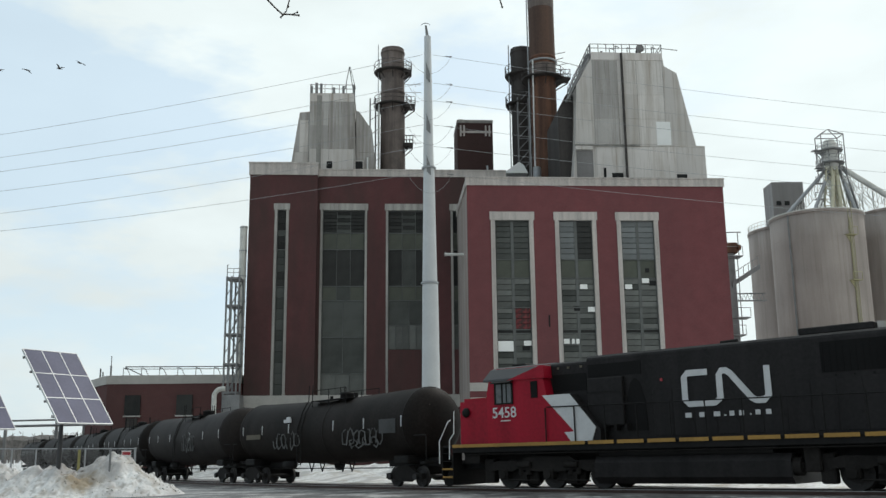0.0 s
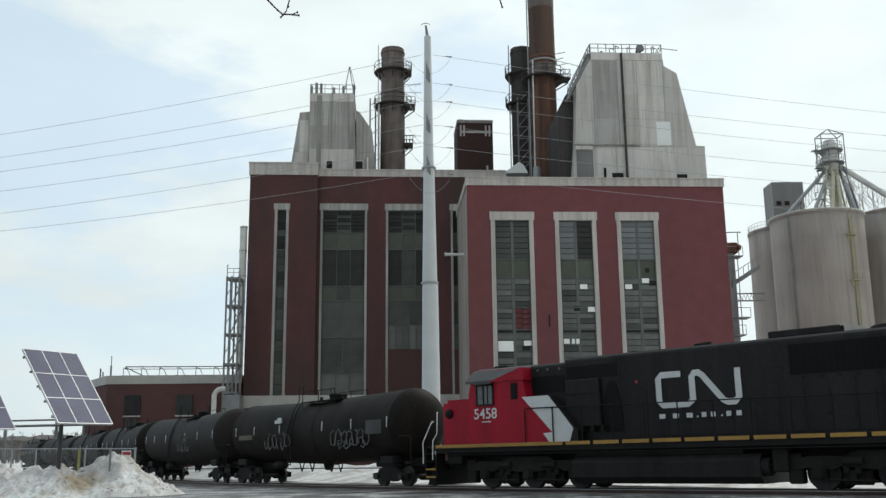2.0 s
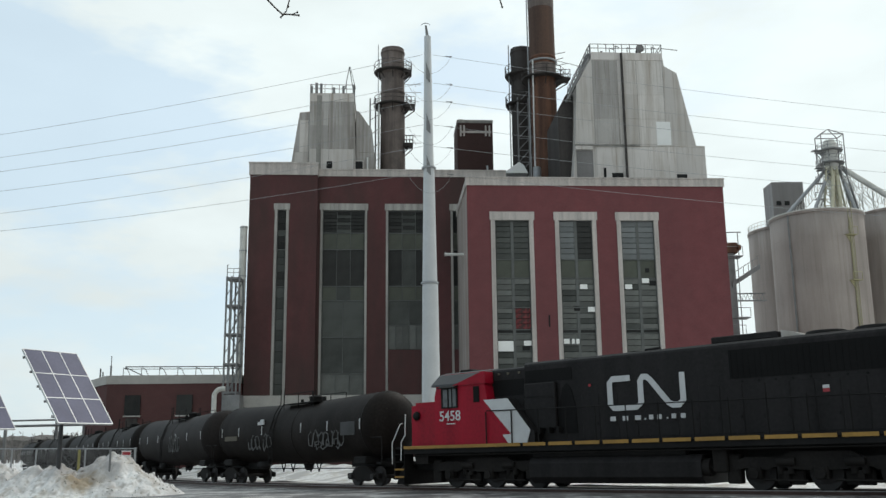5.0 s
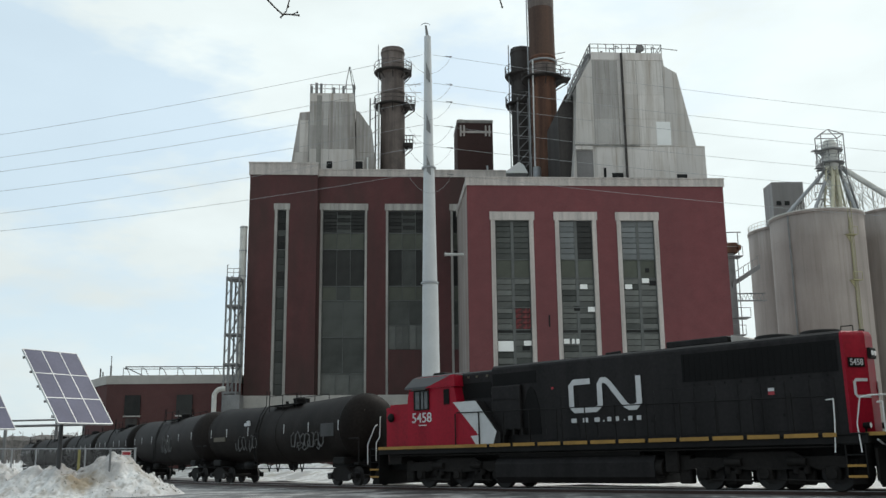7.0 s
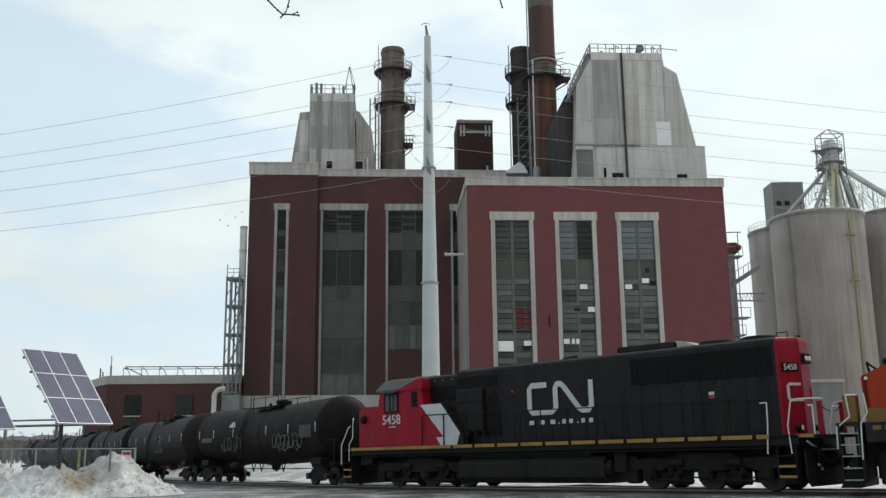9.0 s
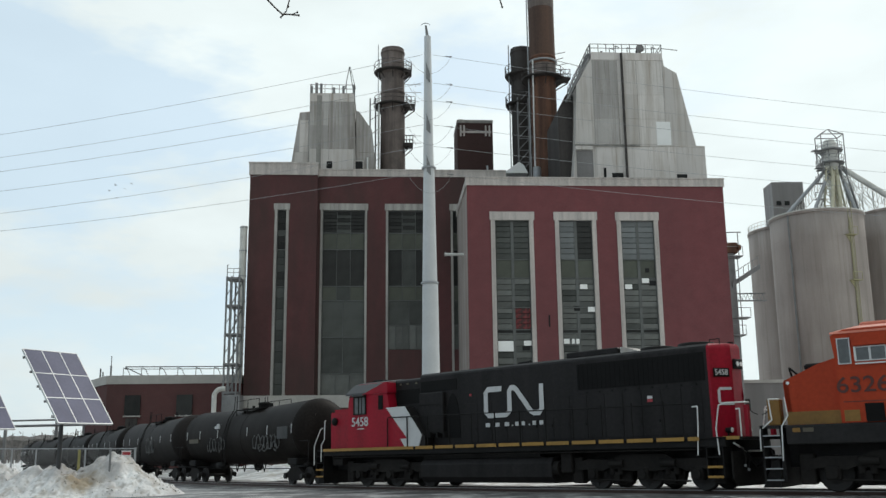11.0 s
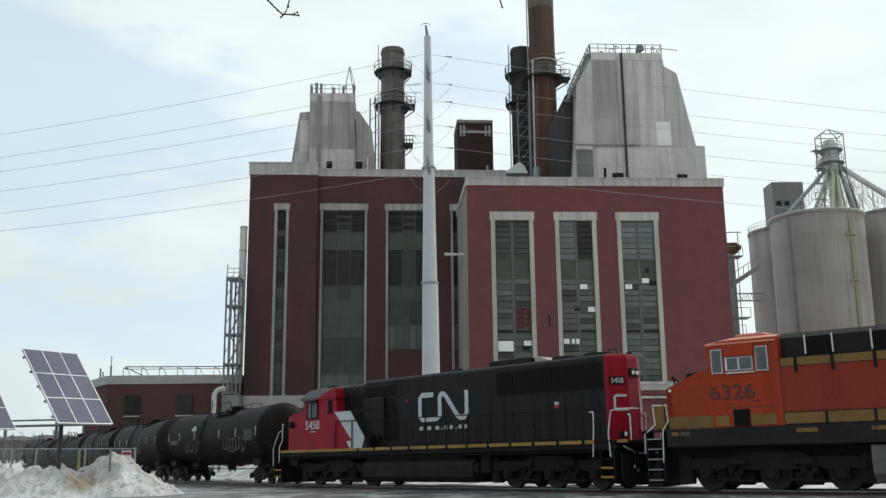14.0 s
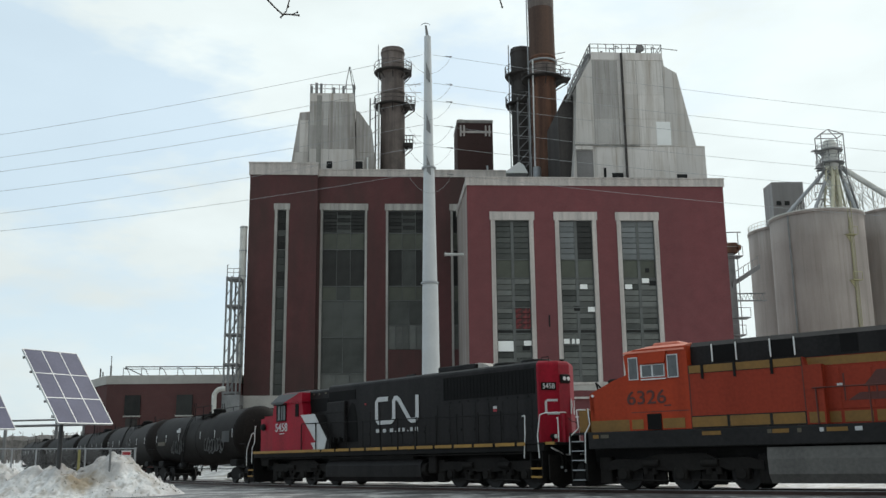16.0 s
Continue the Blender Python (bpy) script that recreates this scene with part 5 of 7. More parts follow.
CAB_ROOF = lambda k: [(-1.5, 4.50), (-1.42, 4.58 + 0.06 * k), (-0.9, 4.62 + 0.14 * k), (0.9, 4.62 + 0.14 * k), (1.42, 4.58 + 0.06 * k), (1.5, 4.50)]
cr_v = [(x, a, b) for x, k in ((-8.58, -0.2), (-7.9, 1.0), (-6.36, 1.0)) for a, b in CAB_ROOF(k)]
part("cab_roof", Geo().add(cr_v, [(q * 6 + i, q * 6 + (i + 1) % 6, q * 6 + 6 + (i + 1) % 6, q * 6 + 6 + i) for q in range(2) for i in range(6)] + [tuple(range(5, -1, -1)), tuple(range(12, 18))]), M_ORANGETOP, loco2, "faded orange cab roof")
part("roof_unit", Geo().box(-7.9, -6.9, -0.6, 0.6, 4.74, 4.90, 0.05), M_ORANGETOP, loco2)
for s in (-1, 1):
    part("nose_corner", Geo().prism([(-10.08, 1.95), (-10.12, 3.2), (-9.98, 3.3), (-9.9, 1.95)], *sorted((s * 1.22, s * 1.10))), M_ORANGE, loco2)
    part("class_light", Geo().cyl((-9.98, s * 1.225, 3.18), (-9.98, s * 1.25, 3.18), 0.05, n=10), M_LENS, loco2)
part("nose_rail", Geo().tube([(-9.9, -0.9, 3.3), (-9.95, -1.0, 3.65), (-9.7, -1.05, 3.42)], 0.035, 5).box(-9.55, -8.9, -0.9, -0.2, 3.55, 3.75, 0.05), M_BLACK2, loco2)
for s in (-1, 1):
    y = s * 1.47
    a, b = sorted((y - 0.012, y + 0.012))
    fr = lambda x0, x1, z0, z1, t=0.032: Geo().box(x0 - t, x0, a - 0.015, b + 0.015, z0 - t, z1 + t).box(x1, x1 + t, a - 0.015, b + 0.015, z0 - t, z1 + t).box(x0, x1, a - 0.015, b + 0.015, z0 - t, z0).box(x0, x1, a - 0.015, b + 0.015, z1, z1 + t)
    for x0, x1, z0, z1 in ((-8.38, -8.08, 3.64, 4.34), (-7.92, -7.56, 3.70, 4.06), (-7.50, -7.12, 3.70, 4.06), (-6.96, -6.64, 3.64, 4.34)):
        w = part("cab_window", Geo().box(x0, x1, a, b, z0, z1), M_CABGLASS, loco2, "cab window with a pale frame")
        part("window_frame", fr(x0, x1, z0, z1), M_WHITE, w)
    part("eyebrow", Geo().prism([(-8.02, 4.48), (-6.98, 4.48), (-7.06, 4.12), (-7.96, 4.12)], *sorted((s * 1.46, s * 1.56))), M_ORANGE, loco2, "orange hood over the sliding windows")
    part("mirror_post", Geo().box(-7.96, -7.90, *sorted((s * 1.475, s * 1.50)), 3.68, 4.10), M_WHITERAIL, loco2)
    part("window_ledge", Geo().box(-7.95, -7.05, *sorted((s * 1.46, s * 1.53)), 3.58, 3.62), M_WHITERAIL, loco2)
    part("cab_number", text_mesh("6326", 0.46, M_NUMDARK, 1.42), M_NUMDARK, loco2, "dark road number", at=Matrix.Translation((-8.53 if s < 0 else -7.1, s * 1.475, 2.79)) @ pose(0, 0, 0, 0, 0, 0 if s < 0 else 180))
    part("number_plate_bar", Geo().box(-7.2, -6.95, a, b, 2.7, 2.74), M_NUMDARK, loco2)
    part("vent_box", Geo().box(-7.82, -7.32, *sorted((s * 1.46, s * 1.5)), 1.95, 2.47), M_GRILLE, loco2, "black vent below the cab")
    yb = sorted((s * 1.462, s * 1.474))
    x = -8.4
    for w in (0.5, 0.0, 0.85):
        if w:
            part("yellow_band", Geo().box(x, x + w - 0.08, *yb, 1.98, 2.3), M_GOLD, loco2, "dull yellow band segment")
        x += w or 0.62
    part("seam", Geo().box(-8.4, -6.35, *sorted((s * 1.46, s * 1.466)), 2.52, 2.545), M_NUMDARK, loco2)
part("wide_body", Geo().prism([(-6.3, 1.94), (-6.3, 3.95), (-2.62, 3.95), (-2.55, 3.70), (-2.08, 3.70), (-2.08, 1.94)], -1.45, 1.45), M_ORANGEBODY, loco2, "flush orange equipment cabinet")
for s in (-1, 1):
    yb = sorted((s * 1.458, s * 1.468))
    part("band_ground", Geo().box(-6.28, -2.64, *sorted((s * 1.45, s * 1.456)), 1.94, 2.335), M_DARKSILL, loco2)
    part("band_ground", Geo().box(-6.28, -2.64, *sorted((s * 1.45, s * 1.456)), 3.68, 3.955), M_DARKSILL, loco2)
    for x0, x1 in ((-6.25, -5.85), (-5.75, -4.78), (-4.68, -3.6), (-3.5, -2.66)):
        part("upper_band", Geo().box(x0, x1, *yb, 3.70, 3.94), M_GOLD, loco2)
    for x0, x1 in ((-6.26, -5.1), (-5.0, -3.75), (-3.65, -2.68), (-2.56, -2.12)):
        part("yellow_band", Geo().box(x0, x1, *yb, 1.98, 2.3), M_GOLD, loco2)
    for x in (-5.8, -4.73, -3.55):
        part("bracket", Geo().box(x - 0.04, x + 0.04, *sorted((s * 1.45, s * 1.5)), 3.5, 3.97), M_BLACK2, loco2)
    for x in (-6.28, -2.66):
        part("seam", Geo().box(x, x + 0.03, *sorted((s * 1.45, s * 1.458)), 2.35, 3.7), M_NUMDARK, loco2)
top2 = [(-1.12, 3.95), (-1.12, 4.58), (-0.9, 4.74), (0.9, 4.74), (1.12, 4.58), (1.12, 3.95)]
part("top_housing", Geo().prism(top2, -6.3, 10.2, "x"), M_BLACK, loco2, "black top housing")
part("rear_hood", Geo().box(-2.62, 10.2, -1.1, 1.1, 1.94, 3.96), M_ORANGEBODY, loco2, "orange rear hood with doors")
for s in (-1, 1):
    ya = lambda d: sorted((s * 1.10, s * (1.10 + d)))
    for k, (x0, x1) in enumerate(((-5.55, -4.75), (-3.65, -2.9), (-1.55, -1.05), (1.0, 2.2), (2.5, 3.7))):
        part("vent_panel", Geo().box(x0, x1, *sorted((s * 1.12, s * 1.14)), 4.02, 4.56), M_GRILLE, loco2)
    for x in (-5.55, -4.75, -3.65, -2.9):
        part("white_post", Geo().box(x - 0.02, x + 0.02, *sorted((s * 1.14, s * 1.17)), 4.05, 4.62), M_WHITERAIL, loco2)
    part("upper_band", Geo().box(-2.6, 10.1, *ya(0.012), 3.68, 3.93), M_GOLD, loco2)
    for k in range(14):
        part("yellow_band", Geo().box(-2.55 + k * 0.9, -1.75 + k * 0.9, *ya(0.012), 1.98, 2.3), M_GOLD, loco2)
        d = part("hood_door", Geo().box(-2.5 + k * 0.9, -1.68 + k * 0.9, *ya(0.02), 2.36, 3.62, 0.008), M_ORANGEBODY, loco2)
        part("hinge", Geo().box(-2.49 + k * 0.9, -2.45 + k * 0.9, *ya(0.035), 2.6, 3.4), M_NUMDARK, d)
    mx = (lambda u: u) if s < 0 else (lambda u: 4.0 - u)
    g = Geo().prism([(mx(-1.05), 2.98), (mx(-0.62), 3.45), (mx(2.6), 3.45), (mx(2.6), 3.05), (mx(0.2), 3.0)], *ya(0.03)).prism([(mx(-1.5), 2.6), (mx(-1.15), 2.82), (mx(2.6), 2.82), (mx(2.6), 2.6)], *ya(0.03))
    part("dark_emblem", g, M_NUMDARK, loco2, "dark swept wedge emblem")
    part("placard", Geo().box(-1.78, -1.62, *ya(0.03), 3.05, 3.12), M_WHITE, loco2)
    rail = part("handrail", Geo().tube([(-2.4, s * 1.48, 3.0), (10.0, s * 1.48, 3.0)], 0.022, 5), M_NUMDARK, loco2)
    for k in range(9):
        part("post", Geo().cyl((-2.3 + k * 1.5, s * 1.48, 1.93), (-2.3 + k * 1.5, s * 1.48, 3.0), 0.025, n=6), M_NUMDARK, rail)
    for x, w, m in ((-9.9, 0.22, M_GOLD), (-9.6, 0.3, M_FAINT), (-5.95, 0.62, M_GOLD), (-3.85, 0.12, M_FAINT), (-3.7, 0.5, M_GOLD), (-2.95, 0.12, M_FAINT), (-2.3, 0.12, M_WHITE), (-2.1, 0.6, M_GOLD), (-1.3, 0.2, M_WHITE), (-0.2, 0.6, M_GOLD), (2.0, 0.6, M_GOLD)):
        part("sill_plate", Geo().box(x, x + w, *sorted((s * 1.5, s * 1.512)), 1.72, 1.84), m, loco2)
    part("step_rail", Geo().tube([(-10.9, s * 1.42, 1.2), (-10.88, s * 1.42, 1.8), (-10.5, s * 1.42, 2.1), (-10.55, s * 1.42, 2.72), (-10.3, s * 1.2, 2.72)], 0.022, 6), M_WHITERAIL, loco2, "white grab rail by the steps")
    part("step_rail", Geo().tube([(-10.25, s * 1.5, 0.9), (-10.2, s * 1.5, 1.9), (-10.0, s * 1.5, 2.2), (-10.05, s * 1.5, 2.75)], 0.022, 6), M_WHITERAIL, loco2)
    st = part("step_well", Geo().box(-10.85, -10.8, *sorted((s * 0.9, s * 1.45)), 0.3, 1.93).box(-10.3, -10.2, *sorted((s * 0.9, s * 1.45)), 0.3, 1.93), M_BLACK2, loco2)
    for z in (0.32, 0.65, 0.98, 1.3, 1.62):
        part("tread", Geo().box(-10.8, -10.3, *sorted((s * 0.95, s * 1.46)), z, z + 0.035), M_STEEL, st)
part("end_deck", Geo().box(-10.9, -10.05, -1.4, 1.4, 1.86, 1.94), M_DARKSILL, loco2)
part("front_box", Geo().box(-10.75, -10.35, -0.95, -0.6, 1.94, 2.75, 0.03), M_GOLD, loco2, "yellow box on the front deck")
part("snowplow", Geo().prism([(-10.95, 0.12), (-10.4, 0.12), (-10.4, 0.95), (-10.6, 0.9)], -1.35, 1.35), M_BLACK2, loco2)
part("fuel_tank", Geo().prism([(-1.2, 0.22), (-1.42, 0.5), (-1.45, 0.95), (-1.4, 1.3), (1.4, 1.3), (1.45, 0.95), (1.42, 0.5), (1.2, 0.22)], -3.95, 3.6, "x"), M_FUELGREY, loco2, "dusty grey fuel tank")
loco_truck(loco2, -6.9)
loco_truck(loco2, 7.3)
coupler(loco2, -10.4, -1)
coupler(loco2, 10.6, 1)


# ---- black tank cars ahead ----
def tank_truck(parent, cx):
    t = part("truck", Geo().box(cx - 0.35, cx + 0.35, -1.0, 1.0, 0.5, 0.85, 0.04), M_TRUCK, parent, "two-axle freight truck")
    for s in (-1, 1):
        y = s * 1.0
        prof = [(-1.25, 0.34), (-1.25, 0.56), (-0.85, 0.6), (-0.35, 0.86), (0.35, 0.86), (0.85, 0.6), (1.25, 0.56), (1.25, 0.34), (0.9, 0.4), (0.4, 0.22), (-0.4, 0.22), (-0.9, 0.4)]
        part("side_frame", Geo().prism([(cx + a, b) for a, b in prof], y - 0.08, y + 0.08), M_TRUCK, t)
        for k in (-0.89, 0.89):
            part("bearing_cap", Geo().cyl((cx + k, y + s * 0.08, 0.42), (cx + k, y + s * 0.2, 0.42), 0.13, n=12), M_WHEEL, t)
    for k in (-0.89, 0.89):
        wheelset(t, cx + k, False)


def tank_car(material, label):
    t = thing("tank_car", label, "tank car", "tank cars")
    R, H = 1.53, 7.3
    prof = [(-H - 0.85 * math.cos(a), R * math.sin(a)) for a in (0.05, 0.2, 0.4, 0.6, 0.8, 1.0, 1.2, 1.4, 1.5)] + [(-H, R)]
    rows = prof + [(-H + 0.05, R), (-3.7, R), (-0.06, R)]
    rows = rows + [(-a, r) for a, r in rows[::-1]]
    n, vs = 36, []
    for h, r in rows:
        cz = 2.50 + 0.16 * min(1.0, abs(h) / H)
        vs += [(h, r * math.cos(2 * math.pi * i / n), cz + r * math.sin(2 * math.pi * i / n)) for i in range(n)]
    g = Geo().add(vs, [(q * n + i, q * n + (i + 1) % n, (q + 1) * n + (i + 1) % n, (q + 1) * n + i) for q in range(len(rows) - 1) for i in range(n)], True)
    g.add(vs, [tuple(range(n)), tuple(range((len(rows) - 1) * n, len(rows) * n))])
    part("tank", g, material, t)
    for x in (-H, 0.95, H):
        part("weld_band", Geo().rings([(x - 0.05, R + 0.004), (x - 0.04, R + 0.014), (x + 0.04, R + 0.014), (x + 0.05, R + 0.004)], 36, "x", (0, 0, 2.50 + 0.16 * abs(x) / H), caps=False), material, t)
    d = part("manway", Geo().rings([(3.95, 0.34), (4.24, 0.34), (4.28, 0.38), (4.34, 0.36), (4.40, 0.1)], 18, at=(0.75, 0, 0)), M_BLACK2, t, "manway dome with fittings")
    part("valve", Geo().cyl((1.4, 0.1, 3.95), (1.4, 0.1, 4.3), 0.1, n=10).cyl((-0.4, -0.15, 3.95), (-0.4, -0.15, 4.25), 0.08, n=10), M_BLACK2, d)
    g = Geo().box(-0.9, 2.3, -0.95, -0.5, 3.98, 4.02).box(-0.9, 2.3, 0.5, 0.95, 3.98, 4.02)
    part("platform", g, M_BLACK2, t)
    g = Geo()
    for s in (-1, 1):
        g.tube([(-0.9, s * 0.95, 4.5), (2.1, s * 0.95, 4.5)], 0.018, 5)
        for x in (-0.9, 0.6, 2.1):
            g.cyl((x, s * 0.95, 3.7), (x, s * 0.95, 4.5), 0.022, n=5)
    part("platform_rail", g, M_BLACK2, t)
    for s in (-1, 1):
        g = Geo()
        for x in (-1.25, -0.9):
            g.tube([(x, s * 1.58, 0.95), (x, s * 1.6, 2.6), (x, s * 1.3, 3.5), (x, s * 0.95, 4.05), (x, s * 0.92, 4.8)], 0.025, 5)
        for z in np.arange(1.0, 3.4, 0.32):
            y = s * (1.59 - max(0, z - 2.6) * 0.33)
            g.cyl((-1.25, y, z), (-0.9, y, z), 0.018, n=5)
        part("ladder", g, M_BLACK2, t)
        for x in (-7.0, -4.9, -2.2, 1.9, 4.4, 7.2):
            part("reflector", Geo().box(x - 0.022, x + 0.022, *sorted((s * 1.50, s * 1.545)), 2.5, 2.95), M_WHITE, t, "white reflective strip")
        part("end_rail", Geo().tube([(-8.6, s * 1.3, 1.0), (-8.6, s * 1.3, 2.1), (-7.9, s * 1.4, 2.1)], 0.025, 5), M_BLACK2, t)
        part("end_rail", Geo().tube([(8.6, s * 1.3, 1.0), (8.6, s * 1.3, 2.1), (7.9, s * 1.4, 2.1)], 0.025, 5), M_BLACK2, t)
    for s in (-1, 1):
        part("stub_sill", Geo().box(*sorted((s * 4.6, s * 8.45)), -0.3, 0.3, 0.82, 1.2, 0.03).box(*sorted((s * 8.2, s * 8.5)), -1.3, 1.3, 0.95, 1.05).box(*sorted((s * 6.25, s * 7.25)), -1.25, 1.25, 0.95, 1.3, 0.05), M_BLACK2, t)
        tank_truck(t, s * 6.75)
        coupler(t, s * 8.3, s)
    for x in (-1.9, -0.9, 0.9, 1.7):
        part("brake_hanger", Geo().tube([(x, -0.5, 1.1), (x + 0.25, -0.5, 0.62), (x + 0.5, -0.5, 1.1)], 0.03, 5), M_BLACK2, t)
    part("outlet_valve", Geo().rings([(0.68, 0.16), (0.8, 0.22), (1.1, 0.3)], 12, at=(0.1, 0, 0)), M_BLACK2, t, "bottom outlet valve")
    part("brake_rod", Geo().tube([(-5.6, -0.55, 0.78), (5.6, -0.55, 0.78)], 0.025, 5), M_BLACK2, t)
    part("brake_reservoir", Geo().rings([(-1.0, 0.05), (-0.9, 0.2), (0.0, 0.2), (0.1, 0.05)], 14, "x", (-2.9, -0.75, 0.98)), M_BLACK2, t)
    return t


def graffiti(parent, x0, w, z0, h, seed, n=5):
    rr = random.Random(seed)
    for k in range(n):
        cx = x0 + w * (k + 0.5) / n
        pts = []
        a0 = rr.uniform(0, 6.28)
        for i in range(9):
            a = a0 + i * 0.62 * rr.choice((1, 1, 1.25))
            pts.append((cx + rr.uniform(0.40, 0.72) * w / n * math.cos(a), z0 + h * (0.5 + 0.5 * math.sin(a)) + rr.uniform(-0.08, 0.08)))
        zm = sum(q[1] for q in pts) / 9
        off = math.sqrt(max(0.1, 1.53 ** 2 - (zm - 2.56) ** 2))
        part("spray_tag", stroke(Geo(), pts, 0.04, -off - 0.05, 0.03), M_GRAFFITI, parent, "pale spray-painted scribble")


CAR_KINDS = [(M_TANK, "black funnel-bottom tank car with pale spray-painted scribbles"), (M_TANKGREY, "faded black tank car with a spray-painted scribble"), (M_TANK, "black tank car with a dome platform")]
cars = []
for k in range(3):
    cars.append(tank_car(*CAR_KINDS[k]))
M0 = Matrix.Identity(4)
for k in range(3, 10):
    src = cars[1 if k % 3 == 1 else 2]
    c = copy_thing(src, M0)
    cars.append(c)
    for tr in c.children:
        for o in tr.children:
            if o.name.startswith("wheelset"):
                ROLL.append((o, 0.42))
graffiti(cars[0], 2.7, 3.1, 1.80, 0.72, 4, 7)
graffiti(cars[0], 3.1, 2.3, 1.70, 0.45, 31, 4)
graffiti(cars[0], -3.8, 2.6, 1.75, 0.75, 9, 6)
graffiti(cars[1], 0.5, 2.4, 1.85, 0.95, 12, 6)
part("white_patch", Geo().box(-2.7, -2.05, -1.52, -1.45, 3.02, 3.18).box(-2.5, -2.15, -1.48, -1.42, 3.17, 3.3), M_WHITE, cars[0], "white paint patch")
part("panel_patch", Geo().box(5.6, 6.8, -1.545, -1.50, 2.25, 2.85), M_TANKPATCH, cars[0])
for k, (y, w) in enumerate(((-0.95, 0.3), (-0.6, 0.3), (-0.75, 0.28))):
    part("stencil_bar", Geo().box(7.6, 7.98, y + 0.35, y + 0.35 + w, 3.3 - 0.2 * (k > 1), 3.38 - 0.2 * (k > 1)), M_FAINT, cars[0])
part("stencil_bar", Geo().box(-6.6, -5.1, -1.55, -1.49, 2.28, 2.52), M_FAINT, cars[0])
# ---- ground, track, snow ----
M_SNOW = mat("old_snow", (0.70, 0.69, 0.68), 0.8, vary=0.18, tint=(0.82, 0.82, 0.82), scale=0.5, bump=0.5)
M_ASPHALT = mat("wet_asphalt_with_slush", (0.135, 0.128, 0.126), 0.5, vary=0.5, tint=(0.52, 0.51, 0.50), scale=0.35, coarse=0.25, bump=0.3)
_ramp = next(n for n in M_ASPHALT.node_tree.nodes if n.type == "VALTORGB").color_ramp  # slush lies in patches
for _e, _p in zip(_ramp.elements, (0.40, 0.50, 0.60)):
    _e.position = _p
M_BALLAST = mat("brown_grey_slush", (0.20, 0.175, 0.165), 0.7, vary=0.35, tint=(0.42, 0.40, 0.39), scale=0.5, bump=0.4)
M_RAIL = mat("brown_rail_steel", (0.055, 0.030, 0.024), 0.6, 0.3, vary=0.35)
M_RAILTOP = mat("polished_rail_head", (0.30, 0.29, 0.29), 0.3, 0.9, vary=0.1)
M_CELL = mat("solar_cell_blue_grey", (0.135, 0.135, 0.20), 0.5, vary=0.12, bump=0.0, spec=0.15)
M_FRAME = mat("pale_aluminium_frame", (0.60, 0.61, 0.62), 0.45, 0.2, vary=0.06)
M_DARKPOST = mat("dark_steel_post", (0.05, 0.05, 0.052), 0.6, vary=0.2)
M_BARK = mat("grey_brown_twig", (0.10, 0.085, 0.08), 0.85, vary=0.3, scale=4)
# brush colour is raised so that it holds the distance haze
M_WOODS = mat("hazed_winter_brush", (0.15, 0.138, 0.13), 0.95, vary=0.35)
M_BIRD = mat("dark_plumage", (0.05, 0.048, 0.045), 0.8, vary=0.3, scale=6)
M_SIGNW = mat("white_sign", (0.72, 0.72, 0.70), 0.5, vary=0.05)
M_SIGNY = mat("yellow_marker", (0.28, 0.25, 0.09), 0.6, vary=0.2)
M_MOSS = mat("yellow_stained_steel", (0.36, 0.33, 0.20), 0.8, vary=0.3, streak=1.0)
M_STAINSTRIP = mat("faint_yellow_stain_strip", (0.31, 0.285, 0.20), 0.85, vary=0.25, streak=1.0)
M_SPOUT = mat("yellowed_pale_steel", (0.50, 0.47, 0.35), 0.75, vary=0.25, streak=1.2)
M_PALESTEEL = mat("pale_weathered_galvanising", (0.58, 0.57, 0.53), 0.65, vary=0.2)


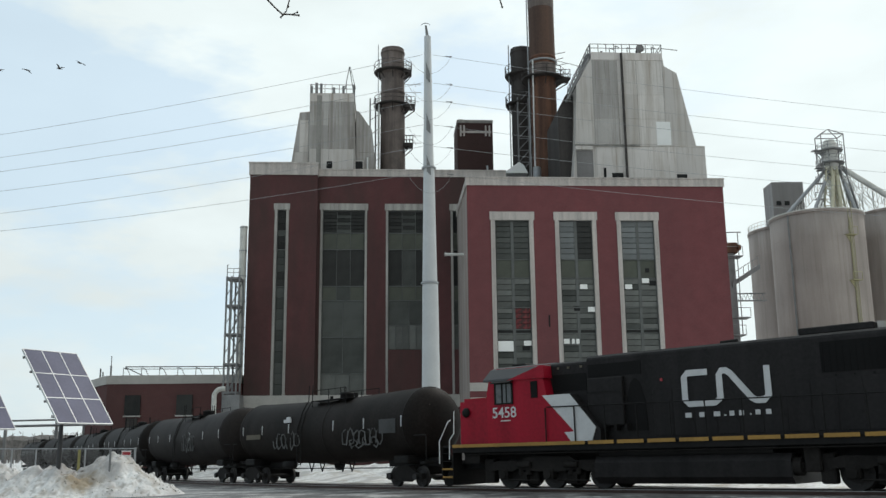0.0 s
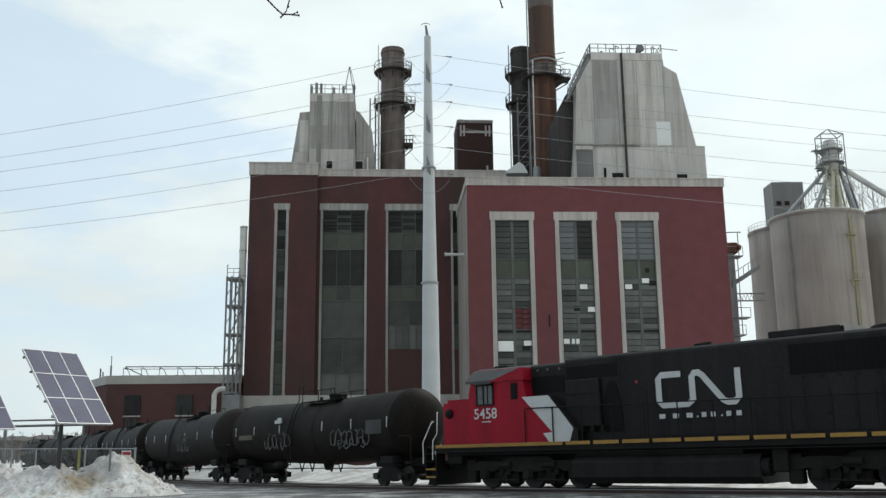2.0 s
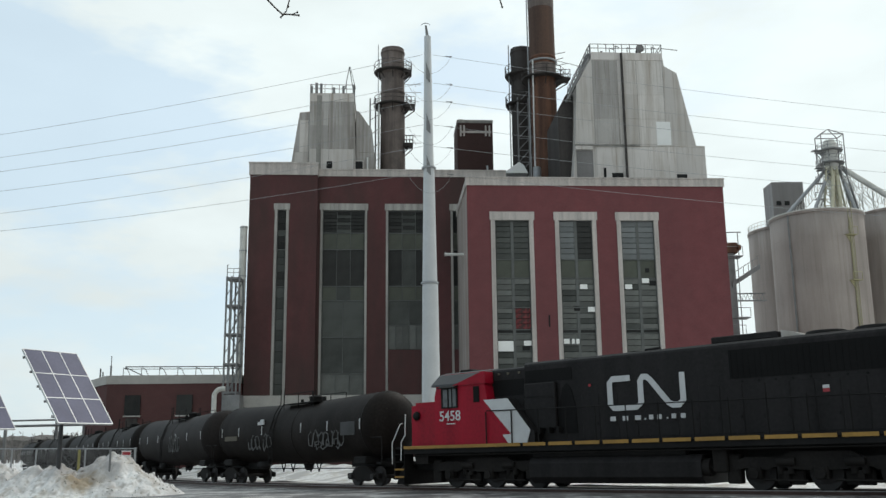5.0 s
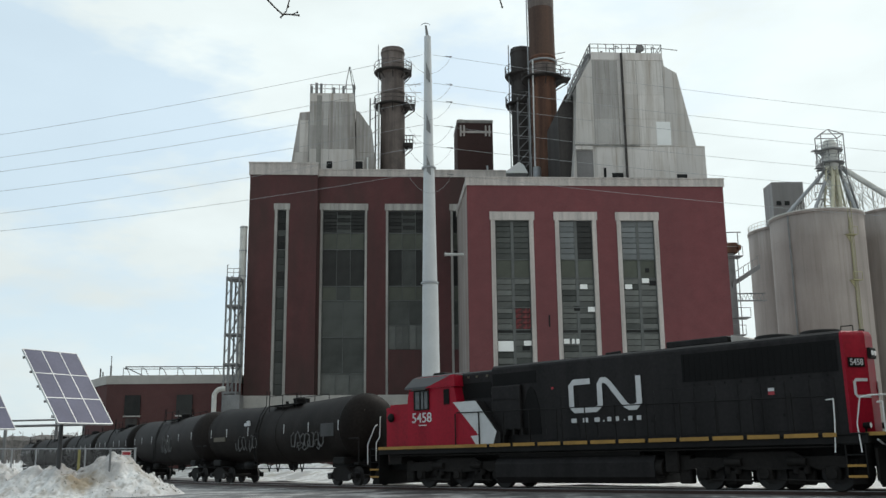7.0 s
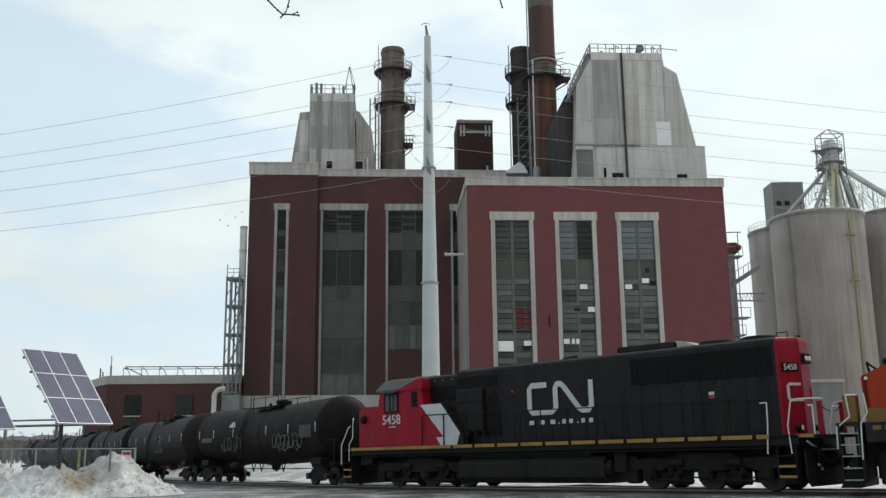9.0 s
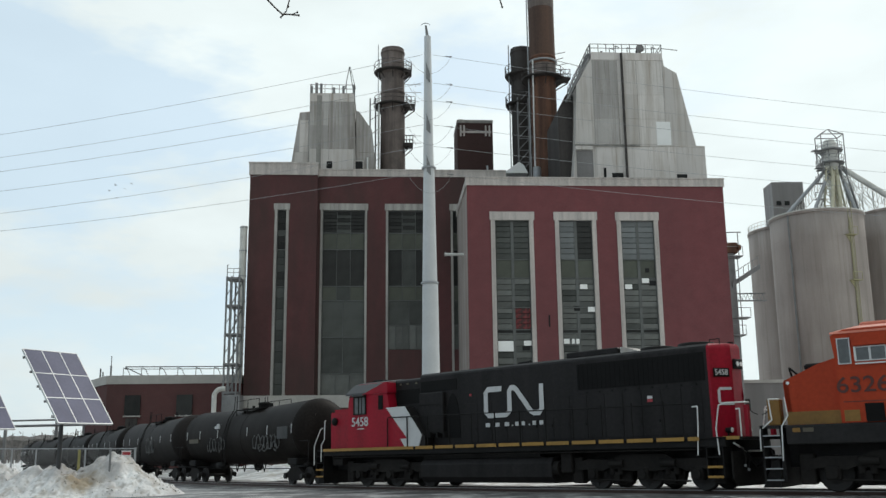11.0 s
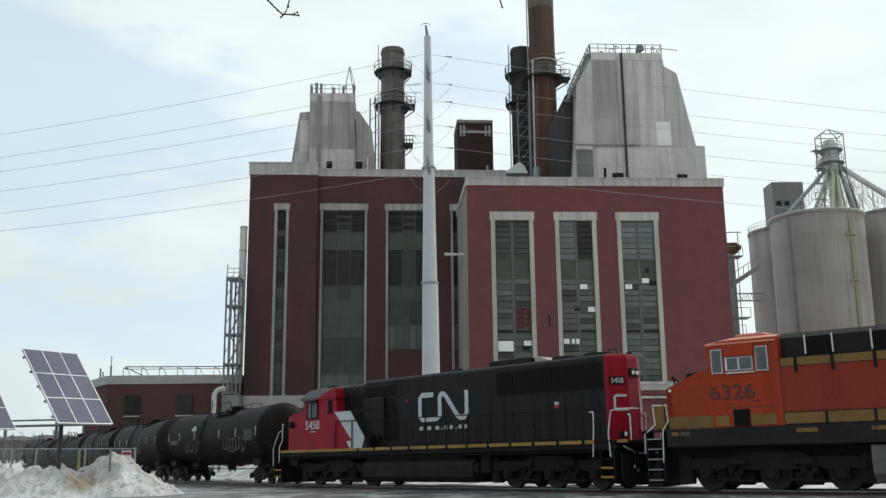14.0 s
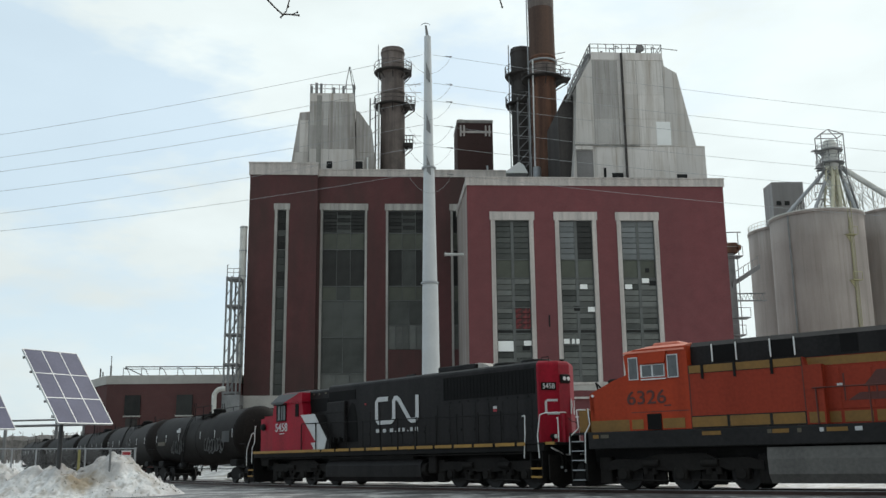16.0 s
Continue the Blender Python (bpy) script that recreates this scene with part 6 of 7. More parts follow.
def dirty_snow():
    """Ploughed snow with grey film and brown dirt pockets."""
    m = mat("ploughed_dirty_snow", (0.79, 0.775, 0.76), 0.75, vary=0.12, scale=0.8, bump=0.6)
    n, l = m.node_tree.nodes, m.node_tree.links
    b = n["Principled BSDF"]
    old = b.inputs["Base Color"].links[0].from_socket
    tc = n.new("ShaderNodeTexCoord")
    prev = old
    for sc, lo, hi, col in ((0.55, 0.44, 0.62, (0.43, 0.41, 0.40)), (0.75, 0.56, 0.72, (0.40, 0.33, 0.24)), (9.0, 0.54, 0.80, (0.42, 0.39, 0.36)), (3.0, 0.50, 0.68, (0.46, 0.42, 0.38))):
        nz, cr, mx = n.new("ShaderNodeTexNoise"), n.new("ShaderNodeValToRGB"), n.new("ShaderNodeMix")
        nz.inputs["Scale"].default_value, nz.inputs["Detail"].default_value = sc, 6
        l.new(tc.outputs["Object"], nz.inputs["Vector"])
        cr.color_ramp.elements[0].position, cr.color_ramp.elements[1].position = lo, hi
        cr.color_ramp.elements[1].color = (0.85, 0.85, 0.85, 1)
        l.new(nz.outputs["Fac"], cr.inputs["Fac"])
        mx.data_type = "RGBA"
        l.new(cr.outputs["Color"], mx.inputs["Factor"])
        l.new(prev, mx.inputs[6])
        mx.inputs[7].default_value = (*col, 1)
        prev = mx.outputs[2]
    # a brown dirt pocket low on the heap's front
    dv, dm, dr, mx = n.new("ShaderNodeVectorMath"), n.new("ShaderNodeMath"), n.new("ShaderNodeMapRange"), n.new("ShaderNodeMix")
    dv.operation = "DISTANCE"
    dv.inputs[1].default_value = (-15.25, 40.2, 0.35)
    l.new(tc.outputs["Object"], dv.inputs[0])
    dm.operation = "MULTIPLY_ADD"
    dm.inputs[1].default_value = 1.6
    l.new(nz.outputs["Fac"], dm.inputs[0])
    l.new(dv.outputs["Value"], dm.inputs[2])
    dr.inputs["From Min"].default_value, dr.inputs["From Max"].default_value = 1.15, 1.75
    dr.inputs["To Min"].default_value, dr.inputs["To Max"].default_value = 0.8, 0.0
    l.new(dm.outputs[0], dr.inputs["Value"])
    mx.data_type = "RGBA"
    l.new(dr.outputs["Result"], mx.inputs["Factor"])
    l.new(prev, mx.inputs[6])
    mx.inputs[7].default_value = (0.34, 0.25, 0.14, 1)
    prev = mx.outputs[2]
    l.new(prev, b.inputs["Base Color"])
    return m


M_PILE = dirty_snow()

g = Geo()
NX, NY = 120, 150
xs = [math.copysign(abs(t) ** 2.6, t) * 2500 for t in np.linspace(-1, 1, NX)]
ys = [-200 + 3700 * t ** 2.4 for t in np.linspace(0, 1, NY)]
g.add([(x, y, ground_z(x, y) - 0.02) for y in ys for x in xs], [(j * NX + i, j * NX + i + 1, j * NX + NX + i + 1, j * NX + NX + i) for j in range(NY - 1) for i in range(NX - 1)], True)
single("ground", g, M_SNOW, "flat snow-covered ground of the rail yard", "ground", kind="structure")


def ribbon(s0, s1, o_list, dz, step=2.0, rough=0.0, seed=1):
    """Sheet laid along the track; o is the distance to the near side of its centre line."""
    g, ss = Geo(), np.arange(s0, s1 + 0.01, step)
    vs = []
    for s in ss:
        p, a = line_at(s)
        for o in o_list:
            x, y = p.x + math.sin(a) * o, p.y - math.cos(a) * o
            h = dz(s, o) if callable(dz) else dz
            vs.append((x, y, ground_z(x, y) + h + rough * noise.noise((x * 0.9, y * 0.9, seed))))
    k = len(o_list)
    g.add(vs, [(j * k + i, j * k + i + 1, j * k + k + i + 1, j * k + k + i) for j in range(len(ss) - 1) for i in range(k - 1)], True)
    return g


single("road", ribbon(-110, 50, [1.7, 3, 5, 8, 12, 17, 23, 30, 38], 0.012), M_ASPHALT, "wet grey asphalt yard with thin slush", "road", kind="structure")
single("track_bed", ribbon(-130, 55, [-4.0, -3, -1.7, 1.72], 0.018, rough=0.02), M_BALLAST, "slushy brown-grey track bed flush with the yard", "track bed", kind="structure")


def bank_h(s, o):
    q = (-o - 11.0) / 4.0
    n = noise.fractal((s * 0.16, o * 0.3, 3.0), 1.0, 2.0, 4)
    return max(-0.05, (0.75 + 0.55 * n) * math.exp(-q * q) + 0.10 * n)


bank = single("snow_bank", ribbon(-75, 40, list(np.arange(-24, -3.9, 0.8)), bank_h, 0.9), M_PILE, "long low ploughed snow bank behind the track", "snow bank", kind="stuff")

for s in (-1, 1):
    ss = np.arange(-150, 52, 2.0)
    rail = thing("rail", "brown steel rail with a polished head, set in the yard", "rail", "track rails")
    for nm, z0, z1, m in (("web", -0.17, -0.022, M_RAIL), ("head", -0.022, 0.0, M_RAILTOP)):
        vs = []
        for t in ss:
            p, h = line_at(t)
            n = Vector((math.sin(h), -math.cos(h), 0))
            for o, z in ((-0.036, z0), (-0.036, z1), (0.036, z1), (0.036, z0)):
                vs.append(p + n * (0.755 * s + o) + Vector((0, 0, z)))
        fs = [(4 * i + k, 4 * i + (k + 1) % 4, 4 * i + 4 + (k + 1) % 4, 4 * i + 4 + k) for i in range(len(ss) - 1) for k in range(4)]
        part(nm, Geo().add(vs, fs), m, rail)

# ploughed heap in front of the fence
g, NXh, NYh = Geo(), 260, 200
vs = []
for j in range(NYh):
    for i in range(NXh):
        x, y = -24 + 14.2 * i / (NXh - 1), 37.5 + 12.0 * j / (NYh - 1)
        dx = x + 14.55
        r = math.hypot(dx / (3.3 if dx > 0 else 3.6), (y - 42.0) / 2.7)
        h = 1.98 * max(0.0, 1 - math.sqrt(r * r + 0.006)) ** 0.95
        h = max(h, 1.42 * math.exp(-(((x + 16.5) / 1.5) ** 2 + ((y - 41.0) / 1.5) ** 2)), 1.36 * math.exp(-(((x + 17.9) / 1.3) ** 2 + ((y - 41.4) / 1.5) ** 2)))
        h = max(h, 1.5 * math.exp(-(((x + 19.6) / 1.7) ** 2 + ((y - 42.0) / 1.6) ** 2)), 1.5 * math.exp(-(((x + 20.8) / 1.6) ** 2 + ((y - 45.2) / 1.8) ** 2)), 1.05 * math.exp(-(((x + 18.4) / 1.3) ** 2 + ((y - 45.8) / 1.3) ** 2)))
        w = min(1.0, h * 1.6)
        n1 = noise.fractal((x * 0.8, y * 0.8, 1.7), 1.0, 2.1, 6)
        n2 = noise.cell((x * 2.6, y * 2.6, 0.3))
        h += w * (0.25 * n1 + 0.06 * n2 + 0.11 * noise.fractal((x * 3.2, y * 3.2, 5.1), 0.8, 2.0, 4)) - 0.10
        vs.append((x, y, ground_z(x, y) + h))
g.add(vs, [(j * NXh + i, j * NXh + i + 1, j * NXh + NXh + i + 1, j * NXh + NXh + i) for j in range(NYh - 1) for i in range(NXh - 1)], True)
single("snow_heap", g, M_PILE, "lumpy ploughed snow pile with brown dirt, beside the fence", "snow pile")
g = Geo()
rr = random.Random(5)
ico = [(0, 0, 1), (0.9, 0, 0.3), (0.3, 0.85, 0.3), (-0.75, 0.5, 0.3), (-0.75, -0.5, 0.3), (0.3, -0.85, 0.3), (0, 0, -0.6)]
icf = [(0, 1, 2), (0, 2, 3), (0, 3, 4), (0, 4, 5), (0, 5, 1), (6, 2, 1), (6, 3, 2), (6, 4, 3), (6, 5, 4), (6, 1, 5)]
for k in range(600):
    x, y = rr.uniform(-22, -10.3), rr.uniform(38.9, 42.8)
    i, j = int((x + 24) / 14.2 * (NXh - 1)), int((y - 37.5) / 12.0 * (NYh - 1))
    z, r = vs[j * NXh + i][2], rr.choice((0.03, 0.04, 0.05, 0.07, 0.10)) * rr.uniform(0.7, 1.2)
    if z < ground_z(x, y) + 0.05 and rr.random() < 0.75:
        continue
    m = Matrix.Translation((x, y, z)) @ Euler((rr.uniform(0, 3), rr.uniform(0, 3), rr.uniform(0, 3))).to_matrix().to_4x4() @ Matrix.Diagonal((r, r * rr.uniform(0.7, 1.2), r * rr.uniform(0.6, 1), 1))
    g.add(ico, icf, False, m)
single("snow_lumps", g, M_PILE, "broken snow and ice lumps on the heap", "snow lumps", kind="stuff")

# ---- chain-link fence ----
fence = thing("fence", "grey chain-link fence with galvanised posts behind the snow heap", "fence")
FA, FB = Vector((-21.5, 45.0, 0)), Vector((-14.25, 44.0, 0))
FL = (FB - FA).length
for k in range(7):
    p = FA + (FB - FA) * k / 6
    z = ground_z(p.x, p.y)
    part("post", Geo().cyl((p.x, p.y, z - 0.1), (p.x, p.y, 1.72 - 0.03 * k / 6), 0.04 if k < 6 else 0.055, n=8), M_STEEL, fence)
part("top_rail", Geo().cyl((FA.x, FA.y, 1.70), (FB.x, FB.y, 1.64), 0.025, n=6).cyl((FA.x, FA.y, 0.1), (FB.x, FB.y, 0.1), 0.015, n=5), M_STEEL, fence)
g = Geo()
k, u = 0, 0.0
H = 1.85
while u < FL:
    for sgn in (-1, 1):
        a, b = u, u + sgn * H
        z0, z1 = -0.18, -0.18 + H
        if b < 0:
            z1 = z0 + a
            b = 0
        if b > FL:
            z1 = z0 + (FL - a)
            b = FL
        pa, pb = FA + (FB - FA) * (a / FL), FA + (FB - FA) * (b / FL)
        g.cyl((pa.x, pa.y, z0), (pb.x, pb.y, z1), 0.0028, n=3, caps=False)
    u += 0.085
tagged(part("chain_link", g, M_STEEL, fence, "grey woven wire mesh"), kind="stuff")
p = FA + (FB - FA) * 0.945
sg = part("sign", Geo().box(p.x - 0.22, p.x + 0.22, p.y - 0.06, p.y - 0.045, 0.98, 1.56), M_SIGNW, fence, "white notice with a red bar")
part("red_bar", Geo().box(p.x - 0.19, p.x + 0.19, p.y - 0.066, p.y - 0.06, 1.36, 1.50), M_REDMARK, sg)
part("yellow_marker", Geo().box(-17.0, -16.88, 44.3, 44.34, -0.2, 1.62, 0.01), M_SIGNY, fence, "yellow strip on the fence")
front_post = single("bollard_post", Geo().cyl((-14.28, 40.85, -0.2), (-14.28, 40.85, 1.60), 0.045, n=10).cyl((-14.28, 40.85, 1.60), (-14.28, 40.85, 1.64), 0.05, n=10), M_GREYSTEEL, "grey steel post standing in the snow heap", "post")

# ---- solar trackers ----
P_TL, P_A, P_B = Vector((-18.017, 40.0, 5.861)), Vector((1.351, 2.447, 0.0)), Vector((2.281, -1.293, -3.169))


def solar_panel(label, shift):
    t = thing("solar_panel", label, "solar panel", "solar panels", at=Matrix.Translation(shift))
    A, B = P_A, P_B
    N = B.cross(A).normalized()
    if N.y > 0:
        N = -N
    for i in range(3):
        for j in range(3):
            e = 0.018
            c = [P_TL + A * (u / 3) + B * (v / 3) for u, v in ((i + e, j + e), (i + 1 - e, j + e), (i + 1 - e, j + 1 - e), (i + e, j + 1 - e))]
            vs = [p + N * 0.02 for p in c] + [p - N * 0.03 for p in c]
            part("module", Geo().add(vs, [(0, 1, 2, 3), (7, 6, 5, 4), (0, 4, 5, 1), (1, 5, 6, 2), (2, 6, 7, 3), (3, 7, 4, 0)]), M_CELL, t, "blue-grey solar module")
    fr = Geo()
    for k in range(4):
        for S, D, q in ((P_TL + A * k / 3, B, A), (P_TL + B * k / 3, A, B)):
            w = q.normalized() * 0.022
            vs = [S - w, S + w, S + w + D, S - w + D]
            vs = [p + N * 0.032 for p in vs] + [p - N * 0.05 for p in vs]
            fr.add(vs, [(0, 1, 2, 3), (7, 6, 5, 4), (0, 4, 5, 1), (1, 5, 6, 2), (2, 6, 7, 3), (3, 7, 4, 0)])
    part("frame", fr, M_FRAME, t, "pale aluminium frame")
    c = P_TL + A * 0.5 + B * 0.5 - N * 0.1
    rk = Geo()
    for k in (0.2, 0.5, 0.8):
        rk.cyl(P_TL + A * k + B * 0.03 - N * 0.1, P_TL + A * k + B * 0.97 - N * 0.1, 0.05, n=6)
    rk.cyl(P_TL + A * 0.05 + B * 0.5 - N * 0.18, P_TL + A * 0.95 + B * 0.5 - N * 0.18, 0.08, n=8)
    part("rack", rk, M_DARKPOST, t)
    pc = c - N * 0.2
    part("post", Geo().cyl((pc.x, pc.y, ground_z(pc.x, pc.y) - 0.3 - shift[2]), (pc.x, pc.y, pc.z), 0.10, 0.085, n=14).box(pc.x - 0.25, pc.x + 0.25, pc.y - 0.2, pc.y + 0.2, pc.z - 0.3, pc.z + 0.05, 0.03), M_DARKPOST, t, "dark steel tracker post")
    for k in range(5):
        q = P_TL + B * (k + 0.5) / 5 - N * 0.08
        part("clamp", Geo().box(q.x - 0.08, q.x + 0.04, q.y - 0.04, q.y + 0.04, q.z - 0.05, q.z + 0.05), M_GREYSTEEL, t)
    return t


solar_panel("tilted blue-grey solar tracker panel on a dark post", (0, 0, 0))
solar_panel("tilted blue-grey solar tracker panel further along the fence", (-6.825, 5.846, -0.057))

# ---- monopole and cables ----
pole = thing("power_pole", "tall pale galvanised steel monopole carrying power cables", "utility pole")
PX, PY = -0.94, 62.0
part("shaft", Geo().rings([(-1.0, 0.66), (5.2, 0.60), (12.2, 0.525)], 12, at=(PX + 0.06, PY, 0)), M_POLE, pole)
part("shaft", Geo().rings([(12.2, 0.50), (20.3, 0.375)], 12, at=(PX + 0.03, PY, 0)), M_POLE, pole)
part("shaft", Geo().rings([(20.3, 0.365), (30.05, 0.235)], 12, at=(PX, PY, 0)), M_POLE, pole)
for z, r in ((12.3, 0.6), (20.33, 0.5)):
    part("flange", Geo().rings([(z - 0.06, r), (z + 0.06, r)], 20, at=(PX + 0.02, PY, 0)), M_STEEL, pole)
g = Geo().cyl((PX, PY, 30.0), (PX - 0.12, PY, 30.9), 0.12, 0.07, n=8).tube([(PX - 0.45, PY, 30.95), (PX - 0.25, PY, 31.08), (PX + 0.0, PY, 31.08), (PX + 0.2, PY, 30.95)], 0.03, 5)
part("top_bracket", g, M_GREYSTEEL, pole)
for k, z in enumerate((28.0, 24.2, 21.2)):
    part("cover_plate", Geo().prism([(PX - 0.12, z), (PX + 0.16, z - 0.9), (PX + 0.16, z - 1.5), (PX - 0.12, z - 1.2)], PY - 0.42, PY - 0.2), M_GREYSTEEL, pole)
ZL = [(25.46, 28.70, 28.47, 26.40), (23.61, 26.58, 26.39, 24.54), (22.49, 25.28, 25.09, 23.28), (20.94, 23.49, 23.26, 21.59), (19.19, 21.93, 21.74, 20.27), (17.84, 20.06, 19.83, 18.17)]


def cable(pa, pb, sag, r=0.013, n=14):
    pa, pb = Vector(pa), Vector(pb)
    pts = [pa.lerp(pb, q) - Vector((0, 0, 4 * sag * q * (1 - q))) for q in np.linspace(0, 1, n)]
    return Geo().tube(pts, r, 5)


def beyond(a, b, k):
    a, b = Vector(a), Vector(b)
    return b + (b - a) * k


for k, (zl, zp, zr, ze) in enumerate(ZL):
    pl, pr = (PX - 0.35, PY, zp), (PX + 0.35, PY, zp - 0.03)
    sp = thing("power_cable", "grey aluminium power cable strung from the pole", "cable", "power cables")
    part("left_span", cable(pl, beyond(pl, (-33.4, 68, zl), 0.25), 0.42), M_WIRE, sp)
    node = (0.68 if k else 0.66, PY - 0.1, zr)
    part("right_span", cable(pr, beyond(node, (33.7, 68, ze), 0.25), 0.30), M_WIRE, sp)
    part("insulator", Geo().cyl((node[0] - 0.35, node[1], node[2] + 0.05), node, 0.025, n=8).cyl((node[0] - 0.06, node[1], node[2] + 0.0), (node[0] + 0.1, node[1], node[2]), 0.075, 0.03, n=8), M_GREYSTEEL, sp)
    drop = 1.45
    pts = [Vector((0.68 + (-2.35 - 0.68) * q, PY - 0.45 * math.sin(math.pi * q), zr + 0.1 * q - drop * math.sin(math.pi * q) ** 0.8)) for q in np.linspace(0, 1, 15)]
    part("jumper", Geo().tube(pts, 0.011, 5), M_WIRE, sp, "drooping jumper cable")

# ---- grain silos ----
def silo(label, x, y, r, z1, marks=()):
    t = thing("grain_silo", label, "grain silo", "grain silos")
    part("drum", Geo().rings([(-2.0, r)] + [(z, r) for z in np.linspace(0, z1 - 0.4, 9)] + [(z1 - 0.4, r), (z1 - 0.38, r + 0.12), (z1, r + 0.12)], 56, at=(x, y, 0)), M_CONC, t)
    part("roof", Geo().rings([(z1, r + 0.05), (z1 + 0.5, r * 0.4), (z1 + 0.6, 0.4)], 40, at=(x, y, 0)), M_GREYSTEEL, t)
    for k in range(7):
        z = 3 + k * z1 / 7.5
        part("pour_joint", Geo().rings([(z - 0.02, r + 0.004), (z - 0.02, r + 0.02), (z + 0.02, r + 0.02), (z + 0.02, r + 0.004)], 56, at=(x, y, 0), caps=False), M_CONC, t)
    for a, z, w in marks:
        c, s = math.cos(a), math.sin(a)
        m = Matrix.Translation((x + c * (r + 0.0), y + s * (r + 0.0), z)) @ pose(0, 0, 0, 0, 0, math.degrees(a) + 90)
        part("platform", Geo().box(-0.8, 0.8, -0.9, 0.0, -0.08, 0, m=m).tube([m @ Vector((-0.8, -0.9, 0)), m @ Vector((-0.8, -0.9, 1.1)), m @ Vector((0.8, -0.9, 1.1)), m @ Vector((0.8, -0.9, 0))], 0.05, 5).prism([(-0.7, -0.05), (0, -1.0), (0.7, -0.05)], -0.1, 0.0, m=m), M_MOSS, t, "yellow-stained steel platform")
    return t


main_silo = silo("large pale concrete grain silo with yellow-stained platforms", 57.2, 139.7, 6.75, 35.0, ((-1.26, 31.0, 1), (-1.26, 24.3, 1)))
g = Geo()
for dx in (-0.25, 0.25):
    a = -1.22
    g.cyl((57.2 + 6.95 * math.cos(a) + dx, 139.7 + 6.95 * math.sin(a), -1), (57.2 + 6.95 * math.cos(a) + dx, 139.7 + 6.95 * math.sin(a), 36), 0.05, n=5)
part("ladder", g, M_MOSS, main_silo)
a = -1.22
# no tray here: a raised strip added to draw the wall's yellow stain
part("cable_tray", Geo().box(-0.17, 0.17, -0.14, 0.02, -1, 33.6, m=Matrix.Translation((57.2 + 6.78 * math.cos(a), 139.7 + 6.78 * math.sin(a), 0)) @ pose(0, 0, 0, 0, 0, math.degrees(a) + 90)), M_STAINSTRIP, main_silo, "thin raised strip standing in for a yellow run-down stain")
part("rim", Geo().rings([(34.95, 6.9), (35.0, 6.95), (35.12, 6.95), (35.14, 6.7)], 56, at=(57.2, 139.7, 0), caps=False), M_PALESTEEL, main_silo, "pale metal rim")
a = -2.55
part("downpipe", Geo().cyl((57.2 + 6.9 * math.cos(a), 139.7 + 6.9 * math.sin(a), -1), (57.2 + 6.9 * math.cos(a), 139.7 + 6.9 * math.sin(a), 34.6), 0.13, n=8), M_GREYSTEEL, main_silo)
silo2 = silo("pale concrete grain silo behind the larger one", 59.2, 156.0, 6.75, 36.6)
g = Geo()
for k in range(20):
    a = math.pi * (0.72 + k * 0.04)
    b = math.pi * (0.72 + (k + 1) * 0.04)
    for z in (37.15, 37.7):
        g.cyl((59.2 + 6.7 * math.cos(a), 156 + 6.7 * math.sin(a), z), (59.2 + 6.7 * math.cos(b), 156 + 6.7 * math.sin(b), z), 0.04, n=5)
    g.cyl((59.2 + 6.7 * math.cos(a), 156 + 6.7 * math.sin(a), 36.6), (59.2 + 6.7 * math.cos(a), 156 + 6.7 * math.sin(a), 37.7), 0.04, n=5)
part("railing", g, M_PALESTEEL, silo2)
silo("pale concrete grain silo at the end of the row", 73.4, 146.0, 7.2, 36.9)
headhouse = thing("headhouse", "dark grey sheet-clad elevator headhouse with small windows", "headhouse")
part("body", Geo().prism([(60.1, -1), (60.1, 48.0), (65.8, 48.0), (65.8, -1)], 165, 169.5), M_SHEET, headhouse)
for u, z in ((60.7, 43.6), (62.2, 43.6), (64.3, 43.6), (61.0, 40.0), (62.4, 40.6)):
    part("window", Geo().box(u, u + 0.9, 164.93, 165.02, z, z + 0.8), M_VOID, headhouse)
dist = thing("elevator_leg", "lattice grain elevator head with sloping distribution spouts over the silos", "elevator leg")
part("drum", Geo().rings([(45.0, 1.15), (49.5, 1.15), (50.2, 0.8)], 16, at=(64.0, 148, 0)), M_PALESTEEL, dist)
for z, r in ((46.3, 2.1), (48.5, 2.0)):
    g = Geo()
    platform(g, 64.0, 148, z, 1.1, r, n=12)
    part("gallery", g, M_GREYSTEEL, dist)
g = Geo()
for x, y in ((62.2, 146.8), (65.9, 146.8), (62.2, 149.2), (65.9, 149.2)):
    g.cyl((x, y, 44), (x, y, 51.0), 0.09, n=5)
    g.cyl((x, y, 51.0), (64.0, 148, 52.2), 0.08, n=5)
g.tube([(62.2, 146.8, 51), (65.9, 146.8, 51), (65.9, 149.2, 51), (62.2, 149.2, 51), (62.2, 146.8, 51)], 0.09, 5)
g.tube([(62.0, 146.9, 48.2), (60.9, 146.9, 48.2), (62.6, 146.9, 45.6)], 0.08, 5).box(60.6, 62.2, 146.5, 147.5, 48.1, 48.2).box(61.2, 62.6, 146.5, 147.5, 44.8, 44.9)
part("head_frame", g, M_GREYSTEEL, dist)
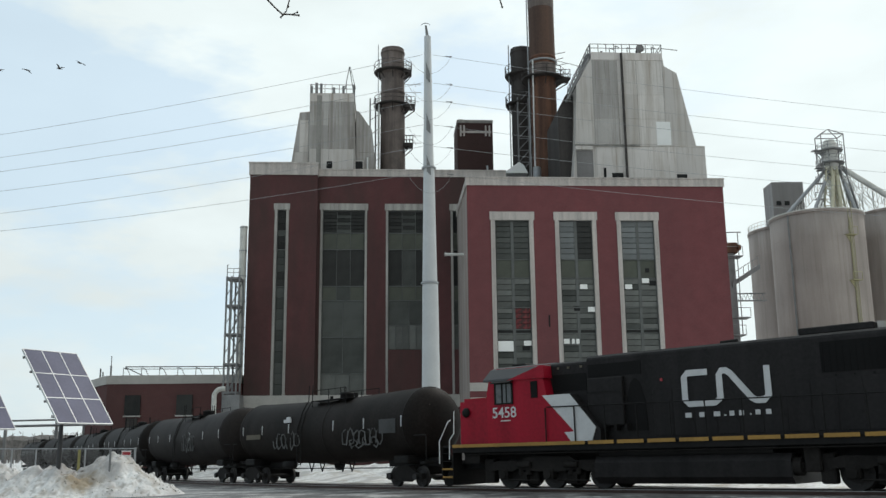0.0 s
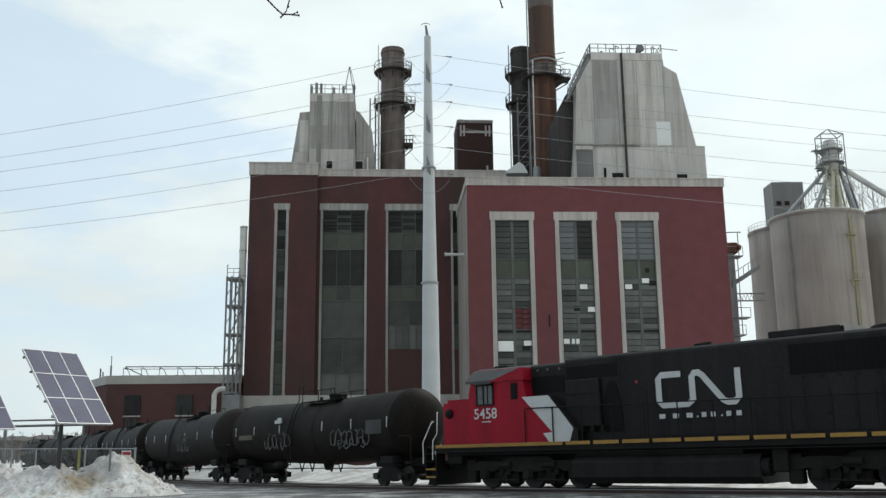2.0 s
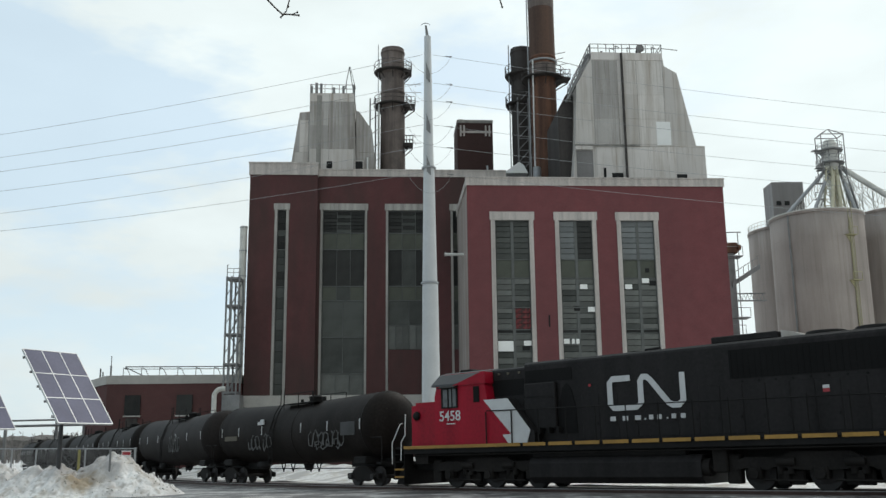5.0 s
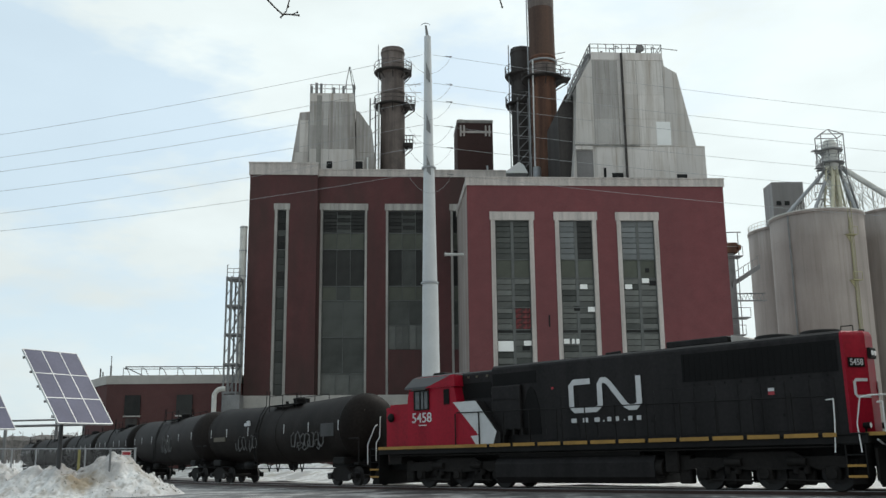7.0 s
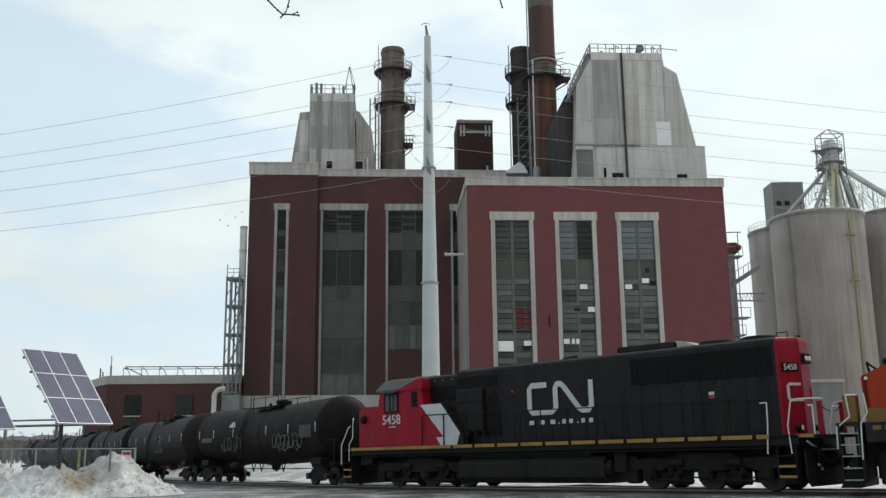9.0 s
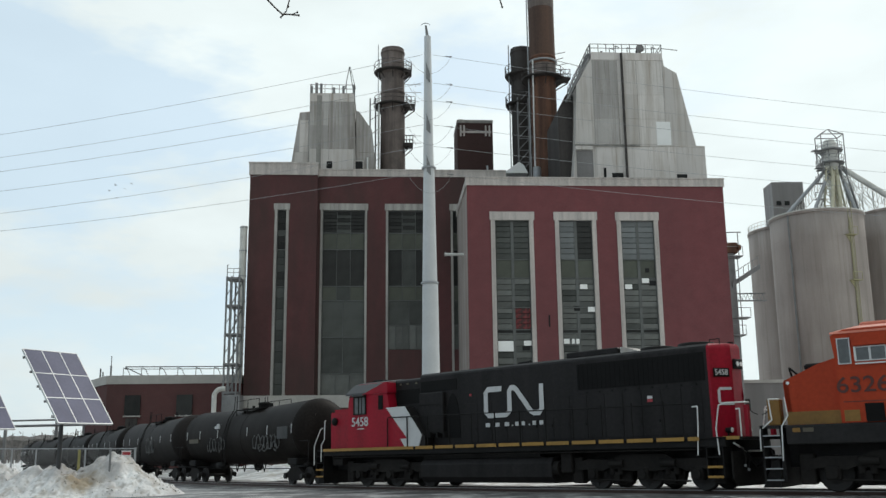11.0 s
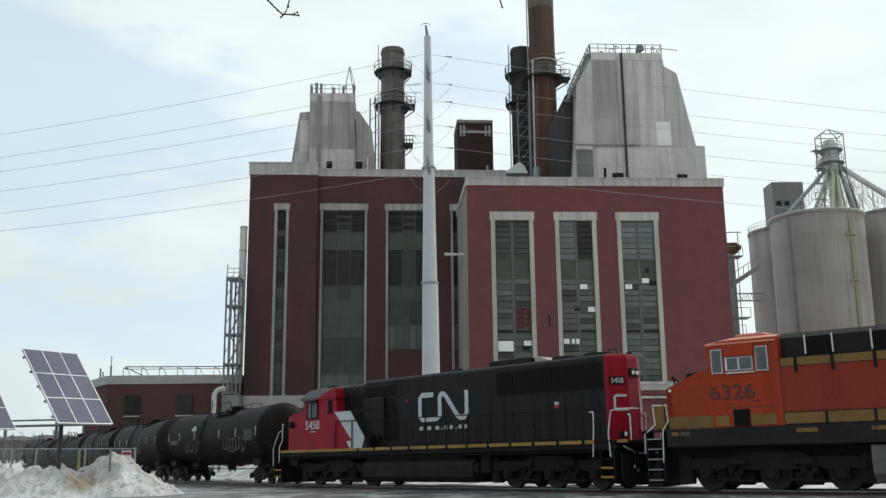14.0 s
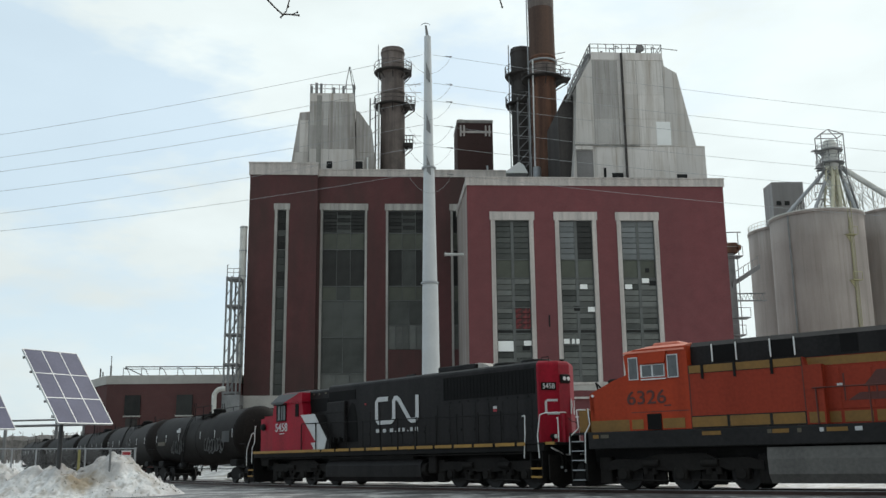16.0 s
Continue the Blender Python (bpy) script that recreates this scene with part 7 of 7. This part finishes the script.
for k, (x, y, z, m) in enumerate(((55.0, 146, 37.0, M_STEEL), (58.2, 144, 35.8, M_STEEL), (60.8, 142, 35.5, M_SPOUT), (62.8, 143, 35.5, M_SPOUT), (66.0, 144, 35.5, M_STEEL), (73.0, 143, 37.5, M_PALESTEEL))):
    part("spout", Geo().cyl((64.2 + 0.4 * (k - 2), 147.8, 45.6), (x, y, z), 0.30 if k < 5 else 0.46, n=10), m, dist, "sloping grain spout")
    g = Geo()
    a, b = Vector((64.2 + 0.4 * (k - 2), 147.8, 45.6)), Vector((x, y, z))
    for q in np.arange(0.06, 0.94, 0.07):
        p, r = a.lerp(b, q), a.lerp(b, q + 0.07)
        dz = Vector((0, 0, -2.4 * math.sin(math.pi * min(1, q * 1.1))))
        dr = Vector((0, 0, -2.4 * math.sin(math.pi * min(1, (q + 0.07) * 1.1))))
        g.tube([p, p + dz, r + dr, r], 0.05, 4)
        g.tube([p + dz, r], 0.04, 4)
    part("truss", g, M_PALESTEEL, dist)
g, rr = Geo(), random.Random(21)
for k in range(46):
    q = rr.uniform(0.1, 0.9)
    x = 64.5 + q * 9.5 * rr.uniform(0.35, 1.0)
    z = 45.0 - q * 9.0
    g.cyl((x, 146.5, z), (x + rr.uniform(-1.6, 1.6), 146.5, max(35.2, z - rr.uniform(1.5, 4))), 0.045, n=4)
for k in range(5):
    x = 66 + k * 1.7
    g.cyl((x, 146.5, 35.2), (x + 0.3, 146.5, 44.6 - k * 1.45), 0.07, n=5)
tagged(part("bracing", g, M_PALESTEEL, dist, "pale lattice bracing under the spouts"), kind="stuff")
part("leg", Geo().box(63.4, 64.6, 147.5, 148.5, -1, 45), M_PALESTEEL, dist)
for x0, x1, xm, m in ((63.1, 61.6, 0.75, M_SPOUT), (65.2, 66.6, 0.6, M_GREYSTEEL), (63.9, 64.2, 0.7, M_SPOUT)):
    g = Geo()
    for o in (-xm, xm):
        g.cyl((x0 + o * 0.6, 146.9, 45.4), (x1 + o, 145.6, 35.3), 0.16, n=6)
    for k in range(9):
        q, r = k / 9, (k + 1) / 9
        a, b = Vector((x0, 146.9, 45.4)).lerp(Vector((x1, 145.6, 35.3)), q), Vector((x0, 146.9, 45.4)).lerp(Vector((x1, 145.6, 35.3)), r)
        wa, wb = xm * (0.6 + 0.4 * q), xm * (0.6 + 0.4 * r)
        g.cyl(a + Vector((-wa, 0, 0)), b + Vector((wb, 0, 0)), 0.08, n=5).cyl(a + Vector((wa, 0, 0)), a + Vector((-wa, 0, 0)), 0.07, n=5)
    part("spout_tower", g, m, dist, "weathered lattice tower carrying a spout")
g = Geo()
for k, z in enumerate((47.8, 45.2, 42.6, 40.0)):
    g.box(61.1 - 0.25 * k, 62.6 - 0.25 * k, 146.4, 147.3, z - 0.1, z)
    g.tube([(61.1 - 0.25 * k, 146.4, z), (61.1 - 0.25 * k, 146.4, z + 1.0), (62.6 - 0.25 * k, 146.4, z + 1.0)], 0.05, 4)
    g.cyl((62.4 - 0.25 * k, 146.5, z), (61.2 - 0.25 * k, 146.5, z - 2.6), 0.11, n=5)
part("stair", g, M_GREYSTEEL, dist, "zigzag steel stair on the elevator head")

# ---- conveyor tower between plant and silos ----
hb = thing("grain_building", "low grey sheet-clad grain handling building beside the silos", "building")
part("wall", Geo().box(31.5, 51.0, 121, 130, -2, 9.0), M_SHEET, hb)
part("roof_edge", Geo().box(31.3, 51.2, 120.8, 130.2, 9.0, 9.4), M_CONC2, hb)
part("window_strip", Geo().box(33.0, 39.0, 120.93, 121.05, 5.5, 7.0), M_GLASS_DARK, hb)
cv = thing("conveyor_tower", "weathered steel conveyor tower with platforms beside the brick plant", "conveyor tower")
part("column", Geo().box(34.6, 35.55, 112, 113, -1, 24.6, 0.05), M_GREYSTEEL, cv)
part("drive_housing", Geo().box(34.4, 36.0, 111.8, 113.2, 24.2, 25.5, 0.1).cyl((35.9, 111.6, 24.8), (36.2, 111.6, 24.8), 0.35, n=12), M_RUST, cv, "rusty drive housing")
for z, w in ((23.8, 1.8), (16.3, 2.2), (14.2, 1.5)):
    part("platform", Geo().box(34.5, 34.6 + w, 111.4, 113.4, z - 0.12, z).tube([(34.6 + w, 111.4, z), (34.6 + w, 111.4, z + 1.1), (34.5, 111.4, z + 1.1)], 0.04, 5), M_GREYSTEEL, cv)
part("frame", Geo().tube([(34.7, 112, 24.6), (34.7, 112, 26.8), (36.5, 112, 26.8)], 0.07, 5).tube([(36.1, 112, 26.8), (36.1, 112, 23.9)], 0.06, 5).tube([(35.75, 111.6, 23.8), (35.75, 111.6, 14)], 0.06, 5), M_GREYSTEEL, cv)
g = Geo().prism([(35.0, 20.0), (38.5, 22.2), (38.5, 22.8), (35.0, 20.6)], 111.8, 112.8)
for k in range(6):
    g.cyl((35.2 + k * 0.62, 111.8, 20.6 + k * 0.39), (35.2 + k * 0.62, 111.8, 21.7 + k * 0.39), 0.04, n=4)
g.tube([(35.2, 111.8, 21.7), (38.3, 111.8, 23.65)], 0.045, 5)
part("conveyor", g, M_GREYSTEEL, cv, "sloping conveyor bridge")
g = Geo().box(35.5, 39, 111.9, 112.6, 18.3, 18.4).box(35.5, 39, 111.9, 112.6, 19.2, 19.26)
for k in range(7):
    g.tube([(35.6 + 0.45 * k, 111.9, 18.4), (35.82 + 0.45 * k, 111.9, 19.2), (36.05 + 0.45 * k, 111.9, 18.4)], 0.03, 4)
part("catwalk", g, M_GREYSTEEL, cv)

# ---- low annex, stair tower and duct on the plant's other flank ----
annex = thing("annex_building", "low dark red brick annex with a pale parapet", "building")
AX = [(-43.5, 115), (-37.9, 106), (-22.9, 106.3), (-22.9, 120), (-43.5, 124)]
part("wall", Geo().prism(AX, -2.0, 8.7, "z"), M_BRICK_ANNEX, annex)
part("parapet", Geo().prism([(x * 1.002, y - 0.08) for x, y in AX], 8.7, 9.66, "z"), M_CONC2, annex, "pale concrete parapet")
for u in (-35.8, -30.0):
    w = part("window", Geo().box(u, u + 1.75, 105.9, 106.2, 5.2, 7.45), M_GLASS_DARK, annex)
    part("sill", Geo().box(u - 0.1, u + 1.85, 105.84, 106.2, 5.05, 5.2), M_CONC2, w)
part("door", Geo().box(-35.6, -34.3, 105.92, 106.1, -1, 4.9), M_CLAD_DARK, annex)
g = Geo().tube([(-36.1, 106.4, 10.66), (-23.2, 106.6, 10.6)], 0.06, 6).tube([(-36.1, 106.4, 10.4), (-23.2, 106.6, 10.35)], 0.04, 6).tube([(-36.1, 106.4, 10.6), (-34.2, 107.2, 9.66)], 0.06, 5)
part("pipe_rail", g, M_GREYSTEEL, annex)
for k in range(7):
    part("pipe_stand", Geo().tube([(-36.3 + 2.05 * k, 106.4, 9.6), (-36.3 + 2.05 * k, 106.4, 10.55), (-35.9 + 2.05 * k, 106.5, 10.4), (-35.6 + 2.05 * k, 106.8, 9.66)], 0.04, 5), M_GREYSTEEL, annex)
part("roof_mast", Geo().cyl((-38.1, 107.5, 9.6), (-38.1, 107.5, 12.0), 0.05, n=5).cyl((-38.1, 107.5, 9.6), (-38.1, 107.5, 10.9), 0.11, n=6).cyl((-40.2, 110, 9.6), (-40.2, 110, 10.8), 0.1, n=6).cyl((-39.9, 110, 9.6), (-39.9, 110, 10.4), 0.08, n=6), M_GREYSTEEL, annex)

stair = thing("stair_tower", "open grey steel lattice stair tower against the brick plant", "stair tower")
X0, X1, Y0, Y1 = -24.25, -22.85, 103.4, 105.4
for x in (X0, X0 + 0.55, X1):
    for y in (Y0, Y1):
        part("column", Geo().box(x - 0.09, x + 0.09, y - 0.09, y + 0.09, -1.2, 20.4), M_GREYSTEEL, stair)
for k, z in enumerate((7.6, 10.7, 14.0, 17.2, 20.3)):
    part("landing", Geo().box(X0 - 0.1, X1 + 0.1, Y0 - 0.1, Y1 + 0.1, z - 0.22, z), M_GREYSTEEL, stair)
    if k < 4:
        for pts, r in (([(X0 + 0.55, Y0, z), (X1, Y0, z + 1.6), (X0 + 0.55, Y0, z + 3.1)], 0.06), ([(X0, Y1, z), (X1, Y1, z + 3.1)], 0.07), ([(X0, Y0, z + 1), (X0 + 0.55, Y0, z + 2)], 0.05)):
            part("brace", Geo().tube(pts, r, 5), M_GREYSTEEL, stair)
part("railing", Geo().tube([(X0, Y0, 20.3), (X0, Y0, 21.7), (X0 + 0.1, Y0, 21.75)], 0.05, 5).tube([(X0, Y0, 21.3), (X1, Y0, 21.3)], 0.035, 5).tube([(X0, Y0, 20.85), (X1, Y0, 20.85)], 0.03, 5).tube([(X1, Y0, 20.3), (X1, Y0, 21.3)], 0.035, 5).tube([(X0 + 0.7, Y0, 20.3), (X0 + 0.7, Y0, 21.3)], 0.03, 5), M_GREYSTEEL, stair)
part("equipment_hut", Geo().box(-24.1, -22.2, 102.6, 104.5, 5.3, 7.2, 0.05).box(-23.9, -22.6, 102.4, 104.3, -1.2, 5.3), M_GREYSTEEL, stair)
duct = thing("exhaust_duct", "tall pale galvanised exhaust duct beside the brick plant", "exhaust duct")
part("pipe", Geo().rings([(-1.5, 0.40), (27.0, 0.42)], 20, at=(-23.35, 107.0, 0)), M_PALESTEEL, duct)
for z in (12, 15, 18, 21, 24, 26.8):
    part("flange", Geo().rings([(z, 0.47), (z + 0.1, 0.47)], 20, at=(-23.35, 107.0, 0)), M_STEEL, duct)
elbow = thing("steam_pipe", "shiny silver insulated elbow pipe by the plant", "pipe")
pts = [(-24.35, 100, -1)] + [(-23.55 - 0.8 * math.cos(q), 100, 6.9 + 0.8 * math.sin(q)) for q in np.linspace(0, math.pi / 2, 7)] + [(-23.2, 100, 7.7)]
part("pipe", Geo().tube(pts, 0.27, 12), M_PALESTEEL, elbow)

bridge = thing("pipe_bridge", "low grey steel pipe bridge beyond the yard", "pipe bridge")
part("pipe", Geo().tube([(-75, 122, 5.0), (-47, 121, 5.3)], 0.12, 6), M_GREYSTEEL, bridge)
part("pipe", Geo().tube([(-75, 122, 4.3), (-44, 121, 4.65)], 0.16, 6), M_GREYSTEEL, bridge)
for x in (-72, -64, -56, -49.5, -46):
    part("leg", Geo().box(x - 0.15, x + 0.15, 121.2, 121.6, -2.5, 5.2), M_GREYSTEEL, bridge)

# far bare woods on the horizon
g, rr = Geo(), random.Random(11)
for k in range(600):
    x, y = rr.uniform(-330, -95), rr.uniform(255, 330)
    h, z = rr.uniform(4, 9.5), -2.3
    g.cyl((x, y, z), (x + rr.uniform(-1, 1), y, z + h), 0.25, 0.05, n=4, caps=False)
    for q in range(9):
        t = rr.uniform(0.25, 0.95)
        a = rr.uniform(0, 6.28)
        l = h * 0.3 * (1.2 - t)
        g.cyl((x, y, z + h * t), (x + l * math.cos(a), y + l * math.sin(a), z + h * t + l * 0.8), 0.16, 0.03, n=3, caps=False)
single("far_woods", g, M_WOODS, "bare grey-brown winter woods on the horizon", "woods", kind="stuff")

g, W = Geo(), 160
vs = []
for i in range(W):
    x = -420 + 340 * i / (W - 1)
    h = 5.6 + 1.6 * noise.noise((x * 0.04, 3.1, 0)) + 1.2 * noise.noise((x * 0.3, 7.0, 0)) + 0.6 * random.random()
    vs += [(x, 335, -4), (x, 335 + 2 * noise.noise((x * 0.2, 1, 0)), h - 1.5), (x, 340, h), (x, 352, -4)]
g.add(vs, [(4 * i + k, 4 * i + 4 + k, 4 * i + 5 + k, 4 * i + 1 + k) for i in range(W - 1) for k in range(3)])
single("far_ridge", g, M_WOODS, "dark wooded ridge on the horizon behind the yard", "wooded ridge", kind="stuff")

# ---- tree whose twigs hang into the top of the view ----
tree = thing("tree", "bare grey-brown tree with twigs reaching over the view", "tree")
tz = ground_z(5.6, 7.0)
part("trunk", Geo().cyl((5.6, 7, tz - 0.2), (5.5, 7.1, tz + 3.2), 0.24, 0.19, n=12).cyl((5.5, 7.1, tz + 3.2), (5.1, 7.4, 7.0), 0.19, 0.13, n=12).cyl((5.1, 7.4, 7.0), (4.7, 7.3, 10.5), 0.13, 0.04, n=10), M_BARK, tree)
g = Geo()
limb = [(5.15, 7.4, 6.8), (3.6, 8.1, 7.2), (2.0, 8.7, 7.25), (0.62, 9.0, 7.0), (-0.6, 9.0, 6.95), (-1.5, 9.0, 6.75)]
for (a, b), r in zip(zip(limb, limb[1:]), (0.085, 0.06, 0.045, 0.03, 0.02)):
    g.cyl(a, b, r, r * 0.75, n=8)
part("limb", g, M_BARK, tree)
g = Geo()
tw = lambda pts, r: [g.cyl(a, b, r, r * 0.85, n=6) for a, b in zip(pts, pts[1:])]
tw([(-1.5, 9, 6.75), (-1.84, 9, 6.45), (-1.80, 9, 6.23), (-1.70, 9, 6.12), (-1.64, 9, 6.065), (-1.56, 9, 6.062), (-1.47, 9, 6.05)], 0.0095)
tw([(-1.5, 9, 6.75), (-1.55, 9, 6.4), (-1.57, 9, 6.23), (-1.60, 9, 6.10), (-1.63, 9, 6.06), (-1.655, 9, 6.03)], 0.008)
tw([(-1.54, 9, 6.062), (-1.50, 9, 6.08), (-1.485, 9, 6.085)], 0.006)
for p in ((-1.64, 9, 6.06), (-1.47, 9, 6.05), (-1.655, 9, 6.03), (-1.485, 9, 6.085), (-1.58, 9, 6.15)):
    g.rings([(-0.012, 0.004), (-0.004, 0.011), (0.006, 0.011), (0.014, 0.003)], 6, at=p)
part("twig", g, M_BARK, tree, "thin budding twig")
g = Geo()
tw([(0.5, 9, 7.0), (0.58, 9, 6.5), (0.62, 9, 6.2), (0.64, 9, 6.12)], 0.008)
g.rings([(-0.012, 0.004), (-0.004, 0.011), (0.006, 0.011), (0.014, 0.003)], 6, at=(0.64, 9, 6.12))
part("twig", g, M_BARK, tree, "thin budding twig")

# ---- birds ----
def bird():
    b = thing("bird", "dark bird in flight with beating wings", "bird", "birds in flight")
    part("body", Geo().rings([(-0.19, 0.006), (-0.14, 0.03), (-0.01, 0.055), (0.09, 0.04), (0.19, 0.02), (0.23, 0.022), (0.29, 0.003)], 10, "x"), M_BIRD, b)
    wings = []
    for s in (-1, 1):
        vs = [(0.14, 0, 0.04), (-0.12, 0, 0.04), (-0.16, s * 0.34, 0.07), (-0.14, s * 0.68, 0.02), (0.02, s * 0.66, 0.03), (0.17, s * 0.32, 0.09)]
        vs = [(x * 0.62, y * 0.62, z * 0.62) for x, y, z in vs]
        vs = vs + [(x, y, z - 0.014) for x, y, z in vs]
        fs = [(0, 1, 2, 5), (5, 2, 3, 4), (11, 8, 7, 6), (10, 9, 8, 11)] + [(i, (i + 1) % 6, 6 + (i + 1) % 6, 6 + i) for i in range(6)]
        wings.append(part("wing", Geo().add(vs, fs), M_BIRD, b))
    part("tail", Geo().prism([(-0.15, -0.02), (-0.30, -0.055), (-0.30, 0.055), (-0.15, 0.02)], -0.01, 0.01, "z"), M_BIRD, b)
    return b, wings


BIRDS = [(bird(), Vector((-24.68, 60, 27.47)), Vector((-2.85, 0, 2.87)), 0.0), (bird(), Vector((-26.08, 60, 27.08)), Vector((-3.1, 0, 2.35)), 1.9), (bird(), Vector((-28.31, 60, 27.02)), Vector((-2.8, 0, 2.84)), 3.6), (bird(), Vector((-30.2, 60, 27.0)), Vector((-2.8, 0, 2.84)), 0.9)]
FLOCK = [(bird(), Vector((f[0], 200, f[1])), Vector((-12.4, 0, 3.4)), 1.3 * k) for k, f in enumerate(((62.6, 20.0), (63.9, 21.3), (66.0, 20.5), (64.4, 18.5), (67.5, 21.6)))]
# ---- movement: the whole train draws slowly along the curve ----
TIMES = [0, 1, 2, 3, 4, 6.5, 7.5, 8.5, 9, 11.5, 12.5, 13.5, 14.5, 15.5, 16]
RUN = [10.315, 9.861, 9.356, 8.789, 8.161, 6.231, 5.309, 4.357, 3.832, 1.029, -0.223, -1.568, -2.956, -4.439, -5.224]
FIT = np.polyfit(TIMES, RUN, 5)
STEPS = [round(0.4 * k, 2) for k in range(41)]


def run_at(t):
    return float(np.polyval(FIT, t))


def motions():
    walk(loco, [(t, on_track(run_at(t), 6.4)) for t in STEPS])
    walk(loco2, [(t, on_track(run_at(t) + 21.87, 7.0)) for t in STEPS])
    for k, c in enumerate(cars):
        walk(c, [(t, on_track(run_at(t) - 20.42 - 17.50 * k, 6.75)) for t in STEPS])
    for w, r in ROLL:
        at = w.matrix_basis.translation.copy()
        walk(w, [(t, Matrix.Translation(at) @ pose(0, 0, 0, 0, math.degrees((run_at(t) - run_at(0)) / r), 0)) for t in STEPS])
    beats = [round(0.16 * k, 2) for k in range(101)]
    for (b, wings), start, speed, phase in BIRDS + FLOCK:
        turn = pose(0, 0, 0, 0, -18, 158)
        walk(b, [(t, Matrix.Translation(start + speed * t) @ turn) for t in (0.0, 8.0, 16.0)])
        for w, s in zip(wings, (-1, 1)):
            walk(w, [(t, pose(0, 0, 0, s * 34 * math.sin(phase + t * 7.5), 0, 0)) for t in beats])


motions()
